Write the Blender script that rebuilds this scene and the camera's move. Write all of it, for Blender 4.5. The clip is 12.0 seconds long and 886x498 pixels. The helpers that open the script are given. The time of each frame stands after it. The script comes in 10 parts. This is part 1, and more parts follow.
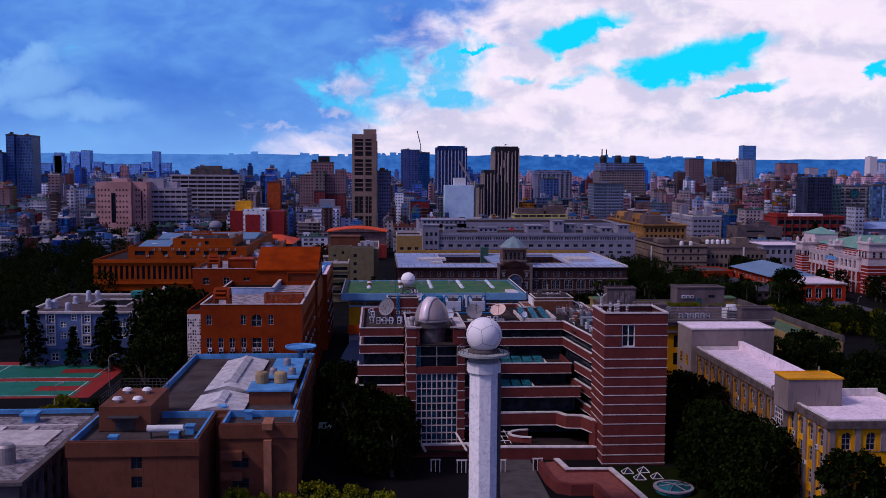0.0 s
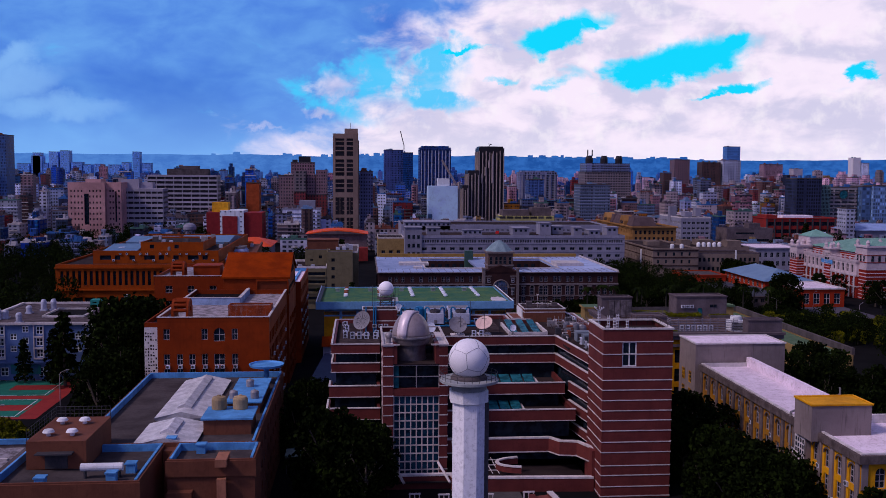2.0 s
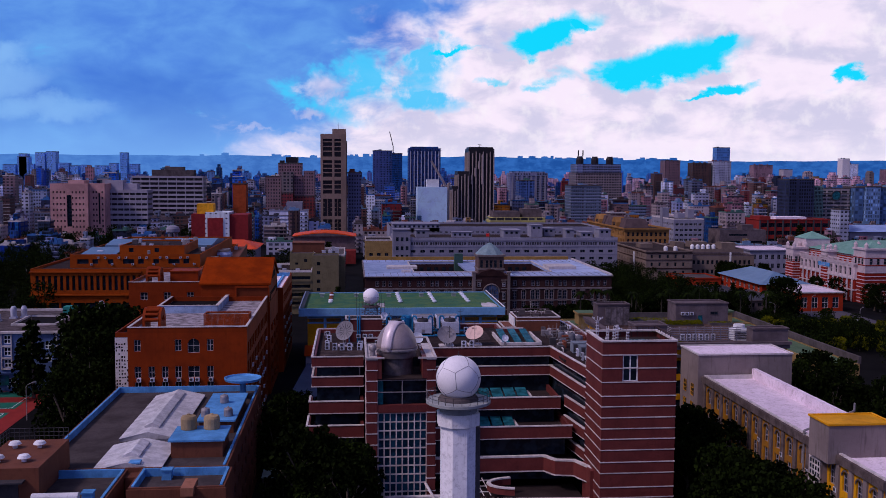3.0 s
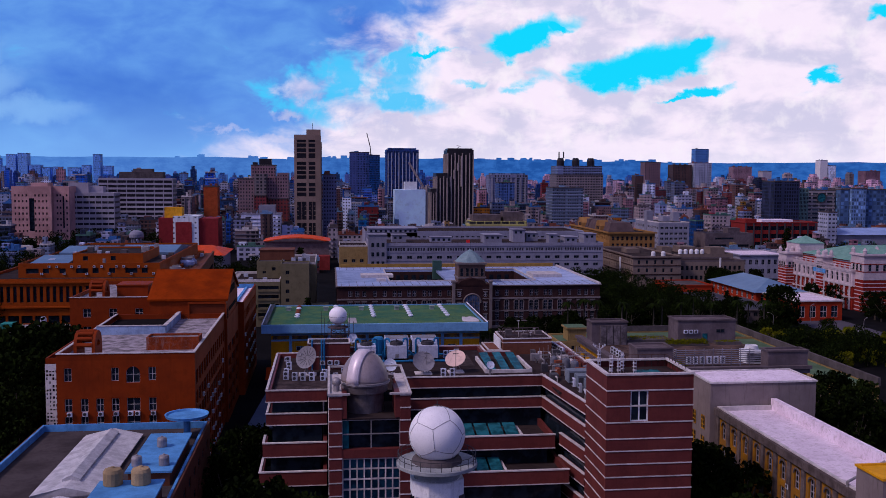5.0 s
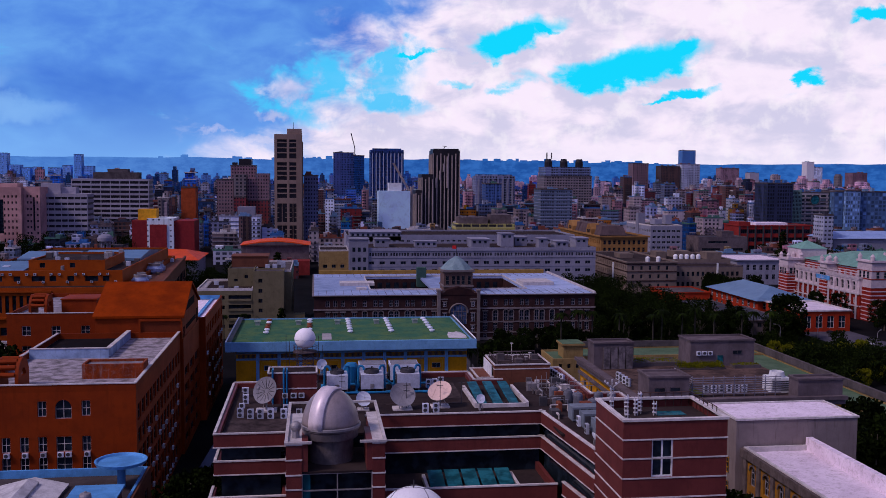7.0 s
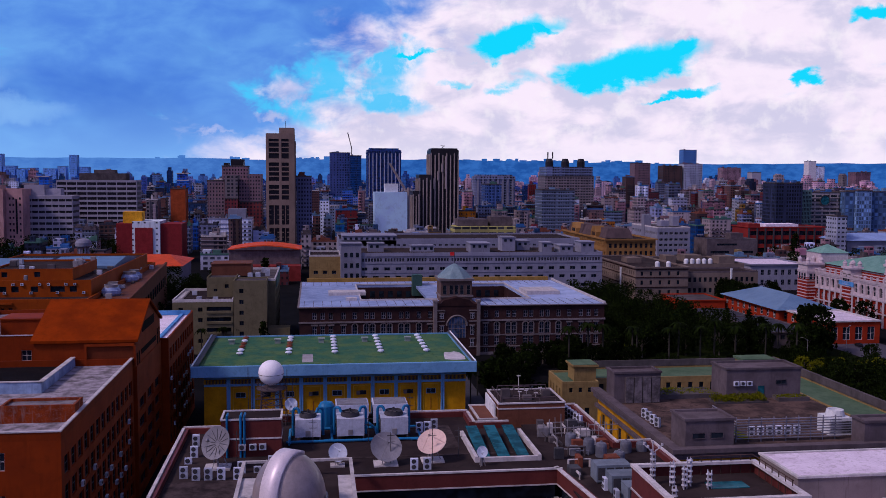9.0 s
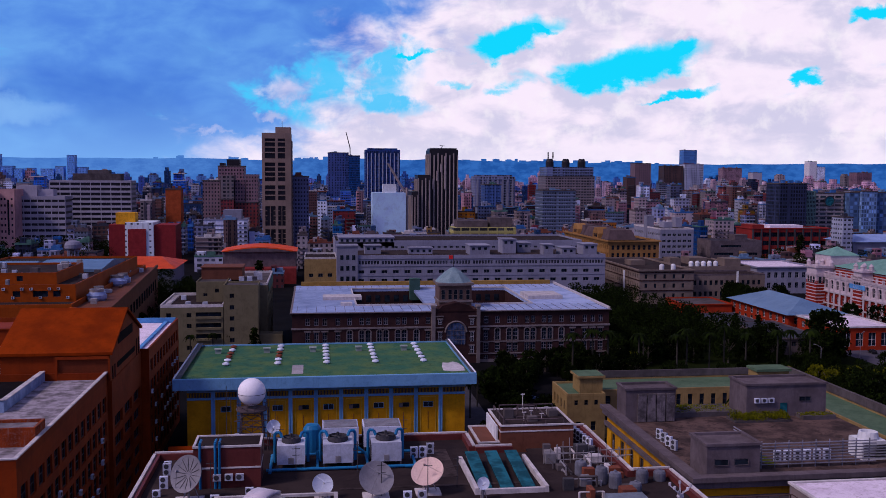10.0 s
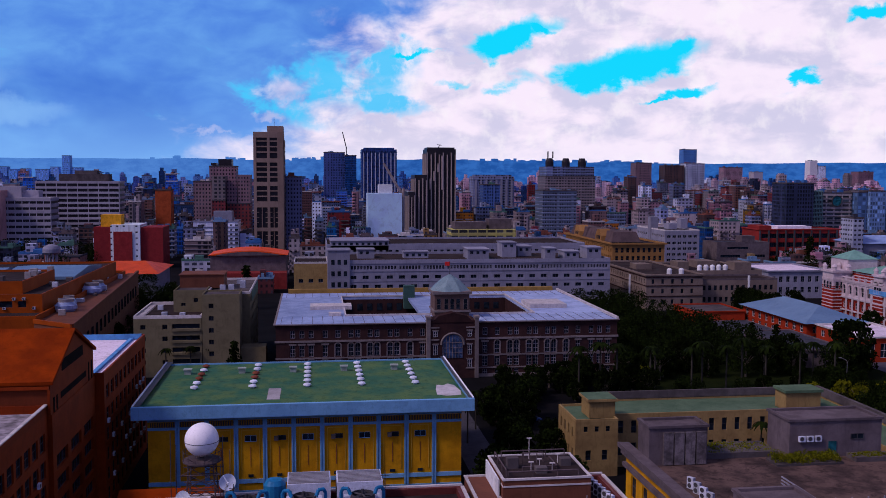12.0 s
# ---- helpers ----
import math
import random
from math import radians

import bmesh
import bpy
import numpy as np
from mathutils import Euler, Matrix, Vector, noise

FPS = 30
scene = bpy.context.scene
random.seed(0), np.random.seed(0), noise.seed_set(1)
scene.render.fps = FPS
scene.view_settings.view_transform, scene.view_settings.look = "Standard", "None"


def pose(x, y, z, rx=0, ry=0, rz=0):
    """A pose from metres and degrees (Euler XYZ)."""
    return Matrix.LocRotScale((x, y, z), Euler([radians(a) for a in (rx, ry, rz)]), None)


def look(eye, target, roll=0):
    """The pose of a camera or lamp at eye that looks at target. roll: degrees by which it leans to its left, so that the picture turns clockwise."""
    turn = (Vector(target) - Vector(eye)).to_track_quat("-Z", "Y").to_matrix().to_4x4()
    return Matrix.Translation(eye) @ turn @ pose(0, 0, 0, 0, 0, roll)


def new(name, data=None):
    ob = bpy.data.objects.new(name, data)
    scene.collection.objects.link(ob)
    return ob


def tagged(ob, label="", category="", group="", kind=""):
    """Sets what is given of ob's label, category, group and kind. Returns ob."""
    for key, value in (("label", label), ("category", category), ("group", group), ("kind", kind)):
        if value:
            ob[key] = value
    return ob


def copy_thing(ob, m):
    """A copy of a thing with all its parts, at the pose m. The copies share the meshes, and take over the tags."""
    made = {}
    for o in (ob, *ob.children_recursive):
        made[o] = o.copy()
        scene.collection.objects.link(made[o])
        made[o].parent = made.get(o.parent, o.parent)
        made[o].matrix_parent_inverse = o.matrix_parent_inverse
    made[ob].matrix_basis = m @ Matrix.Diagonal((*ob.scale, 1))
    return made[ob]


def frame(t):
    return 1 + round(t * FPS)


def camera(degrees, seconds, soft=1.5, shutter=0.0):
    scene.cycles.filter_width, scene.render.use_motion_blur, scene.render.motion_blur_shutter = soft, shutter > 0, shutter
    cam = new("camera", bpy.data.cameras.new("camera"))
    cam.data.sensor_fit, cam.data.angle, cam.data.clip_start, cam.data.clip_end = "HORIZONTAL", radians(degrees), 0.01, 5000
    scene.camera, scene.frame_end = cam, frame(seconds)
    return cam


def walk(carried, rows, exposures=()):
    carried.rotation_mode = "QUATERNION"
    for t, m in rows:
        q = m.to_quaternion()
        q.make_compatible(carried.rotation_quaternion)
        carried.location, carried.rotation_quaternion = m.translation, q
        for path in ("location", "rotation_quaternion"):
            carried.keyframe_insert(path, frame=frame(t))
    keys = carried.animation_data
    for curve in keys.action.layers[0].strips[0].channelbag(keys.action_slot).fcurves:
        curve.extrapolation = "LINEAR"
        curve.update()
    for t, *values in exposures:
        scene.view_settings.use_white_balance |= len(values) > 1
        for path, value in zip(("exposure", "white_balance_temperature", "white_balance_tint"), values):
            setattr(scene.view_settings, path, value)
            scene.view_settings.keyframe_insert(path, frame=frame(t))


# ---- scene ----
cam = camera(50.0, 12.0, soft=0.6)
# seconds, place, tilt, turn, lean
PATH = [
    (0, 0.00, -0.00, 62.61, 85.269, -3.947, 0.331),
    (0.5, 0.51, 4.69, 62.48, 85.292, -4.041, 0.331),
    (1, 0.99, 9.75, 62.48, 85.305, -4.192, 0.365),
    (1.5, 1.61, 15.25, 62.39, 85.297, -4.540, 0.367),
    (2, 2.21, 20.96, 62.43, 85.313, -4.909, 0.377),
    (2.5, 3.02, 26.99, 62.48, 85.344, -5.195, 0.359),
    (3, 3.69, 33.25, 62.45, 85.370, -5.520, 0.365),
    (5, 6.67, 59.11, 62.69, 85.482, -6.805, 0.329),
    (5.5, 7.57, 65.37, 62.73, 85.512, -7.050, 0.365),
    (6, 8.37, 71.86, 62.75, 85.518, -7.328, 0.383),
    (6.5, 9.28, 78.07, 62.82, 85.530, -7.566, 0.423),
    (7, 10.27, 84.51, 62.86, 85.541, -7.655, 0.448),
    (9, 15.02, 113.11, 63.01, 85.553, -7.693, 0.322),
    (9.5, 16.06, 119.40, 62.98, 85.561, -7.708, 0.321),
    (10, 17.02, 125.60, 63.03, 85.570, -7.728, 0.336),
    (10.5, 18.12, 131.56, 63.07, 85.583, -7.739, 0.320),
    (11, 19.10, 137.34, 63.15, 85.552, -7.769, 0.271),
    (11.5, 20.16, 142.92, 63.26, 85.543, -7.788, 0.247),
    (12, 21.10, 148.27, 63.24, 85.557, -7.808, 0.235),
]
walk(cam, [(t, pose(x, y, z, 0, 0, turn) @ pose(0, 0, 0, tilt, 0, 0) @ pose(0, 0, 0, 0, 0, lean)) for t, x, y, z, tilt, turn, lean in PATH])

# ---------------------------------------------------------------- sky and light
SKY = bpy.data.worlds.new("overcast_sky")
scene.world = SKY
SKY.use_nodes = True


class Nodes:
    """A small writer of node trees."""

    def __init__(self, tree):
        self.t = tree
        tree.nodes.clear()

    def add(self, kind, *ins, out=0, **props):
        n = self.t.nodes.new(kind)
        named = {k: v for k, v in props.items() if k[0] == "_"}
        if "operation" in props:
            n.operation = props["operation"]
        if "interpolation_type" in props:
            n.interpolation_type = props["interpolation_type"]
        if "sky_type" in props:
            n.sky_type, n.sun_disc = props["sky_type"], props["sun_disc"]
            n.sun_elevation, n.sun_rotation = props["sun_elevation"], props["sun_rotation"]
        for i, v in list(enumerate(ins)) + [(k[1:].replace("_", " "), v) for k, v in named.items()]:
            if v is None:
                continue
            if isinstance(v, bpy.types.NodeSocket):
                self.t.links.new(v, n.inputs[i])
            else:
                n.inputs[i].default_value = v
        return n.outputs[out] if len(n.outputs) else None

    def math(self, op, a, b=None, c=None):
        return self.add("ShaderNodeMath", a, b, c, operation=op)

    def mix(self, f, a, b, kind="MIX"):
        n = self.t.nodes.new("ShaderNodeMix")
        n.data_type, n.blend_type, n.clamp_factor = "RGBA", kind, True
        for i, v in ((0, f), (6, a), (7, b)):
            if isinstance(v, bpy.types.NodeSocket):
                self.t.links.new(v, n.inputs[i])
            else:
                n.inputs[i].default_value = v if i == 0 or len(v) == 4 else (*v, 1)
        return n.outputs[2]

    def ramp(self, f, a, b, smooth=True):
        return self.add("ShaderNodeMapRange", f, a, b, 0.0, 1.0, interpolation_type="SMOOTHSTEP" if smooth else "LINEAR")

    def noise(self, vec, scale, detail=4.0, rough=0.55, dist=0.0, out=0):
        return self.add("ShaderNodeTexNoise", _Vector=vec, _Scale=scale, _Detail=detail, _Roughness=rough, _Distortion=dist, out=out)


SUN_EL, SUN_AZ = radians(46), radians(-112)     # height of the sun, and its turn from +y towards +x
w = Nodes(SKY.node_tree)
ray = w.add("ShaderNodeTexCoord", out=0)
sep = w.t.nodes.new("ShaderNodeSeparateXYZ")
w.t.links.new(ray, sep.inputs[0])
dx, dy, dz = sep.outputs
azim = w.math("ARCTAN2", dx, dy)
elev = w.math("ARCSINE", dz)
# cloud decks are seen edge-on near the horizon, so they stretch sideways
flat = w.add("ShaderNodeCombineXYZ", azim, w.math("MULTIPLY", elev, 1.9), 0.0)
big = w.noise(flat, 5.0, 4, 0.5)
fine = w.noise(flat, 15.0, 6, 0.55, 0.3)
wisp = w.noise(flat, 38.0, 6, 0.6)
other = w.noise(w.add("ShaderNodeCombineXYZ", elev, azim, 3.0), 34.0, 5, 0.6)
# the outlines of clouds are ragged
az_w = w.math("ADD", azim, w.math("ADD", w.math("MULTIPLY", w.math("SUBTRACT", fine, 0.5), 0.075), w.math("MULTIPLY", w.math("SUBTRACT", wisp, 0.5), 0.022)))
el_w = w.math("ADD", elev, w.math("ADD", w.math("MULTIPLY", w.math("SUBTRACT", other, 0.5), 0.034), w.math("MULTIPLY", w.math("SUBTRACT", wisp, 0.5), 0.012)))


def spots(rows):
    """The deepest of some soft ovals, each by azimuth, height, half width, half height, slope and depth."""
    best = None
    for az, el, wa, we, slope, deep in rows:
        da = w.math("SUBTRACT", az_w, az)
        de = w.math("SUBTRACT", w.math("SUBTRACT", el_w, el), w.math("MULTIPLY", da, slope))
        d2 = w.math("ADD", w.math("POWER", w.math("DIVIDE", da, wa), 2), w.math("POWER", w.math("DIVIDE", de, we), 2))
        g = w.math("SUBTRACT", deep, d2)
        best = g if best is None else w.math("MAXIMUM", best, g)
    return w.math("MAXIMUM", best, -1.5)


# a dark deck on one side, sunlit cloud on the other; the edge leans
edge = w.math("SUBTRACT", w.math("ADD", azim, 0.125), w.math("MULTIPLY", elev, 1.1))
side = w.ramp(w.math("ADD", edge, w.math("ADD", w.math("MULTIPLY", w.math("SUBTRACT", fine, 0.5), 0.30), w.math("MULTIPLY", w.math("SUBTRACT", big, 0.5), 0.2))), -0.02, 0.10)
clear = w.add("ShaderNodeTexSky", sky_type="NISHITA", sun_disc=False, sun_elevation=SUN_EL, sun_rotation=SUN_AZ)
dark = w.mix(w.ramp(fine, 0.28, 0.76), (0.080, 0.235, 0.76), (0.145, 0.38, 0.86))
dark = w.mix(w.math("MULTIPLY", w.ramp(big, 0.47, 0.66), 0.75), dark, (0.048, 0.165, 0.66))
dark = w.mix(w.math("MULTIPLY", w.ramp(elev, 0.09, 0.0), 0.75), dark, (0.22, 0.48, 0.95))
veil = w.ramp(spots([(-0.337, 0.1016, 0.03, 0.012, 0.5, 0.7), (-0.35, 0.0789, 0.055, 0.018, 0.2, 0.6), (-0.30, 0.06, 0.06, 0.013, 0.0, 0.4)]), -1.4, 0.9)
dark = w.mix(w.math("MULTIPLY", veil, 0.75), dark, (0.26, 0.52, 0.94))
puff = w.ramp(w.math("ADD", spots([(-0.028, 0.0867, 0.021, 0.0125, 0.1, 1.0), (0.023, 0.0653, 0.025, 0.0145, 0.0, 1.0), (-0.098, 0.0454, 0.026, 0.004, 0.0, 0.1),
                                   (-0.046, 0.0588, 0.016, 0.005, 0.0, 0.8), (-0.049, 0.0326, 0.045, 0.006, 0.0, 0.8), (0.059, 0.1346, 0.0176, 0.0102, 0.3, 0.9), (0.02, 0.0184, 0.10, 0.009, 0.0, 0.8)]), w.math("MULTIPLY", w.math("SUBTRACT", fine, 0.5), 2.6)), -0.9, 1.2)
lit = w.mix(w.ramp(w.math("ADD", fine, w.math("MULTIPLY", w.math("SUBTRACT", big, 0.5), 0.7)), 0.36, 0.60), (0.66, 0.63, 0.84), (0.96, 0.84, 1.0))
lit = w.mix(w.math("MULTIPLY", w.ramp(other, 0.48, 0.66), 0.5), lit, (1.0, 0.93, 1.0))
lit = w.mix(w.math("MULTIPLY", w.ramp(wisp, 0.50, 0.74), 0.24), lit, (0.70, 0.66, 0.86))
lit = w.mix(w.math("MULTIPLY", w.ramp(elev, 0.05, 0.0), 0.5), lit, (0.90, 0.84, 1.0))
cloud = w.mix(w.math("MAXIMUM", side, w.math("MULTIPLY", puff, 0.66)), dark, lit)
# gaps in the deck, where the clear sky shows
hole = spots([(0.205, 0.1398, 0.050, 0.0140, 0.28, 1.0), (0.179, 0.1333, 0.0175, 0.0125, 0.0, 1.0), (0.242, 0.1503, 0.017, 0.0070, 0.0, 0.9), (0.324, 0.1096, 0.064, 0.0195, 0.22, 1.0), (0.288, 0.1003, 0.039, 0.0146, 0.0, 1.0), (0.367, 0.126, 0.0205, 0.009, 0.2, 1.0), (0.275, 0.1052, 0.018, 0.005, -0.2, 0.6),
              (0.217, 0.0985, 0.026, 0.016, 0.0, 0.12), (0.194, 0.0877, 0.030, 0.007, 0.1, 0.02), (0.145, 0.0936, 0.026, 0.005, 0.1, 0.02), (0.387, 0.0834, 0.029, 0.0052, 0.15, 0.9), (0.496, 0.0963, 0.009, 0.0084, 0.0, 0.9), (0.555, 0.155, 0.022, 0.007, 0.1, 0.9), (0.358, 0.0768, 0.027, 0.0030, 0.1, 0.7), (0.103, 0.1245, 0.019, 0.0036, 0.3, 0.8)])
gap = w.ramp(w.math("ADD", hole, w.math("ADD", w.math("MULTIPLY", w.math("SUBTRACT", wisp, 0.5), 1.3), w.math("MULTIPLY", w.math("SUBTRACT", other, 0.5), 0.9))), -0.60, 0.55)
thin = w.ramp(w.math("ADD", spots([(0.019, 0.0884, 0.072, 0.033, 0.15, 0.9), (0.077, 0.1147, 0.036, 0.020, 0.3, 0.8), (-0.028, 0.0705, 0.036, 0.0144, 0.0, 0.8), (0.066, 0.0714, 0.053, 0.0116, 0.0, 0.7)]), w.math("MULTIPLY", w.math("SUBTRACT", fine, 0.5), 5.0)), -0.8, 0.5)
blue = w.mix(1.0, w.mix(0.002, (0.0, 0.0, 0.0), clear), (0.0, 0.68, 1.0), "ADD")
veiled = w.math("MULTIPLY", w.math("MULTIPLY", thin, w.math("SUBTRACT", 1.0, puff)), w.math("SUBTRACT", 0.95, w.math("MULTIPLY", w.ramp(other, 0.45, 0.68), 0.75)))
seen = w.mix(veiled, cloud, (0.07, 0.58, 0.99))
seen = w.mix(gap, seen, blue)
# high up the deck is a dark blue grey, paler towards the south
rest = w.mix(w.ramp(big, 0.35, 0.65), (0.030, 0.037, 0.118), (0.052, 0.060, 0.185))
# the deck glows round the veiled sun
toward = w.t.nodes.new("ShaderNodeVectorMath")
toward.operation = "DOT_PRODUCT"
w.t.links.new(ray, toward.inputs[0])
toward.inputs[1].default_value = (math.sin(SUN_AZ) * math.cos(SUN_EL), math.cos(SUN_AZ) * math.cos(SUN_EL), math.sin(SUN_EL))
rest = w.mix(w.ramp(dy, 0.35, -0.8, False), rest, (0.160, 0.190, 0.51))
rest = w.mix(w.math("POWER", w.ramp(toward.outputs["Value"], 0.1, 1.0, False), 2.5), rest, (0.50, 0.46, 0.78))
away = w.math("MAXIMUM", w.ramp(elev, 0.22, 0.55), w.ramp(dy, 0.6, 0.2))
both = w.mix(away, seen, rest)
both = w.mix(w.ramp(elev, -0.002, -0.03), both, (0.02, 0.025, 0.045))
SKY_STRENGTH = 1.06
w.add("ShaderNodeOutputWorld", w.add("ShaderNodeBackground", both, SKY_STRENGTH))

sun = new("sun", bpy.data.lights.new("sun", "SUN"))
sun.data.energy, sun.data.angle, sun.data.color = 1.86, radians(9), (1.0, 0.80, 0.88)
sun.matrix_world = look((math.sin(SUN_AZ) * math.cos(SUN_EL), math.cos(SUN_AZ) * math.cos(SUN_EL), math.sin(SUN_EL)), (0, 0, 0))
scene.view_settings.exposure = -0.1

# ---------------------------------------------------------------- materials


def shader(name, rough=0.7, metal=0.0):
    m = bpy.data.materials.new(name)
    m.use_nodes = True
    n = Nodes(m.node_tree)
    n.m = m
    return n


def finish(n, colour, rough=0.7, metal=0.0, bump=None, depth=0.02, **more):
    p = n.t.nodes.new("ShaderNodeBsdfPrincipled")
    for k, v in (("Base Color", colour), ("Roughness", rough), ("Metallic", metal), *((k.replace("_", " "), v) for k, v in more.items())):
        if isinstance(v, bpy.types.NodeSocket):
            n.t.links.new(v, p.inputs[k])
        else:
            p.inputs[k].default_value = (*v, 1) if isinstance(v, tuple) and len(v) == 3 else v
    if bump is not None:
        n.t.links.new(n.add("ShaderNodeBump", _Height=bump, _Distance=depth, _Strength=0.6), p.inputs["Normal"])
    n.add("ShaderNodeOutputMaterial", p.outputs[0])
    return n.m


def surf(name, a, b=None, rough=0.75, scale=0.35, bump=0.02, metal=0.0, streak=0.35, vary=0.12, dirt=None, grain=6.0, stain=0.3):
    """Plain paint, render or stone: broad blotches, fine grain, rain streaks and a shift from thing to thing."""
    b = b or tuple(c * 0.72 for c in a)
    dirt = dirt or tuple(c * 0.42 for c in a)
    n = shader(name)
    pos = n.add("ShaderNodeNewGeometry", out=0)
    blot = n.noise(pos, scale, 5, 0.6)
    small = n.noise(pos, grain, 3, 0.6)
    run = n.noise(n.add("ShaderNodeMapping", pos, None, None, (1.6, 1.6, 0.16)), 1.3, 4, 0.6)
    c = n.mix(n.ramp(blot, 0.35, 0.68), a, b)
    c = n.mix(n.math("MULTIPLY", n.ramp(run, 0.52, 0.75), streak), c, dirt)
    c = n.mix(n.math("MULTIPLY", n.ramp(small, 0.5, 0.75), 0.26), c, dirt)
    patchy = n.noise(pos, scale * 3.3, 6, 0.7, 0.6)
    c = n.mix(n.math("MULTIPLY", n.ramp(patchy, 0.50, 0.66), stain), c, dirt)
    rnd = n.add("ShaderNodeObjectInfo", out=5)
    c = n.mix(1.0, c, n.add("ShaderNodeCombineColor", *[n.math("ADD", 1 - vary, n.math("MULTIPLY", rnd, 2 * vary))] * 3), "MULTIPLY")
    r = n.math("ADD", rough - 0.08, n.math("MULTIPLY", blot, 0.16))
    return finish(n, c, r, metal, n.math("ADD", blot, n.math("MULTIPLY", small, 0.4)), bump, Specular_IOR_Level=0.5 if metal else 0.03 if rough >= 0.8 else 0.12)


def glass(name, tint, rough=0.08):
    n = shader(name)
    pos = n.add("ShaderNodeNewGeometry", out=0)
    c = n.mix(n.ramp(n.noise(pos, 0.5, 2), 0.4, 0.62), tint, tuple(v * 2.2 for v in tint))
    return finish(n, c, n.math("ADD", rough, n.math("MULTIPLY", n.noise(pos, 1.5, 2), 0.1)), 0.0, n.noise(pos, 0.6, 1), 0.01, IOR=1.45, Specular_IOR_Level=0.12)


def far_wall(name, a, b, pane, du=3.2, dz=3.3, fu=0.55, fz=0.5, bands=0.0, low=0.5, jitter=1.0):
    """Walls of buildings far off: bays and storeys of windows in the render or tile, no two houses quite alike."""
    # wall colours are raised, blue most, to put distance haze into them
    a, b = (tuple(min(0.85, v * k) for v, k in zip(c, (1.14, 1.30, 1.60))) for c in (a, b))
    n = shader(name)
    pos = n.add("ShaderNodeTexCoord", out=3)
    geo = n.t.nodes.new("ShaderNodeNewGeometry")
    s = n.t.nodes.new("ShaderNodeSeparateXYZ")
    n.t.links.new(pos, s.inputs[0])
    sn = n.t.nodes.new("ShaderNodeSeparateXYZ")
    n.t.links.new(geo.outputs["True Normal"], sn.inputs[0])
    rnd = n.math("FRACT", n.math("ADD", n.add("ShaderNodeObjectInfo", out=5), geo.outputs["Random Per Island"]))
    second = n.math("FRACT", n.math("MULTIPLY", rnd, 37.7))
    third = n.math("FRACT", n.math("MULTIPLY", rnd, 91.3))
    u = n.mix(n.math("GREATER_THAN", n.math("ABSOLUTE", sn.outputs[0]), 0.5), n.add("ShaderNodeCombineColor", s.outputs[0]), n.add("ShaderNodeCombineColor", s.outputs[1]))
    us = n.t.nodes.new("ShaderNodeSeparateColor")
    n.t.links.new(u, us.inputs[0])
    pu = n.math("DIVIDE", us.outputs[0], n.math("ADD", du * 0.8, n.math("MULTIPLY", second, du * 0.55 * jitter)))
    pz = n.math("DIVIDE", s.outputs[2], dz)
    fracu, fracz = n.math("FRACT", pu), n.math("FRACT", pz)
    column = n.add("ShaderNodeTexWhiteNoise", n.add("ShaderNodeCombineXYZ", n.math("FLOOR", pu), rnd, 4.0), out=0)
    wide = n.math("ADD", fu - 0.14 * jitter, n.math("ADD", n.math("MULTIPLY", third, 0.2 * jitter), n.math("MULTIPLY", n.math("GREATER_THAN", column, 0.72), 0.16 * jitter)))
    tall = n.math("ADD", fz - 0.06 * jitter, n.math("MULTIPLY", second, 0.16 * jitter))
    wu = n.math("LESS_THAN", fracu, wide)
    wz = n.math("LESS_THAN", fracz, tall)
    wall_face = n.math("LESS_THAN", n.math("ABSOLUTE", sn.outputs[2]), 0.5)
    blank = n.math("LESS_THAN", column, 0.13 * jitter)
    cell = n.add("ShaderNodeTexWhiteNoise", n.add("ShaderNodeCombineXYZ", n.math("FLOOR", pu), n.math("FLOOR", pz), rnd), out=0)
    mask = n.math("MULTIPLY", n.math("MULTIPLY", n.math("MULTIPLY", wu, wz), wall_face), n.math("SUBTRACT", 1.0, blank))
    wpos = geo.outputs[0]
    c = n.mix(n.ramp(n.noise(wpos, 0.05, 4), 0.35, 0.65), a, b)
    tone = n.t.nodes.new("ShaderNodeHueSaturation")
    n.t.links.new(c, tone.inputs["Color"])
    n.t.links.new(n.math("ADD", 0.5 - 0.02 * jitter, n.math("MULTIPLY", second, 0.04 * jitter)), tone.inputs["Hue"])
    n.t.links.new(n.math("ADD", 0.85, n.math("MULTIPLY", third, 0.6 * jitter)), tone.inputs["Saturation"])
    n.t.links.new(n.math("ADD", low, n.math("MULTIPLY", n.math("POWER", rnd, 1.4), (1 - low) * 2.0)), tone.inputs["Value"])
    c = tone.outputs[0]
    # floor slabs show as thin pale lines, and some columns of the wall are darker
    slab = n.math("MULTIPLY", n.math("GREATER_THAN", fracz, 0.88), n.math("MULTIPLY", wall_face, n.math("ADD", bands, n.math("MULTIPLY", n.math("GREATER_THAN", third, 0.55), 0.35 * jitter))))
    c = n.mix(slab, c, tuple(min(0.85, v * 1.6 + 0.04) for v in a))
    c = n.mix(n.math("MULTIPLY", n.math("MULTIPLY", n.math("GREATER_THAN", column, 0.8), wall_face), 0.45 * jitter), c, tuple(v * 0.5 for v in a))
    run = n.noise(n.add("ShaderNodeMapping", wpos, None, None, (0.6, 0.6, 0.06)), 1.0, 3)
    c = n.mix(n.math("MULTIPLY", n.ramp(run, 0.5, 0.72), 0.45), c, tuple(v * 0.35 for v in a))
    glassy = n.mix(n.math("POWER", cell, 3.0), tuple(v * 0.5 for v in pane), tuple(v * 3.2 for v in pane))
    c = n.mix(mask, c, glassy)
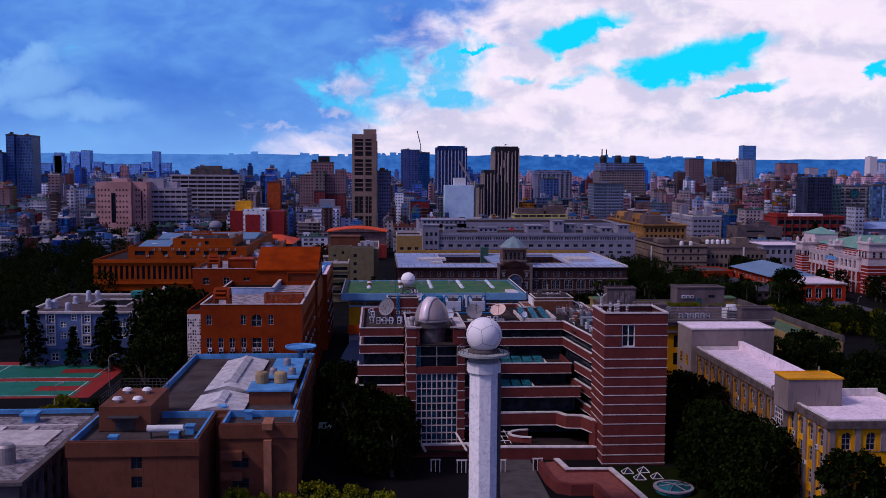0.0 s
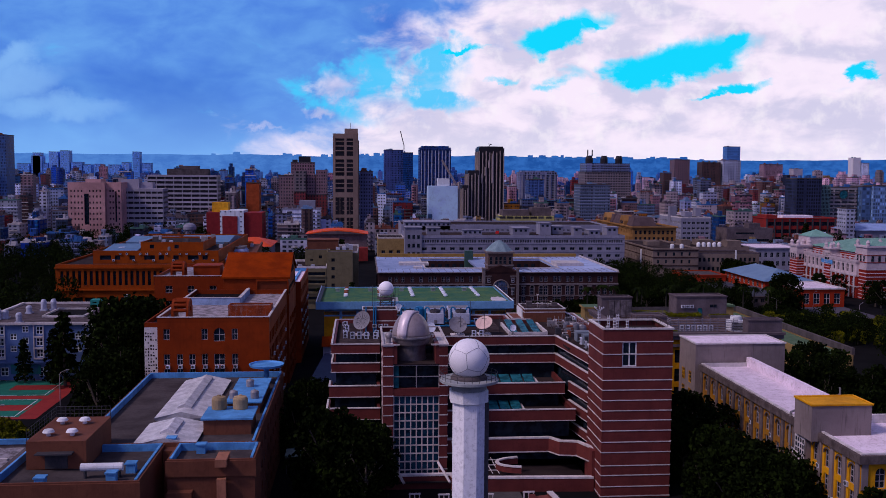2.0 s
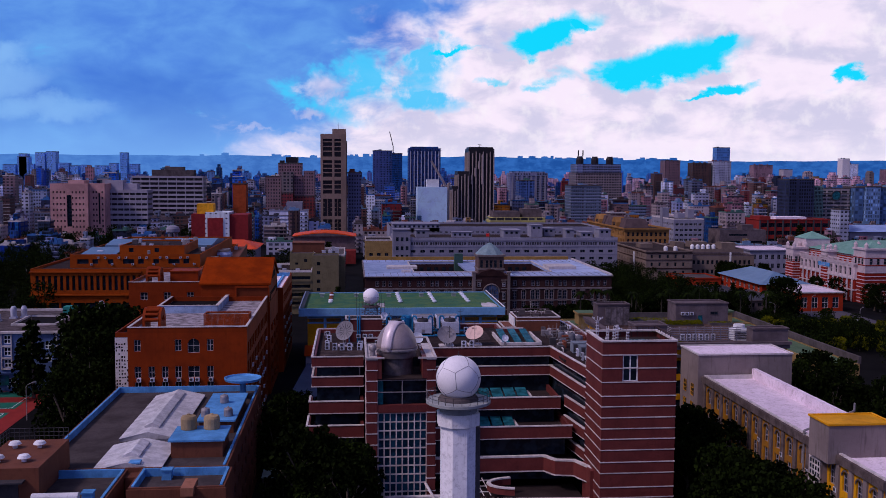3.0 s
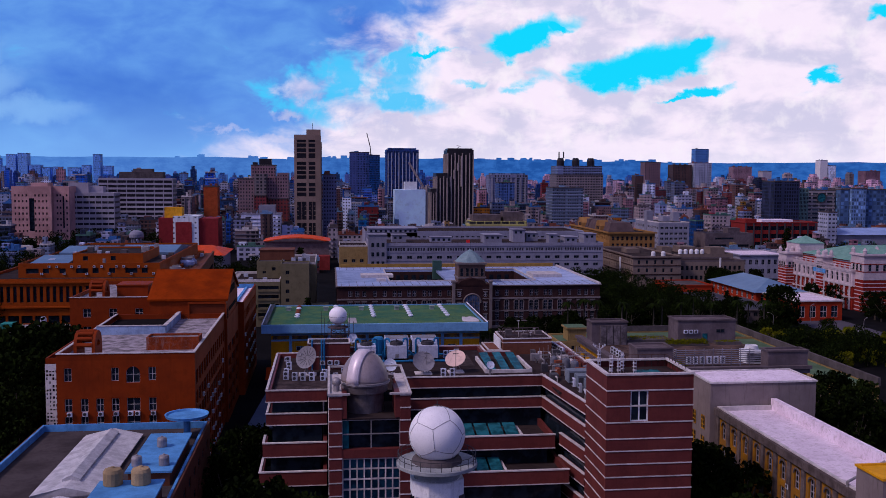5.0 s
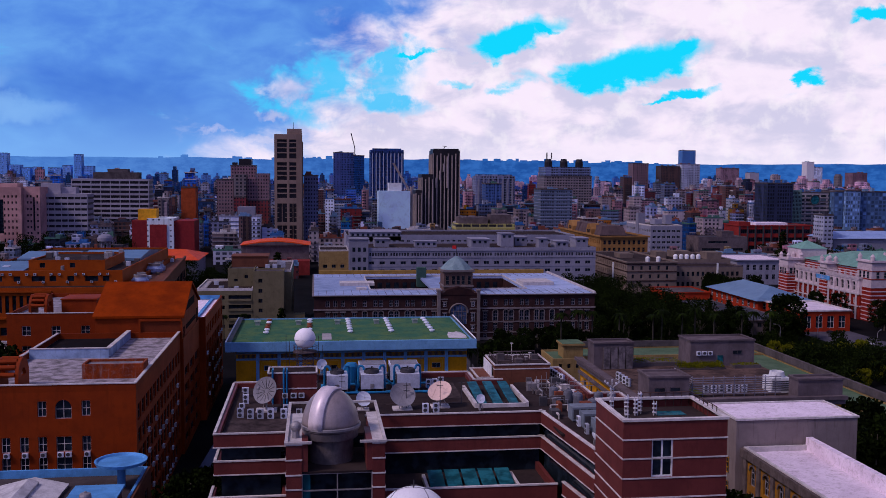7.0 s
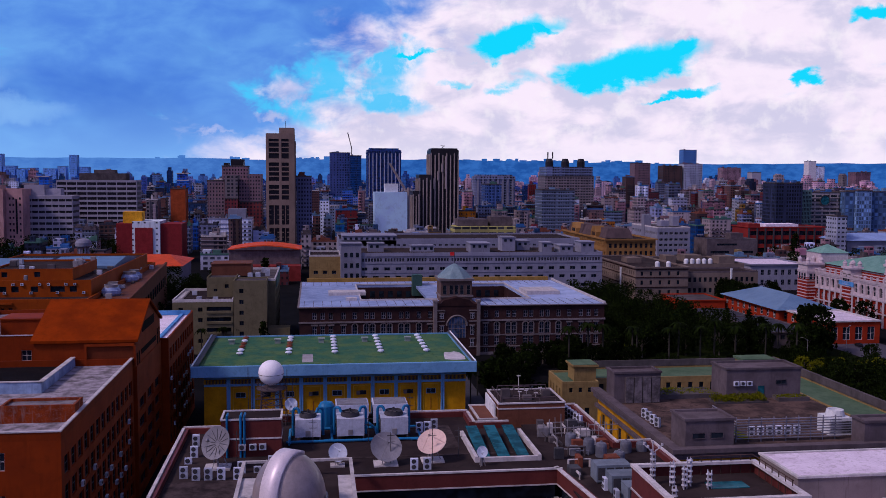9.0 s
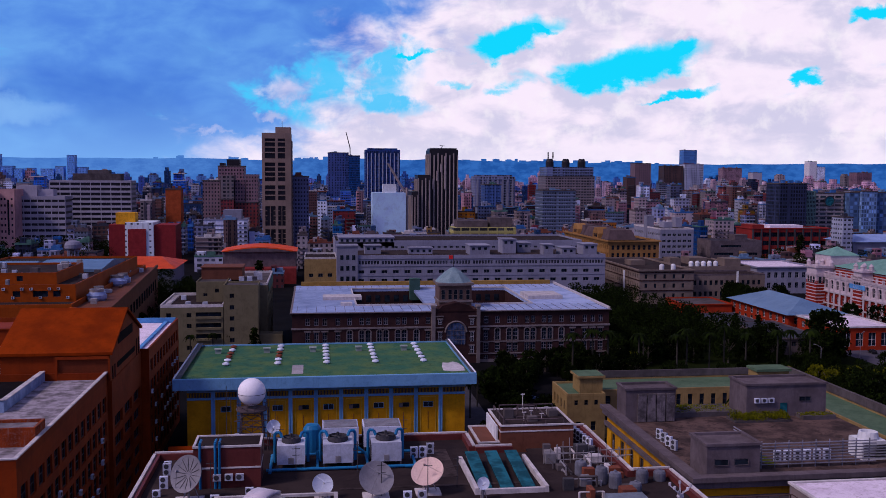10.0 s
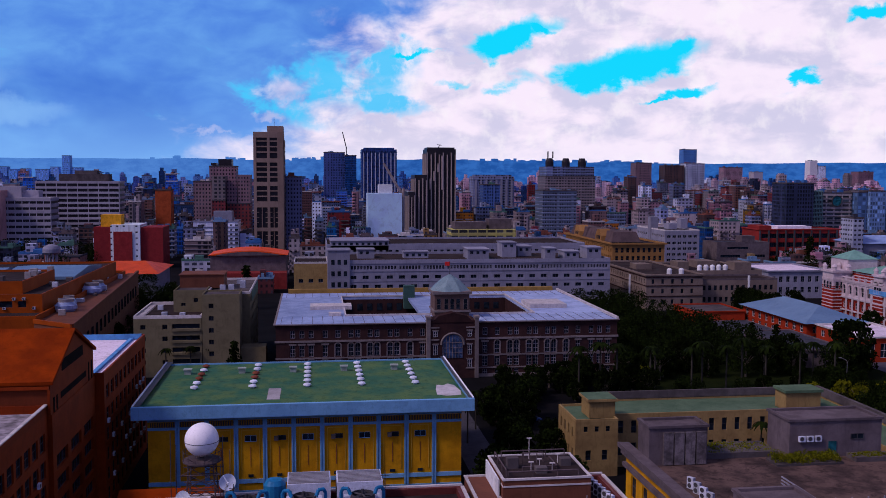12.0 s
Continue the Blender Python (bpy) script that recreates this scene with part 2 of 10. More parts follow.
    return finish(n, c, n.math("SUBTRACT", 0.8, n.math("MULTIPLY", mask, 0.5)), Specular_IOR_Level=0.2)


PINK_TILE = surf("red_brown_tile", (0.146, 0.03482, 0.03145), (0.1123, 0.02583, 0.02471), 0.5, 0.25, 0.01, streak=0.25)
WHITE_TRIM = surf("white_ledge_paint", (0.64, 0.58, 0.58), (0.44, 0.40, 0.40), 0.7, 0.5, streak=0.35)
WHITE = surf("white_paint", (0.78, 0.78, 0.8), (0.68, 0.68, 0.71), 0.55, 0.4, streak=0.3)
CONCRETE = surf("grey_concrete", (0.112, 0.094, 0.098), (0.066, 0.055, 0.058), 0.9, 0.2, streak=0.5)
LILAC = surf("pale_grey_render", (0.142, 0.112, 0.124), (0.094, 0.073, 0.081), 0.85, 0.3, streak=0.4)
DARKGLASS = glass("dark_glass", (0.008, 0.012, 0.018))
TEAL = glass("teal_glass", (0.008, 0.062, 0.078), 0.2)
ROOF_BROWN = surf("weathered_roof_screed", (0.02808, 0.01947, 0.02097), (0.0468, 0.0337, 0.03295), 0.95, 0.16, 0.03, streak=0.2, dirt=(0.0156, 0.01248, 0.01404))
ROOF_PALE = surf("pale_pink_roof_screed", (0.86, 0.74, 0.84), (0.74, 0.62, 0.72), 0.85, 0.3, 0.02, streak=0.22, dirt=(0.234, 0.156, 0.1482), grain=2.5, stain=0.35)
ROOF_ZINC = surf("pale_roof_sheeting", (0.35, 0.42, 0.64), (0.22, 0.28, 0.47), 0.5, 0.2, 0.02, streak=0.3)
ORANGE = surf("orange_tile_wall", (0.252, 0.033, 0.0025), (0.19, 0.0235, 0.0025), 0.65, 0.15, streak=0.3)
ORANGE_B = surf("bright_orange_wall", (0.335, 0.058, 0.0023), (0.268, 0.043, 0.0023), 0.65, 0.12, streak=0.25)
YELLOW = surf("ochre_yellow_wall", (0.72, 0.335, 0.008), (0.50, 0.215, 0.005), 0.7, 0.2, streak=0.3)
BLUEPAINT = surf("sky_blue_paint", (0.105, 0.33, 0.66), (0.0624, 0.2028, 0.429), 0.6, 0.3, streak=0.25)
HALLBLUE = surf("pale_sky_blue_paint", (0.19, 0.42, 0.68), (0.15, 0.34, 0.58), 0.6, 0.3, streak=0.25)
BLUEWALL = surf("light_blue_wall", (0.1061, 0.1685, 0.3494), (0.08112, 0.131, 0.287), 0.75, 0.2)
GREENROOF = surf("green_roof_coating", (0.024, 0.105, 0.056), (0.085, 0.150, 0.050), 0.75, 0.22, 0.05, streak=0.4, dirt=(0.0156, 0.0468, 0.01872), grain=1.6, stain=0.55)
BROWNWALL = surf("brown_tile_wall", (0.163, 0.058, 0.034), (0.130, 0.046, 0.028), 0.75, 0.25)
BRICK_DK = surf("dark_brown_brick", (0.05, 0.0235, 0.0225), (0.03, 0.0165, 0.018), 0.85, 0.3, streak=0.3)
STONE = surf("weathered_stone", (0.2223, 0.1833, 0.1794), (0.1677, 0.1388, 0.1404), 0.85, 0.4)
CREAM = surf("cream_render", (0.312, 0.2106, 0.0858), (0.2418, 0.156, 0.0663), 0.85, 0.25, streak=0.5)
TAN = surf("khaki_tile_wall", (0.1909, 0.1601, 0.09547), (0.1572, 0.132, 0.07862), 0.8, 0.2)
OFFWHITE = surf("off_white_tile_wall", (0.2652, 0.2613, 0.3354), (0.2145, 0.2106, 0.2769), 0.8, 0.1)
REDBRICK = surf("red_brick_wall", (0.365, 0.03772, 0.01338), (0.292, 0.0292, 0.01217), 0.8, 0.25, streak=0.25)
BLUEMETAL = surf("blue_steel_roofing", (0.1498, 0.2496, 0.3869), (0.1186, 0.2059, 0.337), 0.45, 0.12, streak=0.3)
STEEL = surf("brushed_steel", (0.3588, 0.3276, 0.3354), (0.2652, 0.2418, 0.2496), 0.55, 0.6, 0.005, metal=0.35, streak=0.5)
DARKSTEEL = surf("dark_painted_steel", (0.0468, 0.0468, 0.0546), (0.0702, 0.0624, 0.0702), 0.6, 1.0)
RUST = surf("rusty_red_paint", (0.234, 0.0702, 0.039), (0.1716, 0.0546, 0.039), 0.8, 0.8)
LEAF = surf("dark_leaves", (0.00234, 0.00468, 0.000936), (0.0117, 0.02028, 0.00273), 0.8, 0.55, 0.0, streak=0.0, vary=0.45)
LEAF_Y = surf("yellow_green_leaves", (0.1404, 0.1404, 0.005616), (0.07956, 0.08892, 0.005616), 0.8, 0.5, 0.0, streak=0.0, vary=0.3)
BARK = surf("grey_bark", (0.1248, 0.1014, 0.0858), (0.0858, 0.0702, 0.0585), 0.9, 2.0)
ASPHALT = surf("asphalt", (0.008424, 0.007956, 0.00936), (0.005616, 0.005616, 0.006552), 0.9, 0.08, 0.01, streak=0.1)
GRASS = surf("short_grass", (0.006552, 0.01123, 0.002808), (0.01123, 0.01544, 0.003276), 0.95, 0.3, 0.05, streak=0.1)
PAVING = surf("grey_paving", (0.078, 0.0702, 0.0702), (0.0585, 0.05265, 0.0546), 0.85, 0.3)
ORANGEROOF = surf("orange_roof_sheeting", (0.74, 0.085, 0.008), (0.6, 0.06, 0.008), 0.5, 0.2)
TERRACOTTA = surf("terracotta_roof", (0.2621, 0.03432, 0.002496), (0.1685, 0.02122, 0.002496), 0.8, 0.2, streak=0.35)
COURT_G = surf("green_court_paint", (0.0156, 0.156, 0.1092), (0.0156, 0.1248, 0.0858), 0.7, 0.2)
COURT_R = surf("red_court_paint", (0.2652, 0.0273, 0.0234), (0.2184, 0.0234, 0.0234), 0.7, 0.2)

ACGREY = surf("pale_tank_plastic", (0.48, 0.5, 0.6), (0.2964, 0.312, 0.39), 0.6, 0.8)
# near-black paint that stands in for the shade inside openings
RECESS_SHADE = surf("dark_recess", (0.00936, 0.0078, 0.00936), (0.0156, 0.01248, 0.01404), 0.9)
DARKROOF = surf("dark_grey_roofing", (0.0585, 0.0585, 0.078), (0.039, 0.039, 0.0546), 0.85, 0.3)
OCHRE_OLD = surf("faded_ochre_render", (0.3588, 0.156, 0.00936), (0.2652, 0.117, 0.0234), 0.85, 0.35, streak=0.7, dirt=(0.1248, 0.0936, 0.0858))

# ---------------------------------------------------------------- builders


def thing(name, label, category, at, group="", kind=""):
    ob = new(name)
    ob.location = at
    return tagged(ob, label, category, group, kind)


def root_of(ob):
    while ob.parent:
        ob = ob.parent
    return ob


def mesh_of(name, bm, mats):
    me = bpy.data.meshes.new(name)
    bm.to_mesh(me)
    bm.free()
    for m in mats if isinstance(mats, (list, tuple)) else [mats]:
        me.materials.append(m)
    return me


def loose(bm):
    """The unconnected shells of a mesh, as lists of vertices."""
    left, out = set(bm.verts), []
    for v in list(bm.verts):
        if v in left:
            left.discard(v)
            shell, stack = [], [v]
            while stack:
                q = stack.pop()
                shell.append(q)
                for e in q.link_edges:
                    o = e.other_vert(q)
                    if o in left:
                        left.discard(o)
                        stack.append(o)
            out.append(shell)
    return out


def part(name, bm, mats, parent, label="", smooth=False, whole=False):
    """A mesh, given in world places, as one part under a thing or under a part; loose blocks become parts of their own."""
    at = Vector(root_of(parent).location)
    bmesh.ops.translate(bm, verts=bm.verts, vec=-at)
    if not whole and 8 < len(bm.verts) <= 8 * 80 and len(bm.faces) * 8 == len(bm.verts) * 6:
        shells = loose(bm)
        if len(shells) > 1 and all(len(k) == 8 and all(len({round(v.co[c], 4) for v in k}) == 2 for c in (0, 1, 2)) for k in shells):
            first = None
            for k in shells:
                one, to = bmesh.new(), {}
                for v in k:
                    to[v] = one.verts.new(v.co)
                for f in {f for v in k for f in v.link_faces}:
                    one.faces.new([to[v] for v in f.verts]).material_index = f.material_index
                ob = new(name, mesh_of(name, one, mats))
                ob.parent = parent
                if label:
                    ob["label"] = label
                first = first or ob
            bm.free()
            return first
    me = mesh_of(name, bm, mats)
    if smooth:
        me.shade_smooth()
    ob = new(name, me)
    ob.parent = parent
    if label:
        ob["label"] = label
    return ob


def tube(x0, x1, y0, y1, z0, z1, t):
    """An upright rectangular rim, t thick, in one piece."""
    bm = bmesh.new()
    rows = []
    for z in (z0, z1):
        rows.append([bm.verts.new((x, y, z)) for x, y in ((x0, y0), (x1, y0), (x1, y1), (x0, y1))])
        rows.append([bm.verts.new((x, y, z)) for x, y in ((x0 + t, y0 + t), (x1 - t, y0 + t), (x1 - t, y1 - t), (x0 + t, y1 - t))])
    ol, il, oh, ih = rows
    for i in range(4):
        k = (i + 1) % 4
        for f in ((ol[i], ol[k], oh[k], oh[i]), (il[k], il[i], ih[i], ih[k]), (oh[i], oh[k], ih[k], ih[i]), (ol[k], ol[i], il[i], il[k])):
            bm.faces.new(f)
    return bm


def single(name, bm, mats, label, category, at, group="", kind="", smooth=False):
    """A thing of one mesh, given in world places."""
    bmesh.ops.translate(bm, verts=bm.verts, vec=-Vector(at))
    me = mesh_of(name, bm, mats)
    if smooth:
        me.shade_smooth()
    ob = new(name, me)
    ob.location = at
    return tagged(ob, label, category, group, kind)


def piece(name, me, parent, place, turn=0.0):
    """One of many alike pieces, all on one mesh."""
    ob = new(name, me)
    ob.parent = parent
    ob.location = Vector(place) - Vector(root_of(parent).location)
    ob.rotation_euler = (0, 0, turn)
    return ob


def box(bm, x0, x1, y0, y1, z0, z1, mat=0):
    v = [bm.verts.new(p) for p in ((x0, y0, z0), (x1, y0, z0), (x1, y1, z0), (x0, y1, z0), (x0, y0, z1), (x1, y0, z1), (x1, y1, z1), (x0, y1, z1))]
    for f in ((3, 2, 1, 0), (4, 5, 6, 7), (0, 1, 5, 4), (1, 2, 6, 5), (2, 3, 7, 6), (3, 0, 4, 7)):
        bm.faces.new([v[i] for i in f]).material_index = mat
    return v


def boxes(rows):
    bm = bmesh.new()
    for r in rows:
        box(bm, *r)
    return bm


def prism(bm, ring, z0, z1, mat=0, cap=True):
    """An upright prism over a ring of (x, y), counter-clockwise from above."""
    lo, hi = [bm.verts.new((x, y, z0)) for x, y in ring], [bm.verts.new((x, y, z1)) for x, y in ring]
    n = len(ring)
    for i in range(n):
        bm.faces.new((lo[i], lo[(i + 1) % n], hi[(i + 1) % n], hi[i])).material_index = mat
    if cap:
        bm.faces.new(hi).material_index = mat
        bm.faces.new(lo[::-1]).material_index = mat


def lathe(bm, x, y, rows, n=16, mat=0, cap=True):
    """A round body from rows of (radius, z), from the bottom up."""
    rings = []
    for r, z in rows:
        rings.append([bm.verts.new((x + r * math.cos(2 * math.pi * i / n), y + r * math.sin(2 * math.pi * i / n), z)) for i in range(n)])
    for a, b in zip(rings, rings[1:]):
        for i in range(n):
            bm.faces.new((a[i], a[(i + 1) % n], b[(i + 1) % n], b[i])).material_index = mat
    if cap:
        bm.faces.new(rings[0][::-1]).material_index = mat
        bm.faces.new(rings[-1]).material_index = mat


def rod(bm, a, b, r=0.05, n=6, mat=0):
    a, b = Vector(a), Vector(b)
    q = (b - a).to_track_quat("Z", "Y")
    ra = [bm.verts.new(a + q @ Vector((r * math.cos(2 * math.pi * i / n), r * math.sin(2 * math.pi * i / n), 0))) for i in range(n)]
    rb = [bm.verts.new(b + q @ Vector((r * math.cos(2 * math.pi * i / n), r * math.sin(2 * math.pi * i / n), 0))) for i in range(n)]
    for i in range(n):
        bm.faces.new((ra[i], ra[(i + 1) % n], rb[(i + 1) % n], rb[i])).material_index = mat
    bm.faces.new(ra[::-1]).material_index = mat
    bm.faces.new(rb).material_index = mat


def ball(bm, c, r, u=20, v=12, squash=1.0):
    m = Matrix.Translation(c) @ Matrix.Diagonal((r, r, r * squash, 1))
    bmesh.ops.create_uvsphere(bm, u_segments=u, v_segments=v, radius=1, matrix=m)


def facade(bm, o, u, width, z0, z1, ops, depth=0.3, mat=0):
    """An upright wall from o along u, seen from its outer side, with openings (a0, a1, z0, z1[, arched]) and their reveals."""
    o, u = Vector((o[0], o[1], 0)), Vector((u[0], u[1], 0))
    inn = Vector((-u.y, u.x, 0)) * depth
    ops = [(*(round(q, 3) for q in op[:4]), *op[4:]) for op in ops]
    width, z0, z1 = round(width, 3), round(z0, 3), round(z1, 3)
    xs = sorted({0.0, width, *(a for op in ops for a in op[:2])})
    zs = sorted({z0, z1, *(z for op in ops for z in op[2:4])})
    pt = lambda a, z, k=0: o + u * a + Vector((0, 0, z)) + inn * k  # noqa: E731
    grid = {}
    def vert(a, z, k=0):
        key = (round(a, 4), round(z, 4), k)
        if key not in grid:
            grid[key] = bm.verts.new(pt(a, z, k))
        return grid[key]
    for za, zb in zip(zs, zs[1:]):
        for a, b in zip(xs, xs[1:]):
            ma, mz = (a + b) / 2, (za + zb) / 2
            if not any(p[0] < ma < p[1] and p[2] < mz < p[3] for p in ops):
                bm.faces.new((vert(a, za), vert(b, za), vert(b, zb), vert(a, zb))).material_index = mat
    for a, b, za, zb, *arched in ops:
        if arched and arched[0]:
            m, r = (a + b) / 2, (b - a) / 2
            arc = [(m + r * math.cos(math.pi * i / 8), zb - r + r * math.sin(math.pi * i / 8)) for i in range(9)]
            bm.faces.new([vert(*q) for q in arc[:5]] + [vert(b, zb)]).material_index = mat
            bm.faces.new([vert(*q) for q in arc[4:]][::1] + [vert(a, zb)]).material_index = mat
            ring = [(a, za), (b, za), *arc]
        else:
            ring = [(a, za), (b, za), (b, zb), (a, zb)]
        n = len(ring)
        for i in range(n):
            p, q = ring[i], ring[(i + 1) % n]
            bm.faces.new((vert(*p), vert(*p, 1), vert(*q, 1), vert(*q))).material_index = mat


def bent_strip(r0, r1, depth, n=8, axis="x"):
    """A half ring of stone, in one piece, standing out from a wall."""
    bm = bmesh.new()
    rows = []
    for i in range(n + 1):
        a = math.pi * i / n
        ring = []
        for rr, d in ((r0, 0.0), (r1, 0.0), (r1, -depth), (r0, -depth)):
            c, z = rr * math.cos(a), rr * math.sin(a)
            ring.append(bm.verts.new((c, d, z) if axis == "x" else (d, -c, z)))
        rows.append(ring)
    for a, b in zip(rows, rows[1:]):
        for k in range(4):
            bm.faces.new((a[k], a[(k + 1) % 4], b[(k + 1) % 4], b[k]))
    bm.faces.new(rows[0][::-1]), bm.faces.new(rows[-1])
    bmesh.ops.recalc_face_normals(bm, faces=bm.faces)
    return bm


WINDOWS = {}


def strip_wall(path, z0, z1, t=0.6, grow=0.0):
    """A wall along a bent line, in one piece, t thick behind the line."""
    pts = [Vector(p) for p in path]
    nrm = []
    for k, p in enumerate(pts):
        ds = [(b - a).normalized() for a, b in zip(pts[max(0, k - 1):k + 1], pts[max(1, k):k + 2])]
        n = sum((Vector((d.y, -d.x)) for d in ds), Vector((0, 0))).normalized()
        nrm.append(n / max(0.5, n.dot(Vector((ds[0].y, -ds[0].x)))))
    front = [p + n * grow for p, n in zip(pts, nrm)]
    back = [p - n * (t + grow) for p, n in zip(pts, nrm)]
    bm = bmesh.new()
    prism(bm, [(p.x, p.y) for p in front + back[::-1]], z0, z1)
    return bm


def window_mesh(wd, ht, cols=2, rows=1, bars=WHITE, pane=DARKGLASS, bar=0.07):
    """A window about its middle, facing -y: the frame in one piece, and its pane of glass behind."""
    key = (round(wd, 2), round(ht, 2), cols, rows, bars.name, pane.name)
    if key in WINDOWS:
        return WINDOWS[key]
    bm = bmesh.new()
    cw, rh = (wd - bar) / cols, (ht - bar) / rows
    ops = [(bar + i * cw, (i + 1) * cw, -ht / 2 + bar + k * rh, -ht / 2 + (k + 1) * rh) for i in range(cols) for k in range(rows)]
    facade(bm, (-wd / 2, -0.07), (1, 0), wd, -ht / 2, ht / 2, ops, 0.07)
    fr = mesh_of("window", bm, bars)
    WINDOWS[key] = fr, mesh_of("pane", boxes([(-wd / 2, wd / 2, 0.002, 0.03, -ht / 2, ht / 2)]), pane)
    return WINDOWS[key]


def put_window(parent, meshes, place, turn=0.0, name="window"):
    ob = piece(name, meshes[0], parent, place, turn)
    gl = new("pane", meshes[1])
    gl.parent = ob
    return ob


def even(width, n, size, margin=0.0):
    """n openings of one size, evenly along a wall."""
    pitch = (width - 2 * margin) / n
    return [(margin + pitch * (i + 0.5) - size / 2, margin + pitch * (i + 0.5) + size / 2) for i in range(n)]


SIDES = {"S": ((1, 0), 0.0), "E": ((0, 1), math.pi / 2), "N": ((-1, 0), math.pi), "W": ((0, -1), -math.pi / 2)}


def side_of(x0, x1, y0, y1, side):
    o = {"S": (x0, y0), "E": (x1, y0), "N": (x1, y1), "W": (x0, y1)}[side]
    return o, SIDES[side][0], (x1 - x0) if side in "SN" else (y1 - y0), SIDES[side][1]


def set_windows(parent, x0, x1, y0, y1, side, ops, depth=0.3, name="window", **style):
    o, u, _, turn = side_of(x0, x1, y0, y1, side)
    u, inn = Vector((*u, 0)), Vector((-u[1], u[0], 0))
    for a, b, za, zb, *_ in ops:
        put_window(parent, window_mesh(b - a, zb - za, **style), Vector((*o, 0)) + u * ((a + b) / 2) + inn * (depth - 0.05) + Vector((0, 0, (za + zb) / 2)), turn, name)


def block(parent, x0, x1, y0, y1, z0, z1, wall, roof, openings=None, parapet=0.9, rim=0.3, trim=None, depth=0.3, styles=None, overhang=0.0, name="wall"):
    """Four walls with openings on the sides named, a roof deck and a parapet with a coping."""
    openings, styles = openings or {}, styles or {}
    bm = bmesh.new()
    for s in "SENW":
        o, u, wd, _ = side_of(x0, x1, y0, y1, s)
        facade(bm, o, u, wd, z0, z1, openings.get(s, []), depth)
    bmesh.ops.remove_doubles(bm, verts=bm.verts, dist=0.0005)
    ob = part(name, bm, wall, parent)
    for s, ops in openings.items():
        set_windows(parent, x0, x1, y0, y1, s, ops, depth, **styles.get(s, styles.get("all", {})))
    deck = z1 - parapet
    part("roof", boxes([(x0 + 0.02, x1 - 0.02, y0 + 0.02, y1 - 0.02, deck - 0.25, deck)]), roof, parent)
    if parapet > 0.05:
        o = max(overhang, 0.004)
        part("parapet", tube(x0 - o, x1 + o, y0 - o, y1 + o, deck + 0.002, z1 + 0.12, rim + o), trim or wall, parent)
    return ob


def rows_of(width, cols, levels, wd, ht, margin=1.0):
    """A grid of openings: cols along the wall at each sill height."""
    return [(a, b, z, z + ht) for z in levels for a, b in even(width, cols, wd, margin)]


# ---------------------------------------------------------------- ground
bm = bmesh.new()
bmesh.ops.create_grid(bm, x_segments=12, y_segments=12, size=4700)
single("ground", bm, ASPHALT, "dark asphalt and soil of the city", "ground", (0, 0, 0), kind="structure")


def patch(name, x0, x1, y0, y1, z, mat, label, category):
    return single(name, boxes([(x0, x1, y0, y1, 0.0, z)]), mat, label, category, ((x0 + x1) / 2, (y0 + y1) / 2, 0), kind="structure")


patch("lawn", 46, 76, 166, 194, 0.06, GRASS, "short dark lawn beside the brick offices", "lawn")
patch("pavement", 23.6, 33.0, 140, 202, 0.05, PAVING, "grey paved forecourt", "pavement")
patch("road", 54, 62, 300, 436, 0.03, surf("worn_road", (0.078, 0.0741, 0.0858), (0.0585, 0.0546, 0.0663), 0.9, 0.2), "grey side street with parked cars", "road")
patch("lawn_park", 118, 205, 372, 520, 0.05, GRASS, "shaded grass under the park trees", "lawn")
patch("road_avenue", 205, 228, 250, 470, 0.04, surf("violet_grey_road", (0.1014, 0.0936, 0.117), (0.078, 0.0702, 0.0936), 0.85, 0.1), "wide grey avenue beside the park", "road")


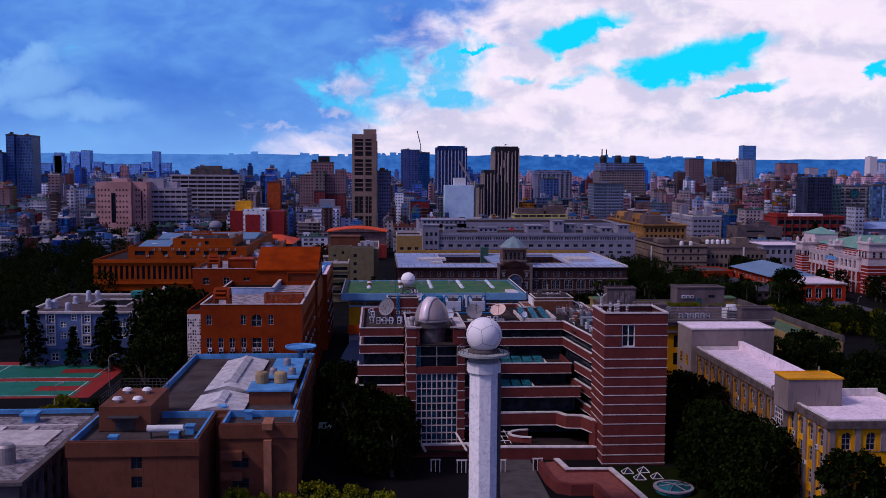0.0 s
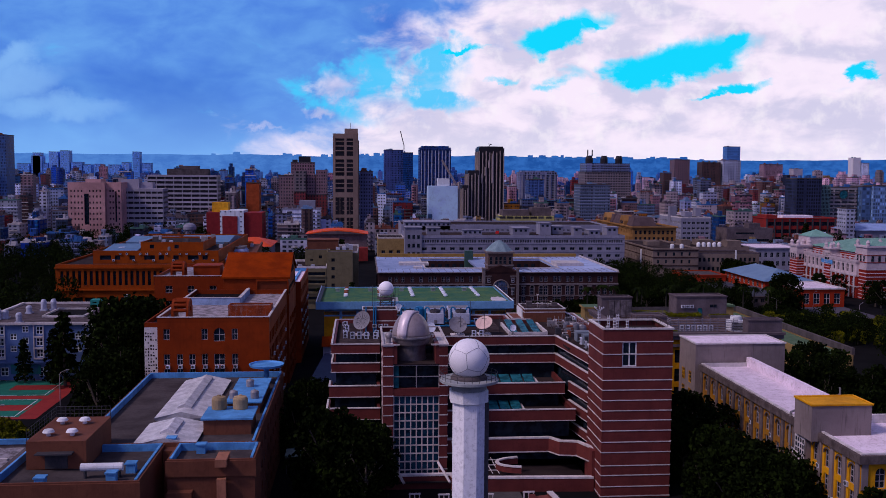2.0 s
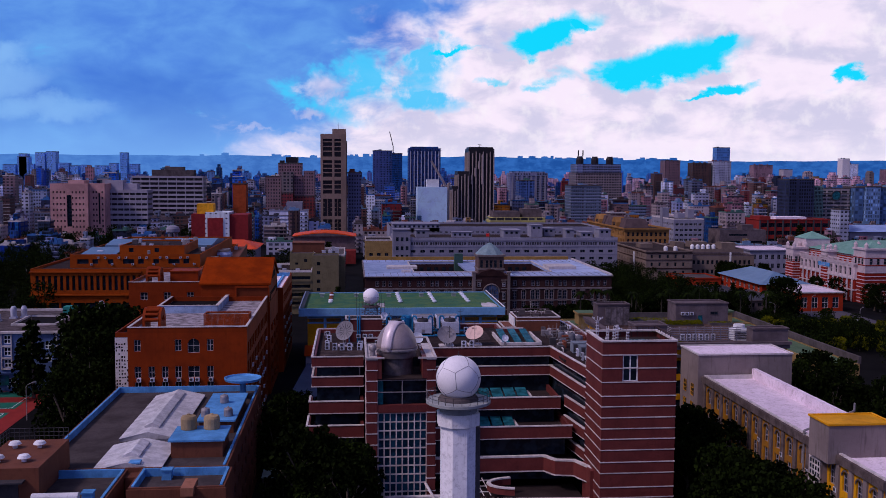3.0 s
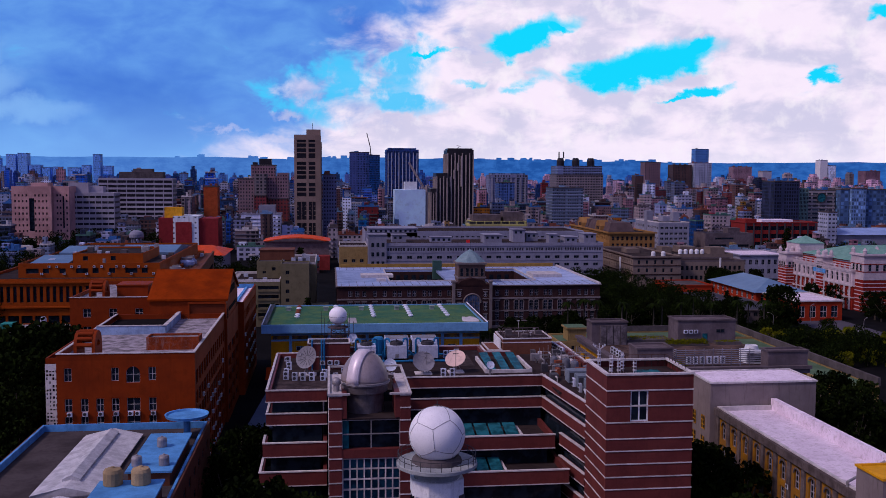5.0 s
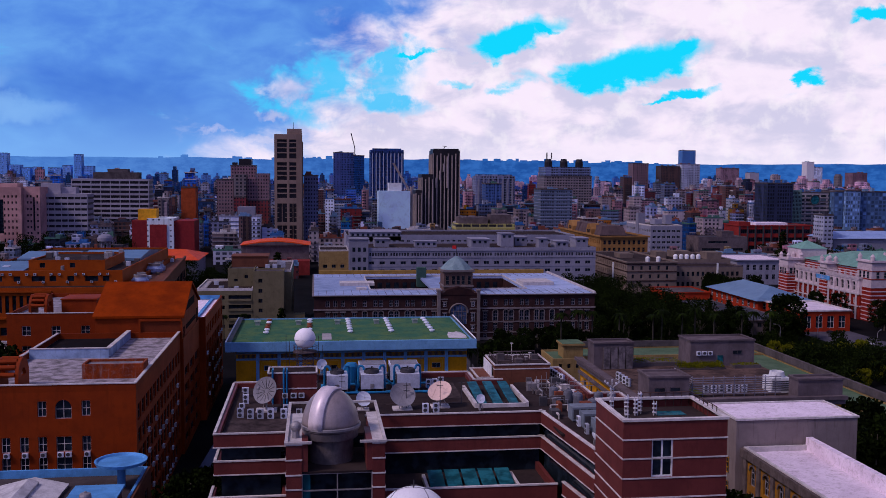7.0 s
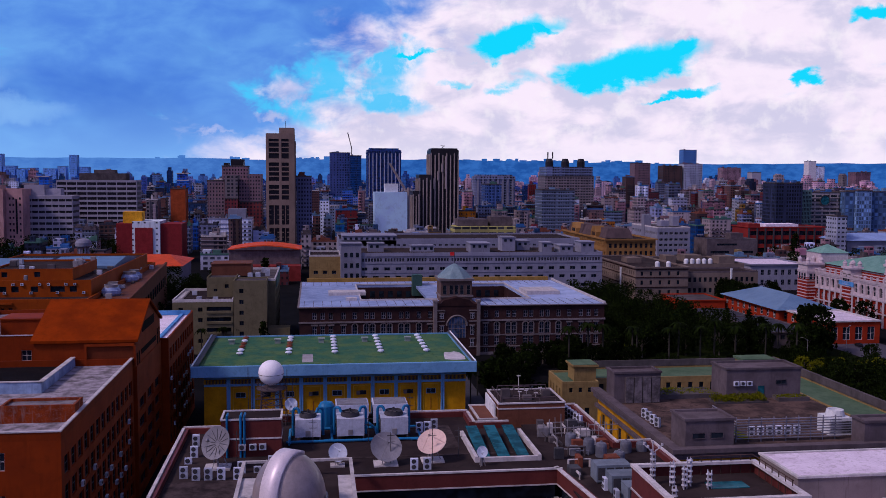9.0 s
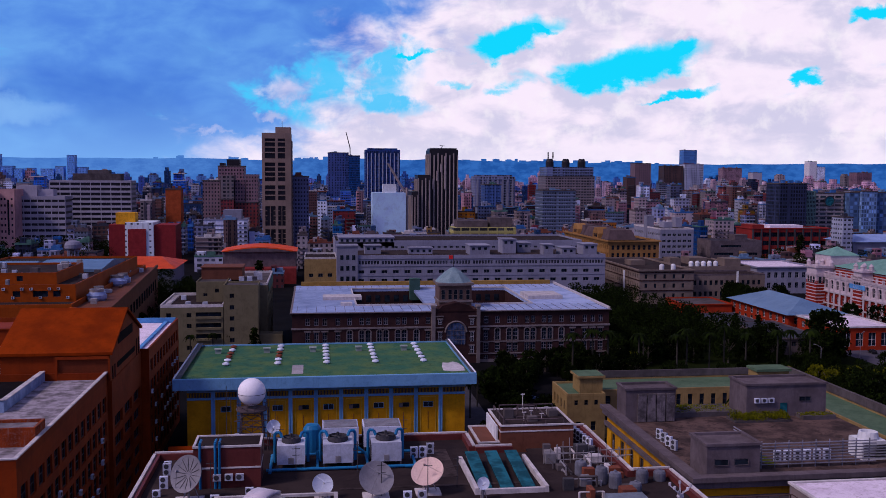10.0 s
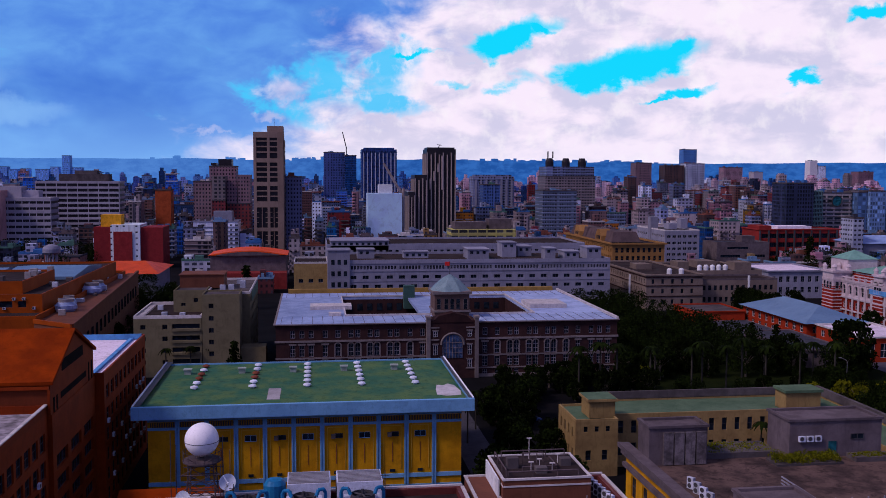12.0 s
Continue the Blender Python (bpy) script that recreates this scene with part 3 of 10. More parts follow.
# ---------------------------------------------------------------- the red-brown offices of the weather service
def brick_offices():
    r = thing("office_building", "stepped red-brown tiled office building with white ledges", "building", (20, 225, 0))

    def bands(x0, x1, y0, y1, tops, out="S"):
        """Tiled bands with a thin white ledge along the outer edge of each."""
        e = {"S": (x0 - 0.1, x1 + 0.1, y0 - 0.1, y0 + 0.3), "N": (x0, x1, y1 - 0.3, y1 + 0.1), "W": (x0 - 0.1, x0 + 0.3, y0, y1), "E": (x1 - 0.3, x1 + 0.1, y0, y1)}[out]
        for top, low in tops:
            part("tile_band", boxes([(x0, x1, y0, y1, low, top)]), PINK_TILE, r)
            part("white_ledge", boxes([(*e, top + 0.002, top + 0.2)]), WHITE_TRIM, r)
            part("white_ledge", boxes([(*e, low - 0.16, low - 0.002)]), WHITE_TRIM, r)

    def glazed(x0, x1, y0, y1, z0, z1):
        bm = boxes([(x0, x1, y0, y1, z0, z1)])
        part("glazing", bm, DARKGLASS, r)

    full = [(25.8, 24.0), (21.8, 20.0)]
    # wings round the court, top floors
    glazed(-3.2, 5.2, 220.8, 253.2, 0, 24.65)
    glazed(5.5, 38.0, 229.2, 258.6, 0, 24.65)
    glazed(38.02, 45.4, 229.2, 251.6, 0, 24.648)
    bm = bmesh.new()
    prism(bm, [(48.5, 207.1), (61.0, 207.1), (61.0, 239.2), (46.2, 239.2), (46.2, 229.2)], 0, 24.65)
    part("glazing", bm, DARKGLASS, r)
    for z0, z1, mat, grow, name in ((24.0, 25.8, PINK_TILE, 0, "tile_band"), (25.802, 26.0, WHITE_TRIM, 0.1, "white_ledge"), (23.84, 23.998, WHITE_TRIM, 0.08, "white_ledge"), (20.0, 21.8, PINK_TILE, 0, "tile_band"), (21.802, 22.0, WHITE_TRIM, 0.1, "white_ledge"), (19.84, 19.998, WHITE_TRIM, 0.08, "white_ledge")):
        part(name, strip_wall([(45.3, 229.1), (47.75, 206.9)], z0, z1, 0.8 if mat is PINK_TILE else 0.3, grow), mat, r)
    for top, low in ((17.8, 16.0), (13.8, 12.0), (9.6, 8.0)):
        part("tile_band", strip_wall([(46.2, 218.0), (47.75, 206.9)], low, top, 0.8), PINK_TILE, r)
        part("white_ledge", strip_wall([(46.2, 218.0), (47.75, 206.9)], top + 0.002, top + 0.2, 0.3, 0.1), WHITE_TRIM, r)
        part("white_ledge", strip_wall([(46.2, 218.0), (47.75, 206.9)], low - 0.16, low - 0.002, 0.3, 0.08), WHITE_TRIM, r)
    glazed(46.82, 56.2, 239.22, 261, 0, 24.65)
    for x0, x1, y0, y1, side in ((-4.2, 6.0, 220.0, 220.8, "S"), (-4.2, -3.4, 220.82, 253.2, "W"), (-4.2, 6.0, 253.22, 254.0, "N"), (5.2, 6.0, 254.02, 258.7, "W"), (5.2, 38.8, 258.72, 259.5, "N"), (38.0, 38.8, 252.42, 258.7, "E"), (38.82, 44.0, 251.62, 252.4, "N"),
                               (17.0, 46.0, 228.3, 229.1, "S"), (61.2, 62.0, 207.1, 239.2, "E"), (57.0, 62.0, 239.22, 240.0, "N"), (56.2, 56.98, 239.22, 261.0, "E"), (53.0, 57.0, 261.02, 261.8, "N")):
        bands(x0, x1, y0, y1, full, side)
    # terraces that step out into the court
    for x0, x1, y0, y1, top in ((-4.6, 6.0, 216.8, 222.0, 17.6), (17.0, 45.4, 217.6, 230.0, 17.6), (-5.0, 6.0, 213.8, 222.0, 13.6), (17.0, 46.2, 210.6, 230.0, 13.6)):
        part("tile_band", boxes([(x0, x1, y0, y0 + 0.6, top - 2.2, top), (x0, x0 + 0.6, y0 + 0.6, y1, top - 2.2, top), (x1 - 0.6, x1, y0 + 0.6, y1, top - 2.2, top)]), PINK_TILE, r)
        part("white_ledge", boxes([(x0 - 0.1, x1 + 0.1, y0 - 0.1, y0 + 0.4, top, top + 0.2), (x0 - 0.1, x0 + 0.3, y0 + 0.4, y1, top, top + 0.198), (x0 - 0.06, x1 + 0.06, y0 - 0.06, y0 + 0.5, top - 2.36, top - 2.2)]), WHITE_TRIM, r)
        part("terrace_floor", boxes([(x0 + 0.6, x1 - 0.6, y0 + 0.6, y1, top - 1.6, top - 1.3)]), ROOF_BROWN, r)
        glazed(x0 + 1.2, x1 - 1.0, y0 + 1.6, y1 - 0.5, top - 6.0, top - 1.62)
    # lowest terrace with its bent wall
    def bent(path, z0, z1, name, mat, t=0.6, grow=0.0):
        return part(name, strip_wall(path, z0, z1, t, grow), mat, r)

    line = [(18, 209.9), (40.5, 209.9), (42.2, 207.2), (45.6, 206.6), (47.6, 202.0), (49.0, 199.5)]
    bent(line, 5.2, 7.8, "tile_band", PINK_TILE)
    bent(line, 7.8, 8.1, "white_ledge", WHITE_TRIM, 0.7, 0.08)
    bent(line, 4.95, 5.2, "white_ledge", WHITE_TRIM, 0.7, 0.06)
    part("terrace_floor", boxes([(18, 47, 210.4, 230, 6.3, 6.6), (42.5, 47, 207.4, 210.4, 6.3, 6.598)]), ROOF_BROWN, r)
    glazed(19, 46, 211.5, 229, 3.0, 6.2)
    low = [(-6.0, 209.0), (6.0, 209.0), (6.2, 203.2), (19.6, 203.2), (20.0, 201.0), (47.5, 199.6)]
    bent(low, 0.0, 2.6, "base_wall", PINK_TILE, 0.8)
    bent(low, 2.6, 2.95, "white_ledge", WHITE_TRIM, 0.9, 0.08)
    oval = [(34.5 + 5.2 * math.cos(a), 204.4 + 2.9 * math.sin(a)) for a in [math.pi * (0.55 + i / 9) for i in range(9)]]
    bent(oval[::-1], 3.4, 4.6, "round_wall", PINK_TILE, 0.5)
    bent(oval[::-1], 4.6, 4.85, "white_ledge", WHITE_TRIM, 0.6, 0.06)
    part("court_floor", boxes([(6.5, 47, 202.5, 212, 1.4, 1.6)]), ROOF_BROWN, r)
    # pergola bars over the court
    bm = bmesh.new()
    for i in range(7):
        rod(bm, (21.5 + i * 1.3, 203.0, 2.9), (20.5 + i * 1.3, 208.6, 4.4), 0.09)
    for i in range(3):
        rod(bm, (20.6, 204.2 + 1.8 * i, 3.2 + 0.5 * i), (30, 204.2 + 1.8 * i, 3.2 + 0.5 * i), 0.09)
    for x in (21.0, 26.5):
        rod(bm, (x, 203.2, 2.9), (x - 0.8, 206.5, 8.6), 0.1)
    part("pergola", bm, WHITE_TRIM, r, "white painted pergola bars")
    # sloping roof lights on the terraces
    for x0, x1, y0, z in ((27.0, 40.0, 218.6, 16.6), (24.0, 36.0, 211.8, 12.4), (36.6, 44.6, 235.5, 25.3)):
        n, run = (5, 7.0) if z < 20 else (3, 12.0)
        for i in range(n):
            a, b = x0 + (x1 - x0) * i / n, x0 + (x1 - x0) * (i + (0.86 if n == 5 else 0.62)) / n
            bm = bmesh.new()
            v = [bm.verts.new(p) for p in ((a, y0, z), (b, y0, z), (b, y0 + run, z + 1.3), (a, y0 + run, z + 1.3), (a, y0, z - 0.15), (b, y0, z - 0.15), (b, y0 + run, z + 1.1), (a, y0 + run, z + 1.1))]
            for f in ((0, 1, 2, 3), (7, 6, 5, 4), (0, 4, 5, 1), (1, 5, 6, 2), (2, 6, 7, 3), (3, 7, 4, 0)):
                bm.faces.new([v[k] for k in f])
            part("roof_light", bm, TEAL, r, "teal sloping glass roof light")
        part("roof_light_kerb", boxes([(x0 - 0.7, x0 - 0.25, y0 - 0.6, y0 + run + 0.6, z - 0.5, z + 0.5), (x1 - 0.1, x1 + 0.35, y0 - 0.6, y0 + run + 0.6, z - 0.5, z + 0.5), (x0 - 0.25, x1 - 0.1, y0 - 0.6, y0 - 0.15, z - 0.5, z + 0.3)]), WHITE_TRIM, r)
    # stair block with the lattice window
    levels = [28.0, 26.0, 24.0, 22.1, 20.0, 18.0, 16.2, 14.1, 12.0, 9.8, 7.9, 5.5, 3.1, 0.8]
    for x0, x1 in ((6.4, 8.4), (17.6, 19.2)):
        part("corner_pier", boxes([(x0, x1, 206.0, 222.0, 0, 28.0)]), PINK_TILE, r)
        for z in levels:
            part("white_ledge", boxes([(x0 - 0.08, x1 + 0.08, 205.92, 222.08, z - 0.09, z + 0.09)]), WHITE_TRIM, r)
    part("pier_cap", strip_wall([(9.7, 205.8), (6.2, 205.8), (6.2, 228.0), (19.4, 228.0), (19.4, 205.8), (15.9, 205.8)][::-1], 28.12, 28.4, 0.42), WHITE_TRIM, r)
    part("tile_band", boxes([(8.4, 9.2, 206.1, 214.0, 24.4, 28.1), (16.8, 17.6, 206.1, 214.0, 24.4, 28.1), (8.4, 17.6, 206.1, 207.2, 18.0, 19.4)]), PINK_TILE, r)
    glazed(8.4, 17.6, 208.0, 226, 0, 24.1)
    glazed(8.4, 17.6, 217.0, 226, 24.1, 25.95)
    part("dome_deck", boxes([(8.42, 17.58, 206.2, 217.0, 24.1, 24.35)]), ROOF_BROWN, r)
    part("teal_panel", boxes([(8.42, 9.5, 206.5, 206.7, 19.5, 24.0)]), TEAL, r)
    bm = bmesh.new()
    for x in (8.45, 13.0, 17.5):
        box(bm, x - 0.08, x + 0.08, 206.35, 206.5, 19.5, 24.05)
    for z in (21.8, 24.05):
        box(bm, 8.4, 17.6, 206.3, 206.46, z - 0.08, z + 0.08)
    part("window_frame", bm, STEEL, r)
    for i in range(9):
        x = 8.55 + i * (9.0 / 8)
        part("lattice_bar", boxes([(x - 0.1, x + 0.1, 206.4, 206.9, 0.2, 18.0)]), WHITE_TRIM, r)
    for i in range(11):
        z = 1.2 + i * 1.66
        part("lattice_bar", boxes([(8.45, 17.55, 206.45, 206.85, z - 0.09, z + 0.09)]), WHITE_TRIM, r)
    part("pane", boxes([(8.4, 17.6, 206.95, 207.05, 0.2, 18.0)]), glass("blue_black_glass", (0.008, 0.035, 0.06)), r)
    for x in (8.4, 17.4):
        bm = bmesh.new()
        rod(bm, (x, 206, 4.5), (x + 2.0, 201.5, 1.8), 0.3, 4)
        part("ramp_beam", bm, WHITE_TRIM, r)
    # right tower
    x0, x1, y0, y1 = 47.8, 61.3, 195.5, 207.0
    bm = bmesh.new()
    win = (3.7, 6.5, 25.6, 30.4)
    for s in "SENW":
        o, u, wd, _ = side_of(x0, x1, y0, y1, s)
        facade(bm, o, u, wd, 0, 32.7, [win] if s == "S" else [], 0.35)
    bmesh.ops.remove_doubles(bm, verts=bm.verts, dist=0.0005)
    part("tower", bm, PINK_TILE, r)
    set_windows(r, x0, x1, y0, y1, "S", [win], 0.3, cols=2, rows=2, bar=0.22)
    ledge = mesh_of("white_ledge", tube(-6.83, 6.83, -0.08, 11.58, -0.09, 0.09, 0.084), WHITE_TRIM)
    for z in (30.4, 28.0, 25.5, 23.0, 21.1, 19.1, 17.1, 15.2, 13.2, 11.0, 9.0, 6.4, 4.5, 2.3, 0.4):
        piece("white_ledge", ledge, r, (54.55, 195.5, z))
    part("coping", tube(x0 - 0.15, x1 + 0.15, y0 - 0.15, y1 + 0.1, 32.7, 33.0, 0.6), WHITE_TRIM, r)
    part("tower_roof", boxes([(x0 + 0.1, x1 - 0.1, y0 + 0.1, y1 - 0.1, 31.3, 31.6)]), ROOF_BROWN, r)
    part("wing_wall", boxes([(47.2, 61.3, 200.0, 206.0, 0.0, 8.0)]), PINK_TILE, r)
    # roof decks
    part("roof", boxes([(-3.8, 6.2, 220.9, 253.2, 24.7, 25.0), (6.2, 38.4, 229.2, 258.7, 24.7, 24.998), (38.4, 46.2, 229.2, 251.6, 24.7, 25.0), (48.2, 61.2, 207, 239.4, 24.7, 25.002), (46.0, 48.2, 218, 239.4, 24.7, 25.001), (46.2, 56.3, 239.4, 261.0, 24.7, 24.996), (8.4, 17.6, 217, 229.2, 26.0, 26.3)]), ROOF_BROWN, r)
    # lower annex beside the rear roof room
    part("annex", boxes([(39.6, 42.58, 253.6, 262.6, 0, 25.8)]), BROWNWALL, r)
    part("white_ledge", tube(39.5, 42.58, 253.5, 262.7, 25.802, 26.0, 0.35), WHITE_TRIM, r)
    # roof rooms
    for x0, x1, y0, y1, z1 in ((2.4, 10.4, 241.0, 246.0, 30.0), (42.6, 53.0, 253.2, 262.6, 28.2)):
        # rear room and annex are browner, to paint warm light on the red tile
        part("roof_room", boxes([(x0, x1, y0, y1, 24.9 if x0 < 20 else 0, z1)]), PINK_TILE if x0 < 20 else BROWNWALL, r)
        part("white_ledge", tube(x0 - 0.1, x1 + 0.1, y0 - 0.1, y1 + 0.1, z1 + 0.002, z1 + 0.22, 0.28), WHITE_TRIM, r)
        part("white_ledge", tube(x0 - 0.06, x1 + 0.06, y0 - 0.06, y1 + 0.06, 27.4, 27.6, 0.064), WHITE_TRIM, r)
        part("roof_room_deck", boxes([(x0 + 0.2, x1 - 0.2, y0 + 0.2, y1 - 0.2, z1 + 0.002, z1 + 0.06)]), ROOF_BROWN, r)
    return r


brick_offices()


# ---------------------------------------------------------------- radar tower
def radar_tower(x=18.0, y=158.5):
    r = thing("radar_tower", "white octagonal concrete tower carrying a white panelled radome", "radar tower", (x, y, 0))
    bm = bmesh.new()
    ring = lambda rad, k=8, t=math.pi / 8: [(x + rad * math.cos(t + 2 * math.pi * i / k), y + rad * math.sin(t + 2 * math.pi * i / k)) for i in range(k)]  # noqa: E731
    prism(bm, ring(2.5), 0, 28.6)
    part("shaft", bm, surf("flaking_white_paint", (0.88, 0.87, 0.9), (0.8, 0.79, 0.83), 0.6, 0.5, 0.02, streak=0.3, dirt=(0.2184, 0.2106, 0.2418), grain=1.7), r)
    # a dark strip is added to paint the shaft's shaded face
    part("cable_riser", boxes([(x + 2.0, x + 2.9, y - 1.0, y + 1.2, 0, 28.4)]), DARKSTEEL, r, "dark strip in place of shade on the shaft's right side")
    bm = bmesh.new()
    prism(bm, ring(3.0), 28.6, 30.3)
    part("collar", bm, WHITE, r)
    bm = bmesh.new()
    lathe(bm, x, y, [(2.5, 30.3), (2.7, 31.2), (4.2, 31.5), (4.35, 31.55), (4.35, 31.9), (4.2, 31.95), (0.5, 31.96)], 32)
    part("gallery", bm, surf("grey_green_gallery", (0.3276, 0.3432, 0.3432), (0.2574, 0.273, 0.2808), 0.8, 0.6), r, "round grey gallery slab")
    bm = bmesh.new()
    n = 24
    for i in range(n):
        a, b = 2 * math.pi * i / n, 2 * math.pi * (i + 1) / n
        p, q = (x + 4.2 * math.cos(a), y + 4.2 * math.sin(a)), (x + 4.2 * math.cos(b), y + 4.2 * math.sin(b))
        rod(bm, (*p, 31.95), (*p, 32.95), 0.035, 4)
        for z in (32.45, 32.95):
            rod(bm, (*p, z), (*q, z), 0.04, 4)
    part("handrail", bm, DARKSTEEL, r, "thin dark handrail")
    # radome: twelve five-sided panels between dark seams
    bm = bmesh.new()
    ball(bm, (x, y, 34.85), 3.02, 48, 32)
    dome = part("radome", bm, surf("radome_white", (0.86, 0.84, 0.87), (0.8, 0.78, 0.82), 0.45, 0.6, 0.002, streak=0.08, stain=0.04), r, "white radome of five-sided panels", smooth=True)
    g = (1 + 5 ** 0.5) / 2
    vs = [Vector(v).normalized() for v in [(sx, sy, sz) for sx in (-1, 1) for sy in (-1, 1) for sz in (-1, 1)] + [p for s in (-1, 1) for t in (-1, 1) for p in ((0, s / g, t * g), (s / g, t * g, 0), (s * g, 0, t / g))]]
    spin = Euler((0.45, 0.25, 0.3)).to_matrix()
    bm = bmesh.new()
    for i, a in enumerate(vs):
        for b in vs[:i]:
            if 0.70 < (a - b).length < 0.73:
                steps = [spin @ (a.lerp(b, k / 5)).normalized() * 3.03 + Vector((x, y, 34.85)) for k in range(6)]
                for p, q in zip(steps, steps[1:]):
                    if p.z > 32.3 and q.z > 32.3:
                        rod(bm, p, q, 0.035, 4)
    part("seam", bm, surf("grey_seam", (0.2964, 0.2886, 0.3276), None, 0.7), dome)
    bm = bmesh.new()
    lathe(bm, x, y, [(2.75, 31.95), (2.6, 32.3), (2.3, 32.6)], 24)
    part("radome_base", bm, CONCRETE, r)
    bm = bmesh.new()
    rod(bm, (x, y, 37.8), (x, y, 38.5), 0.05)
    rod(bm, (x - 0.3, y, 38.1), (x + 0.3, y, 38.1), 0.04)
    part("lightning_rod", bm, DARKSTEEL, r)


radar_tower()


# ---------------------------------------------------------------- green-roofed hall
def green_hall():
    x0, x1, y0, y1 = -12.6, 52.0, 327.5, 371.0
    r = thing("hall_building", "yellow hall with blue piers and a green coated roof", "building", (20, 350, 0))
    part("wall", boxes([(x0 + 2.6, x1 - 2.2, y0 + 2.4, y1 - 1.5, 0, 17.0)]), YELLOW, r)
    part("roof", boxes([(x0 + 1.0, x1 - 1.0, y0 + 1.3, y1 - 0.5, 17.8, 19.3)]), GREENROOF, r)
    part("fascia", boxes([(x0, x1, y0, y0 + 0.9, 17.6, 20.0), (x0, x0 + 0.7, y0 + 0.9, y1, 17.6, 19.998), (x1 - 0.7, x1, y0 + 0.9, y1, 17.6, 19.998), (x0 + 0.7, x1 - 0.7, y1 - 0.4, y1, 17.6, 19.6)]), HALLBLUE, r, "sky blue roof fascia")
    part("eaves_gutter", boxes([(x0 + 0.9, x1 - 0.9, y0 + 0.92, y0 + 1.28, 18.6, 18.9)]), DARKSTEEL, r)
    part("coping", boxes([(x0 - 0.05, x0 + 0.3, y0 + 0.9, y1, 20.0, 20.12), (x1 - 0.3, x1 + 0.05, y0 + 0.9, y1, 20.0, 20.12)]), WHITE, r)
    part("edge_gutter", boxes([(x0 + 0.31, x0 + 1.5, y0 + 0.9, y1, 19.99, 20.03), (x1 - 1.0, x1 - 0.31, y0 + 0.9, y1, 19.99, 20.03), (x0 + 1.5, x1 - 1.0, y0 + 1.29, y0 + 2.6, 19.301, 19.34)]), DARKSTEEL, r, "black strip along the roof edge")
    n = 11
    bm = bmesh.new()
    prism(bm, [(-0.42, 0), (-0.42, -0.35), (-0.14, -0.35), (-0.14, -0.1), (0.14, -0.1), (0.14, -0.35), (0.42, -0.35), (0.42, 0)], 0, 17.6)
    pier = mesh_of("pier", bm, HALLBLUE)
    wd = (x1 - x0 - 4.8) / n
    slot = mesh_of("louvre", boxes([(-0.09, 0.09, -0.12, 0, 0, 0.95)]), DARKSTEEL)
    beam = part("beam", boxes([(x0 + 2.6, x1 - 2.2, y0 + 2.2, y0 + 2.4, 15.0, 15.5), (x0 + 2.6, x1 - 2.2, y0 + 2.28, y0 + 2.4, 16.6, 17.6)]), HALLBLUE, r)
    part("beam", boxes([(x0 + 2.6, x1 - 2.2, y0 + 2.2, y0 + 2.4, 4.2, 5.0), (x0 + 2.6, x1 - 2.2, y0 + 2.2, y0 + 2.4, 2.2, 2.8)]), HALLBLUE, r)
    for i in range(n):
        c = x0 + 2.6 + wd * (i + 0.5)
        for k in range(15):
            piece("louvre", slot, r, (c - wd / 2 + 0.59 + k * (wd - 1) / 14, y0 + 2.38, 15.55))
        if i:
            piece("pier", pier, r, (c - wd / 2, y0 + 2.4, 0))
        if 0 < i < n - 1:
            if i % 2 == 0:
                put_window(r, window_mesh(1.5, 0.95, cols=1, bars=DARKSTEEL), (c + 0.5, y0 + 2.38, 12.9))
                bm = bmesh.new()
                box(bm, c - 1.0, c - 0.2, y0 + 1.7, y0 + 2.38, 12.5, 13.3)
                part("fan_box", bm, CONCRETE, r)
            else:
                put_window(r, window_mesh(2.2, 1.2, cols=2, bars=HALLBLUE), (c, y0 + 2.38, 12.9))
            part("panel_edge", boxes([(c - 1.75, c + 1.75, y0 + 2.3, y0 + 2.37, 14.5, 14.62), (c - 1.75, c - 1.63, y0 + 2.3, y0 + 2.37, 6.0, 14.5), (c + 1.63, c + 1.75, y0 + 2.3, y0 + 2.37, 6.0, 14.5)]), surf("light_ochre_edge", (0.66, 0.38, 0.05)), r)
            part("crack_line", boxes([(c - 0.06, c + 0.06, y0 + 2.33, y0 + 2.38, 7.4, 11.2)]), RUST, r)
            part("outlet", boxes([(c - 0.5, c + 0.5, y0 + 2.2, y0 + 2.38, 5.4, 5.9)]), DARKGLASS, r)
    return r


green_hall()


def gate_frame(x, y, turn=0.0):
    r = thing("gate_frame", "white painted gate frame beside the path", "gate", (x, y, 0), "gate frames")
    for dx in (-0.9, 0.0, 0.9):
        part("post", boxes([(x + dx - 0.09, x + dx + 0.09, y - 0.09, y + 0.09, 0, 2.5)]), WHITE_TRIM, r)
    part("head", boxes([(x - 1.1, x + 1.1, y - 0.12, y + 0.12, 2.502, 2.75)]), WHITE_TRIM, r)


for x, y in ((17.4, 192.3), (25.6, 192.0), (33.4, 192.7), (12.0, 193.0)):
    gate_frame(x, y)
r = thing("planter_terrace", "sweeping brick paved terrace with white coping", "terrace", (42, 180, 0))
inner = [(33.7, 192.7), (33.9, 184.0), (35.0, 178.8), (37.4, 177.4), (41.9, 177.4), (42.6, 168.0)]
outer = [(37.3, 193.5), (38.3, 186.4), (47.1, 186.2), (48.0, 179.0), (49.2, 168.0)]
bm = bmesh.new()
prism(bm, inner + outer[::-1], 0, 1.7)
bmesh.ops.triangulate(bm, faces=[f for f in bm.faces if len(f.verts) > 4])
part("paved_deck", bm, surf("red_paving", (0.2028, 0.0663, 0.0546), (0.156, 0.0507, 0.0468), 0.85, 0.6), r)
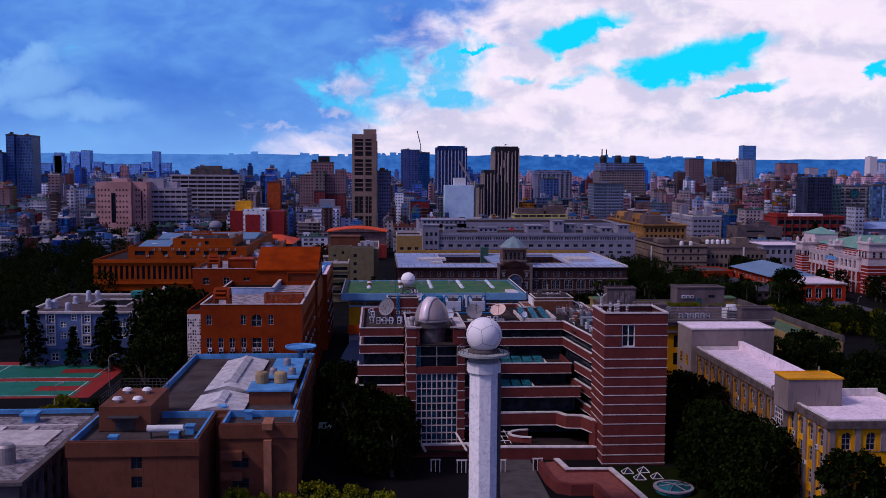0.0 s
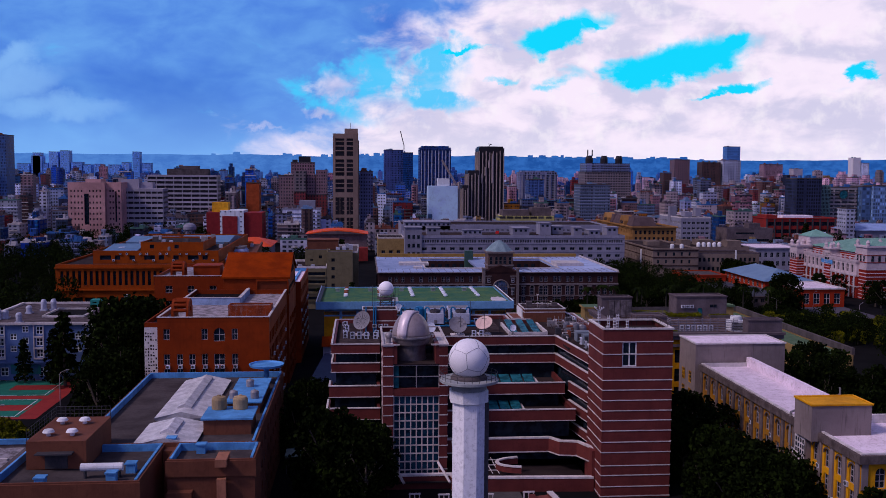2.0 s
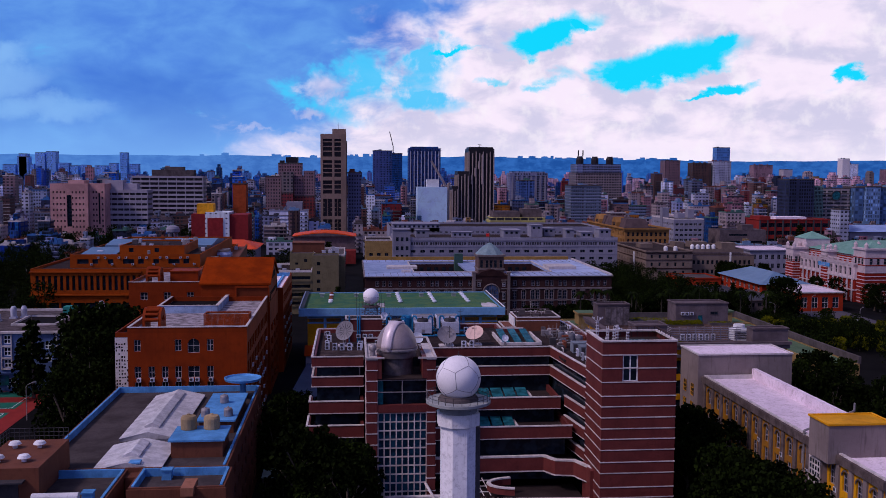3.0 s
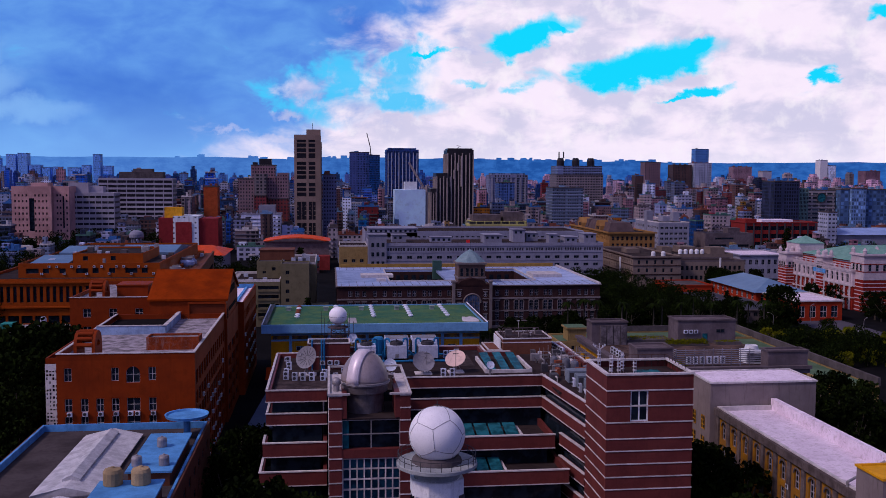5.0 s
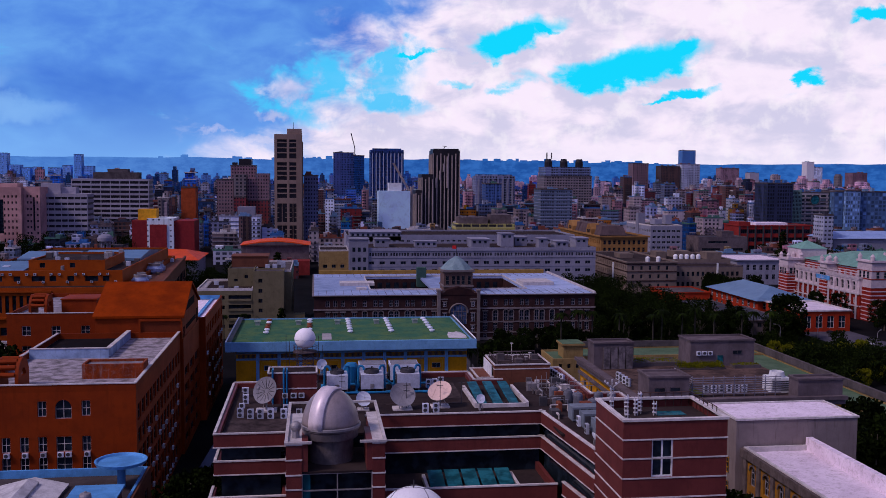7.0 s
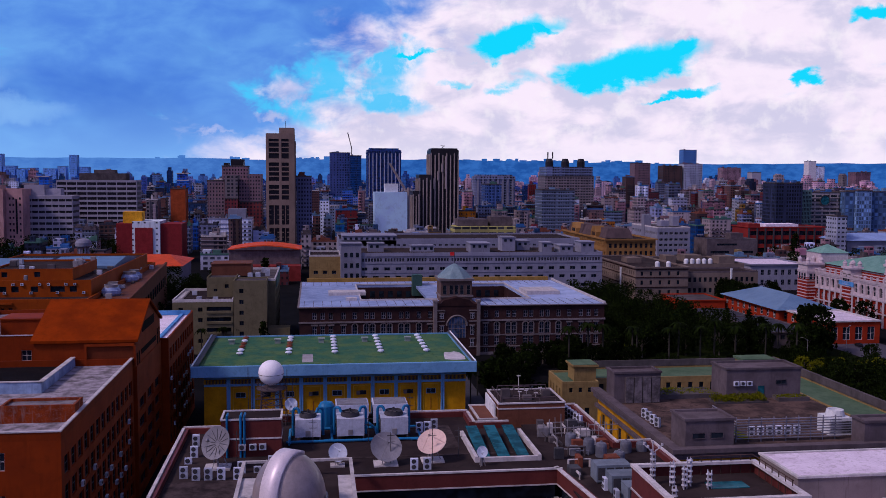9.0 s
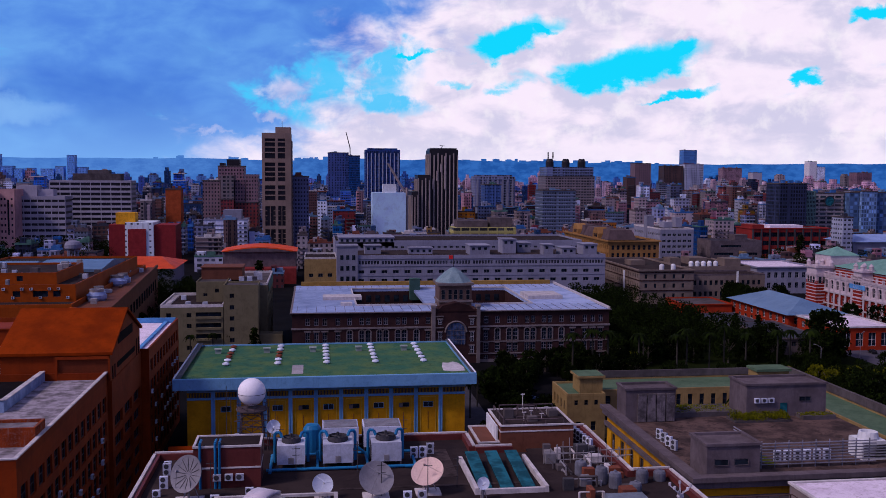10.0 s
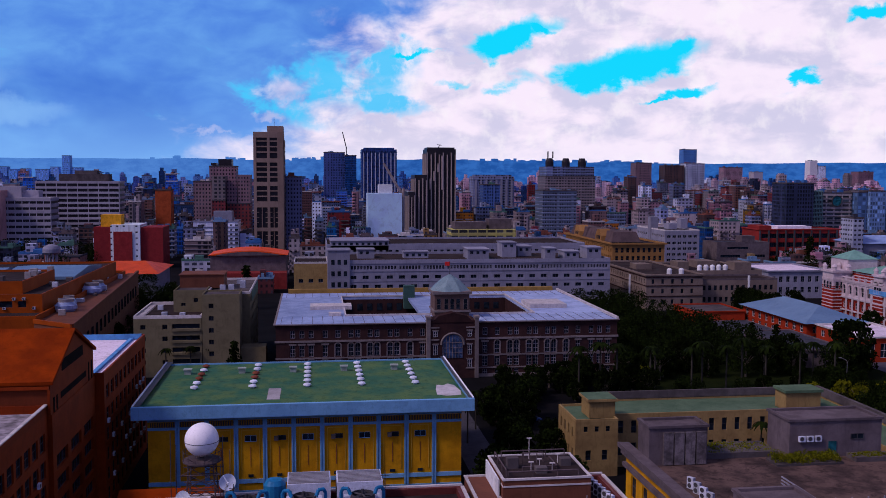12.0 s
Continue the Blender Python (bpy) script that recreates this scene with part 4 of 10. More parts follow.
part("tiled_wall", strip_wall(inner, 0, 2.2, 0.5, 0.3), PINK_TILE, r)
part("tiled_wall", strip_wall(outer, 0, 2.2, 0.5, 0.3), PINK_TILE, r)
part("white_coping", strip_wall(outer, 2.202, 2.4, 0.45, 0.36), WHITE_TRIM, r)


# ---------------------------------------------------------------- brown school with blue parapets
def school():
    r = thing("school_building", "brown tiled school with sky blue roof parapets", "building", (-33, 200, 0))

    def wing(x0, x1, y0, y1, top, ops=None, roof=surf("worn_grey_screed", (0.078, 0.06396, 0.0663), (0.0468, 0.03744, 0.039), 0.95, 0.2, 0.03)):
        block(r, x0, x1, y0, y1, 0, top, BROWNWALL, roof, ops, 0.9, 0.35, BROWNWALL, 0.35, {"all": dict(cols=2, rows=2, bars=DARKSTEEL)})
        d = top - 0.9
        part("parapet_lining", boxes([(x0 + 0.36, x1 - 0.36, y1 - 0.75, y1 - 0.36, d, top + 0.3), (x0 + 0.36, x0 + 0.75, y0 + 0.4, y1 - 0.76, d, top + 0.298), (x1 - 0.75, x1 - 0.36, y0 + 0.4, y1 - 0.76, d, top + 0.298)]), BLUEPAINT, r, "sky blue parapet lining")

    wing(-51.8, -30.2, 159.5, 178.5, 17.0, {"S": [(10.4, 12.2, z, z + 2.0) for z in (1.5, 5.2, 8.9, 12.2)]})
    wing(-28.2, -14.6, 169.5, 178.5, 17.0, {"S": [(2.0, 5.0, z, z + 1.8) for z in (1.5, 5.2, 8.9)]})
    wing(-45.0, -15.4, 178.9, 234.5, 17.0, {"E": rows_of(55.6, 10, (2, 5.7, 9.4, 13.0), 2.6, 1.7)})
    part("eaves_band", boxes([(-52.1, -30.0, 159.2, 159.48, 14.4, 16.9), (-28.4, -14.4, 169.2, 169.48, 14.4, 16.9)]), BROWNWALL, r)
    part("link_wall", boxes([(-30.1, -28.3, 176, 178.4, 0, 16.6)]), BROWNWALL, r)
    for z in (3.4, 7.1, 10.8):
        part("balcony", boxes([(-28.0, -24.2, 167.8, 169.48, z, z + 1.5)]), BROWNWALL, r)
    part("duct", boxes([(-20.4, -19.0, 168.3, 169.15, 0, 14.2), (-20.6, -18.8, 168.0, 172.5, 16.2, 17.4)]), surf("terracotta_duct", (0.3744, 0.156, 0.0936)), r, "terracotta coloured duct")
    # stair head with a fence
    part("stair_head", boxes([(-49.2, -40.2, 168.8, 183.5, 16.2, 20.6)]), BROWNWALL, r)
    bm = bmesh.new()
    for i in range(13):
        rod(bm, (-49.1 + i * 0.74, 183.4, 20.6), (-49.1 + i * 0.74, 183.4, 22.4), 0.05, 4)
        rod(bm, (-49.1, 168.9 + i * 1.2, 20.6), (-49.1, 168.9 + i * 1.2, 22.4), 0.05, 4)
    for z in (21.2, 21.8, 22.4):
        rod(bm, (-49.1, 183.4, z), (-40.2, 183.4, z), 0.05, 4)
        rod(bm, (-49.1, 168.9, z), (-49.1, 183.4, z), 0.05, 4)
    part("roof_fence", bm, DARKSTEEL, r)
    part("door_canopy", boxes([(-47.5, -42.0, 167.2, 168.78, 18.8, 19.0), (-46.4, -43.0, 168.68, 168.79, 16.3, 18.7)]), DARKSTEEL, r)
    part("water_room", boxes([(-25.4, -17.2, 187.0, 190.5, 16.1, 18.8)]), BROWNWALL, r)
    part("water_room_roof", boxes([(-25.8, -16.8, 186.6, 195.4, 18.8, 19.1), (-23.6, -16.8, 201.0, 222.0, 18.2, 18.5)]), BLUEPAINT, r)
    part("water_room_wall", boxes([(-25.4, -17.2, 190.6, 195.0, 16.1, 18.79), (-23.2, -17.2, 201.4, 221.6, 16.1, 18.19)]), BROWNWALL, r)
    # white gabled roof lights
    for x0, x1, y0, y1 in ((-36.0, -25.6, 179.6, 193.5), (-36.0, -26.2, 197.0, 229.0)):
        xm = (x0 + x1) / 2
        for zz, (a, b, c, d) in ((0, (x0, x1, y0, y1)), (0.9, (xm - 1.3, xm + 1.3, y0 + 3.5, y1 - 2.5))):
            bm = bmesh.new()
            m = (a + b) / 2
            e, k = 16.6 + zz * 1.35, 17.75 + zz * 0.75
            v = [bm.verts.new(p) for p in ((a, c, e), (m, c, k), (b, c, e), (a, d, e), (m, d, k), (b, d, e), (a + .2, c + .2, 16.1), (b - .2, c + .2, 16.1), (a + .2, d - .2, 16.1), (b - .2, d - .2, 16.1))]
            for f in ((0, 1, 4, 3), (1, 2, 5, 4), (0, 6, 7, 2, 1), (3, 4, 5, 9, 8), (0, 3, 8, 6), (2, 7, 9, 5)):
                bm.faces.new([v[i] for i in f])
            part("gabled_roof_light", bm, surf("white_ribbed_sheet", (0.66, 0.64, 0.66), (0.429, 0.4134, 0.4368), 0.6, 0.5), r)
    # roof hatches
    for x, y in ((-44.5, 160.8), (-34.8, 162.5), (-33.0, 167.0), (-29.6, 180.6), (-24.0, 176.5)):
        part("roof_hatch", boxes([(x - 0.7, x + 0.7, y - 0.7, y + 0.7, 16.1, 17.5), (x - 0.85, x + 0.85, y - 0.85, y + 0.85, 17.5, 17.7)]), BLUEPAINT, r)
    return r


school()


def round_tank(x, y, z, rad, h, mat, label):
    bm = bmesh.new()
    lathe(bm, x, y, [(rad * 0.95, z), (rad, z + 0.1), (rad, z + h * 0.75), (rad * 0.85, z + h * 0.92), (rad * 0.25, z + h), (rad * 0.2, z + h + 0.15)], 16)
    return single("water_tank", bm, mat, label, "water tank", (x, y, z), "roof tanks", smooth=False)


for x, y in ((-23.6, 193.6), (-19.8, 193.6)):
    round_tank(x, y, 19.1, 1.35, 2.4, surf("sand_plastic", (0.39, 0.2808, 0.156)), "sand coloured round roof tank on the school")
for x, y in ((-22.4, 204.0), (-18.4, 204.0), (-20.4, 214.0)):
    round_tank(x, y, 18.5, 0.8, 1.6, STEEL, "steel roof tank on the school")
bm = bmesh.new()
lathe(bm, -18.5, 228.0, [(0.6, 16.1), (0.6, 19.6), (3.6, 19.8), (3.8, 20.3), (3.5, 20.3), (3.3, 20.0)], 24)
single("roof_basin", bm, BLUEPAINT, "round sky blue basin on a short post", "basin", (-18.5, 228, 16.1))
for x, y in ((-46.8, 172), (-43.2, 172), (-46.8, 179), (-43.2, 179)):
    bm = bmesh.new()
    lathe(bm, x, y, [(0.35, 20.6), (0.35, 21.0), (0.95, 21.2), (0.7, 21.6), (0.15, 21.75)], 14)
    single("roof_fan", bm, WHITE, "white mushroom roof ventilator on the stair head", "ventilator", (x, y, 20.6), "roof fans")
r = thing("roof_tank", "long white tank on short legs on the school roof", "tank", (-36.7, 164.5, 16.1))
bm = bmesh.new()
rod(bm, (-39.8, 164.5, 17.75), (-33.6, 164.5, 17.75), 0.62, 14)
part("tank_body", bm, WHITE, r)
part("leg", boxes([(-39.3, -39.1, 164.0, 165.0, 16.1, 17.2), (-34.3, -34.1, 164.0, 165.0, 16.1, 17.2)]), DARKSTEEL, r)
r = thing("shelter", "small shelter with a pale green sheet roof", "shelter", (-11.4, 216.8, 0))
part("sheet_roof", boxes([(-13.6, -9.2, 214.0, 219.5, 3.6, 3.8)]), surf("green_grey_sheet", (0.195, 0.2808, 0.2574)), r)
part("post", boxes([(-13.4, -13.2, 214.2, 214.4, 0, 3.598), (-9.6, -9.4, 214.2, 214.4, 0, 3.598), (-13.4, -13.2, 219.2, 219.4, 0, 3.598), (-9.6, -9.4, 219.2, 219.4, 0, 3.598)]), DARKSTEEL, r)

# low neighbour with a littered flat roof
r = thing("flat_roof_building", "grey concrete building with a littered flat roof", "building", (-70, 178, 0))
block(r, -98, -56.6, 150.8, 193.5, 0, 13.2, CONCRETE, surf("littered_roof", (0.2808, 0.2574, 0.2886), (0.078, 0.0663, 0.0702), 0.95, 0.8, 0.05, streak=0.2), {"E": rows_of(42.7, 9, (1.5, 5.2, 8.6), 2.8, 2.2)}, 0.5, 0.4, CONCRETE, 0.8, {"all": dict(cols=2, rows=1, bars=DARKSTEEL)}, overhang=0.8)
part("roof_slab", boxes([(-76, -59.8, 171.8, 182.0, 12.7, 13.0)]), WHITE_TRIM, r)
part("roof_walk", boxes([(-80, -58.0, 185.0, 185.8, 12.7, 13.05), (-66.4, -65.2, 182.02, 184.98, 12.7, 12.98), (-72.4, -71.2, 182.02, 184.98, 12.7, 12.98)]), WHITE_TRIM, r)
part("roof_hatch", boxes([(-69.5, -67.0, 188.0, 190.5, 12.7, 14.2), (-69.9, -66.6, 187.6, 190.9, 14.2, 14.6)]), BLUEPAINT, r)
bm = bmesh.new()
lathe(bm, -62.7, 162.2, [(1.4, 12.7), (1.45, 15.6), (1.1, 16.0)], 18)
part("steel_drum", bm, STEEL, r)

for k in range(11):
    part("fin", boxes([(-56.58, -55.9, 151.6 + k * 4.0, 152.1 + k * 4.0, 0, 12.6)]), LILAC, r)
part("blue_edge", boxes([(-97.5, -57.2, 193.0, 193.6, 13.3, 14.2)]), BLUEPAINT, r)

# sports court
r = thing("sports_court", "red and green painted outdoor basketball court", "court", (-100, 288, 0), kind="structure")
part("red_apron", boxes([(-150, -79, 262, 312, 0, 0.05)]), COURT_R, r)
for y0, y1 in ((264, 283), (287, 307)):
    part("green_field", boxes([(-148, -84, y0, y1, 0.05, 0.07)]), COURT_G, r)
    part("red_key", boxes([(-97, -84.2, (y0 + y1) / 2 - 3, (y0 + y1) / 2 + 3, 0.07, 0.08), (-148, -120, (y0 + y1) / 2 - 3, (y0 + y1) / 2 + 3, 0.07, 0.08)]), COURT_R, r)
    part("line", boxes([(-147, -85, y0 + 0.6, y0 + 0.8, 0.08, 0.085), (-147, -85, y1 - 0.8, y1 - 0.6, 0.08, 0.085), (-85.2, -85, y0 + 0.8, y1 - 0.8, 0.08, 0.085), (-116.2, -116, y0 + 0.8, y1 - 0.8, 0.08, 0.085)]), WHITE, r)

# light blue school wing
r = thing("school_wing", "light blue school wing with white framed windows", "building", (-98, 330, 0))
lone = [(x, x + 1.9, z, z + 1.9) for x, z in ((11.0, 12.0), (11.0, 8.4), (14.4, 14.2), (14.4, 10.8), (14.4, 7.2), (26.0, 14.2), (26.0, 10.8), (29.5, 12.0), (29.5, 8.4))]
strips = [(x, x + 2.0, z, z + 2.4) for x in (7.3, 18.4, 33.4) for z in (13.6, 10.2, 6.8)]
block(r, -112, -70, 307.5, 352, 0, 17, BLUEWALL, surf("pinkish_litter_roof", (0.117, 0.0936, 0.1014), (0.0429, 0.0351, 0.039), 0.95, 0.5), {"S": lone + strips + [(x, x + 2.4, 1.2, 3.8) for x in (8, 19)]}, 0.5, 0.4, WHITE_TRIM, 0.3, {"all": dict(cols=2, rows=2, bars=WHITE, bar=0.22)}, overhang=0.6)
for x in (-105.1, -94.0, -79.0):
    part("white_strip", boxes([(x - 0.3, x - 0.02, 307.2, 307.49, 6.2, 16.3), (x + 2.44, x + 2.72, 307.2, 307.49, 6.2, 16.3)] + [(x - 0.02, x + 2.44, 307.22, 307.49, z, z + 0.45) for z in (9.3, 12.7, 6.2)]), WHITE_TRIM, r)
part("ledge", boxes([(-112.4, -69.6, 306.8, 307.48, 5.0, 5.5)]), BLUEWALL, r)
part("green_mural", boxes([(-101.0, -92.4, 307.3, 307.48, 1.8, 4.6)]), surf("painted_mural", (0.0234, 0.1716, 0.1482), (0.039, 0.0936, 0.234), 0.7, 0.6), r, "green and blue painted mural panel")
# a flat dark sheet on the roof paints the shaded court
part("light_well", boxes([(-96, -84, 322, 338, 16.51, 16.56)]), RECESS_SHADE, r)
part("light_well_kerb", tube(-96.4, -83.6, 321.6, 338.4, 16.5, 17.1, 0.38), WHITE_TRIM, r)
part("roof_room", boxes([(-88, -84.5, 344, 348, 16.5, 18.8)]), surf("turquoise_room", (0.0312, 0.2652, 0.234)), r)
for x, y, h in ((-108, 318, 2.8), (-106.4, 319.5, 2.2), (-99.5, 311, 2.6), (-100.4, 336, 3.2), (-97.6, 337, 3.2), (-103, 330, 2.0), (-76.5, 346, 3.4)):
    tank = boxes([(x - 1.0, x + 1.0, y - 1.0, y + 1.0, 16.5, 17.0)])
    lathe(tank, x, y, [(0.9, 17.0), (0.95, 17.0 + h * 0.75), (0.6, 17.0 + h)], 12)
    single("water_tank", tank, ACGREY, "pale round water tank on the blue school roof", "water tank", (x, y, 16.5), "school roof tanks")


# ---------------------------------------------------------------- orange tiled school complex
def orange_school():
    r = thing("orange_building", "orange tiled school building with a gabled hall roof", "building", (-30, 290, 0))
    st = {"all": dict(cols=2, rows=2, bars=WHITE_TRIM, bar=0.1)}
    lv = (1.6, 5.4, 9.2, 13.0, 16.8, 21.0)
    x0, x1, y0, y1 = -45.6, -19.6, 246.5, 298.9
    cols = ((2.1, 0.7), (5.1, 0.7), (8.0, 0.7), (10.9, 0.7), (14.3, 1.25), (17.9, 0.7))
    front = [(c - w, c + w, z, z + 2.6) for z in (2.2, 6.0, 9.4, 15.2 - 2.3, 18.7 - 2.3) for c, w in cols] + [(1.4, 2.8, 22.4, 25.0), (10.2, 11.6, 22.4, 25.0), (13.0, 15.6, 22.0, 25.2, True), (17.2, 18.6, 22.4, 25.0)]
    # east frames are darkened to paint the shade on that side
    block(r, x0, x1, y0, y1, 0, 27.6, ORANGE, surf("mottled_roof_screed", (0.4056, 0.3588, 0.4056), (0.1248, 0.1092, 0.117), 0.95, 0.45, 0.03, streak=0.2), {"S": front, "E": rows_of(52.4, 13, lv, 2.8, 2.8)}, 1.1, 0.35, ORANGE, 0.4, {"S": st["all"], "E": dict(cols=2, rows=2, bars=DARKSTEEL, bar=0.1)})
    part("coping", boxes([(x0 - 0.1, x1 + 0.1, y0 - 0.1, y0 + 0.45, 27.72, 27.9), (x1 - 0.45, x1 + 0.1, y0 + 0.45, y1, 27.72, 27.898), (x0 - 0.1, x0 + 0.45, y0 + 0.45, y1, 27.72, 27.898)]), WHITE_TRIM, r)
    part("raised_deck", boxes([(-30.3, -20.4, 256.9, 261.0, 26.4, 28.7)]), surf("mottled_deck", (0.234, 0.2028, 0.2184), (0.117, 0.1014, 0.1092), 0.9, 0.5), r)
    part("raised_edge", tube(-30.6, -20.1, 256.5, 261.4, 26.5, 29.1, 0.35), surf("rusty_orange_render", (0.2574, 0.0429, 0.00936), (0.156, 0.0273, 0.00936), 0.8, 0.6, streak=0.9, dirt=(0.234, 0.1716, 0.156)), r)
    part("blue_upstand", boxes([(-45.0, -30.8, 276.0, 276.6, 26.5, 28.4), (-30.8, -30.1, 276.0, 298.5, 26.5, 28.2)]), surf("pale_blue_upstand", (0.34, 0.46, 0.66), (0.2028, 0.2808, 0.429)), r)
    part("upstand_cap", boxes([(-45.0, -30.1, 275.9, 276.7, 28.4, 28.52), (-30.9, -30.0, 276.7, 298.5, 28.2, 28.32)]), WHITE_TRIM, r)
    # the lower court's shade, painted as a dark sheet on the deck
    part("light_well", boxes([(-45.1, -30.9, 276.7, 298.4, 26.51, 26.56)]), RECESS_SHADE, r)
    # barrel shaped arches with slots on the roof corners
    for ax0, ax1, ay, az, rad in ((-42.6, -38.6, 250.6, 26.5, 3.0), (-55.4, -51.4, 315.4, 29.3, 2.9)):
        for x in (ax0 + 0.6, ax1):
            bm = bent_strip(rad * 0.42, rad, 0.6, 12, "y")
            bmesh.ops.translate(bm, verts=bm.verts, vec=(x, ay, az + 2.2))
            part("arch_cheek", bm, ORANGE, r)
            part("arch_foot", boxes([(x - 0.6, x, ay - rad, ay + rad, az - 0.1, az + 2.198)]), ORANGE, r)
        for k in range(7):
            a = math.pi * (0.06 + 0.145 * k)
            c, sn = math.cos(a), math.sin(a)
            bm = bmesh.new()
            rod(bm, (ax0 + 0.61, ay - rad * 0.93 * c, az + 2.2 + rad * 0.93 * sn), (ax1 - 0.61, ay - rad * 0.93 * c, az + 2.2 + rad * 0.93 * sn), 0.42, 8)
            part("arch_rib", bm, ORANGE, r)
    # gabled hall: ridge along x
    hx0, hx1, hy0, hy1 = -38.2, -18.6, 298.6, 328.4
    ridge, eave, ym = 37.4, 31.4, 313.5
    bm = bmesh.new()
    v = [bm.verts.new(p) for p in ((hx0, hy0, eave), (hx1, hy0, eave), (hx1, ym, ridge), (hx0, ym, ridge), (hx0, hy1, eave), (hx1, hy1, eave))]
    u = [bm.verts.new(p.co + Vector((0, 0, -0.5))) for p in v]
    for f in ((0, 1, 2, 3), (3, 2, 5, 4)):
        bm.faces.new([v[i] for i in f])
        bm.faces.new([u[i] for i in f[::-1]])
    for a, b in ((0, 1), (1, 2), (2, 5), (5, 4), (4, 3), (3, 0)):
        bm.faces.new((v[b], v[a], u[a], u[b]))
    part("hall_roof", bm, TERRACOTTA, r, "weathered terracotta hall roof")
    bm = bmesh.new()
    for x, flip in ((hx0 + 0.5, False), (hx1 - 0.5, True)):
        g = [bm.verts.new(p) for p in ((x, hy0 + 0.5, 20), (x, hy1 - 0.5, 20), (x, hy1 - 0.5, eave - 0.5), (x, ym, ridge - 0.6), (x, hy0 + 0.5, eave - 0.5))]
        bm.faces.new(g if flip else g[::-1])
    box(bm, hx0 + 0.52, hx1 - 0.52, hy0 + 0.5, hy1 - 0.5, 20, eave - 0.55)
    part("hall_wall", bm, ORANGE, r)
    # the recess's shade is painted as a darker red than the wall
    part("hall_opening", boxes([(-28.0, -19.4, hy0 + 0.3, hy0 + 0.48, 26.6, 30.2)]), surf("dark_red_panel", (0.156, 0.0312, 0.00936), (0.117, 0.0234, 0.0078)), r)
    part("hall_opening_head", boxes([(-28.4, -19.2, hy0 - 0.1, hy0 + 0.29, 30.2, 30.7), (-28.4, -28.0, hy0 - 0.1, hy0 + 0.29, 26.5, 30.2), (-19.4, -19.0, hy0 - 0.1, hy0 + 0.29, 26.5, 30.2)]), ORANGE, r)
    # thin dark bars on the gable paint the shade of slots
    part("gable_slot", boxes([(hx1 - 0.499, hx1 - 0.42, a, b, z0, z1) for a, b, z0, z1 in ((306, 320, 31.6, 33.4), (305, 322, 27.4, 28.4), (300.6, 301.3, 24.5, 28.5), (302.4, 303.1, 24.5, 28.5), (323.8, 324.5, 24.5, 29.5), (326, 326.7, 24.5, 29.5))]), RECESS_SHADE, r)
    block(r, -36.0, -18.9, 299.0, 328.0, 0, 26.0, ORANGE, ROOF_BROWN, {"E": rows_of(29.0, 3, lv[:5], 7.0, 2.4)}, 0.5, 0.3, ORANGE, 0.6, {"all": dict(cols=4, rows=1, bars=DARKSTEEL)})
    block(r, -36.0, -17.4, 328.5, 372.0, 0, 26.4, ORANGE, ROOF_PALE, {"E": rows_of(43.5, 10, (*lv[:5], 21.2), 2.7, 2.7)}, 1.0, 0.4, ORANGE, 0.4, {"all": dict(cols=2, rows=2, bars=DARKSTEEL)})
    part("blue_gutter", boxes([(-35.4, -18.0, 371.0, 371.5, 25.5, 26.7), (-35.5, -34.9, 328.9, 371, 25.5, 26.7), (-20.6, -19.8, 328.9, 371, 25.4, 25.9)]), BLUEPAINT, r)
    # lower left block
    block(r, -60, -38.4, 311.6, 350, 0, 30.2, ORANGE, surf("stained_screed", (0.3276, 0.2964, 0.3432), (0.1248, 0.1092, 0.1248), 0.95, 0.4), {"S": rows_of(21.6, 3, (9.2, 13, 16.8, 20.6, 25.2), 2.0, 2.2)}, 0.9, 0.35, ORANGE, 0.4, st)
    part("coping", boxes([(-60.1, -38.3, 311.5, 312.0, 30.33, 30.5)]), WHITE_TRIM, r)
    part("penthouse", boxes([(-49.5, -41.5, 318, 326, 29.3, 32.6), (-49.7, -41.3, 317.8, 326.2, 32.6, 32.9)]), ORANGE, r)
    block(r, -52, -46.2, 262, 299.6, 0, 24.0, ORANGE, ROOF_BROWN, {}, 0.9, 0.35, ORANGE, 0.4, st)
    bm = bmesh.new()
    pick = random.Random(11)
    ops = [(0.15 + 0.62 * i, 0.15 + 0.62 * i + pick.uniform(0.25, 0.5), 2.0 + 0.8 * k, 2.0 + 0.8 * k + pick.uniform(0.3, 0.62)) for i in range(9) for k in range(25) if pick.random() < 0.72]
    facade(bm, (-52.0, 261.5), (1, 0), 5.8, 0, 23.0, ops, 0.3)
    part("spiral_screen", bm, WHITE, r, "white pierced concrete screen")
    part("screen_shade", boxes([(-52.0, -46.2, 261.85, 261.98, 0, 23)]), DARKGLASS, r)
    return r


orange_school()


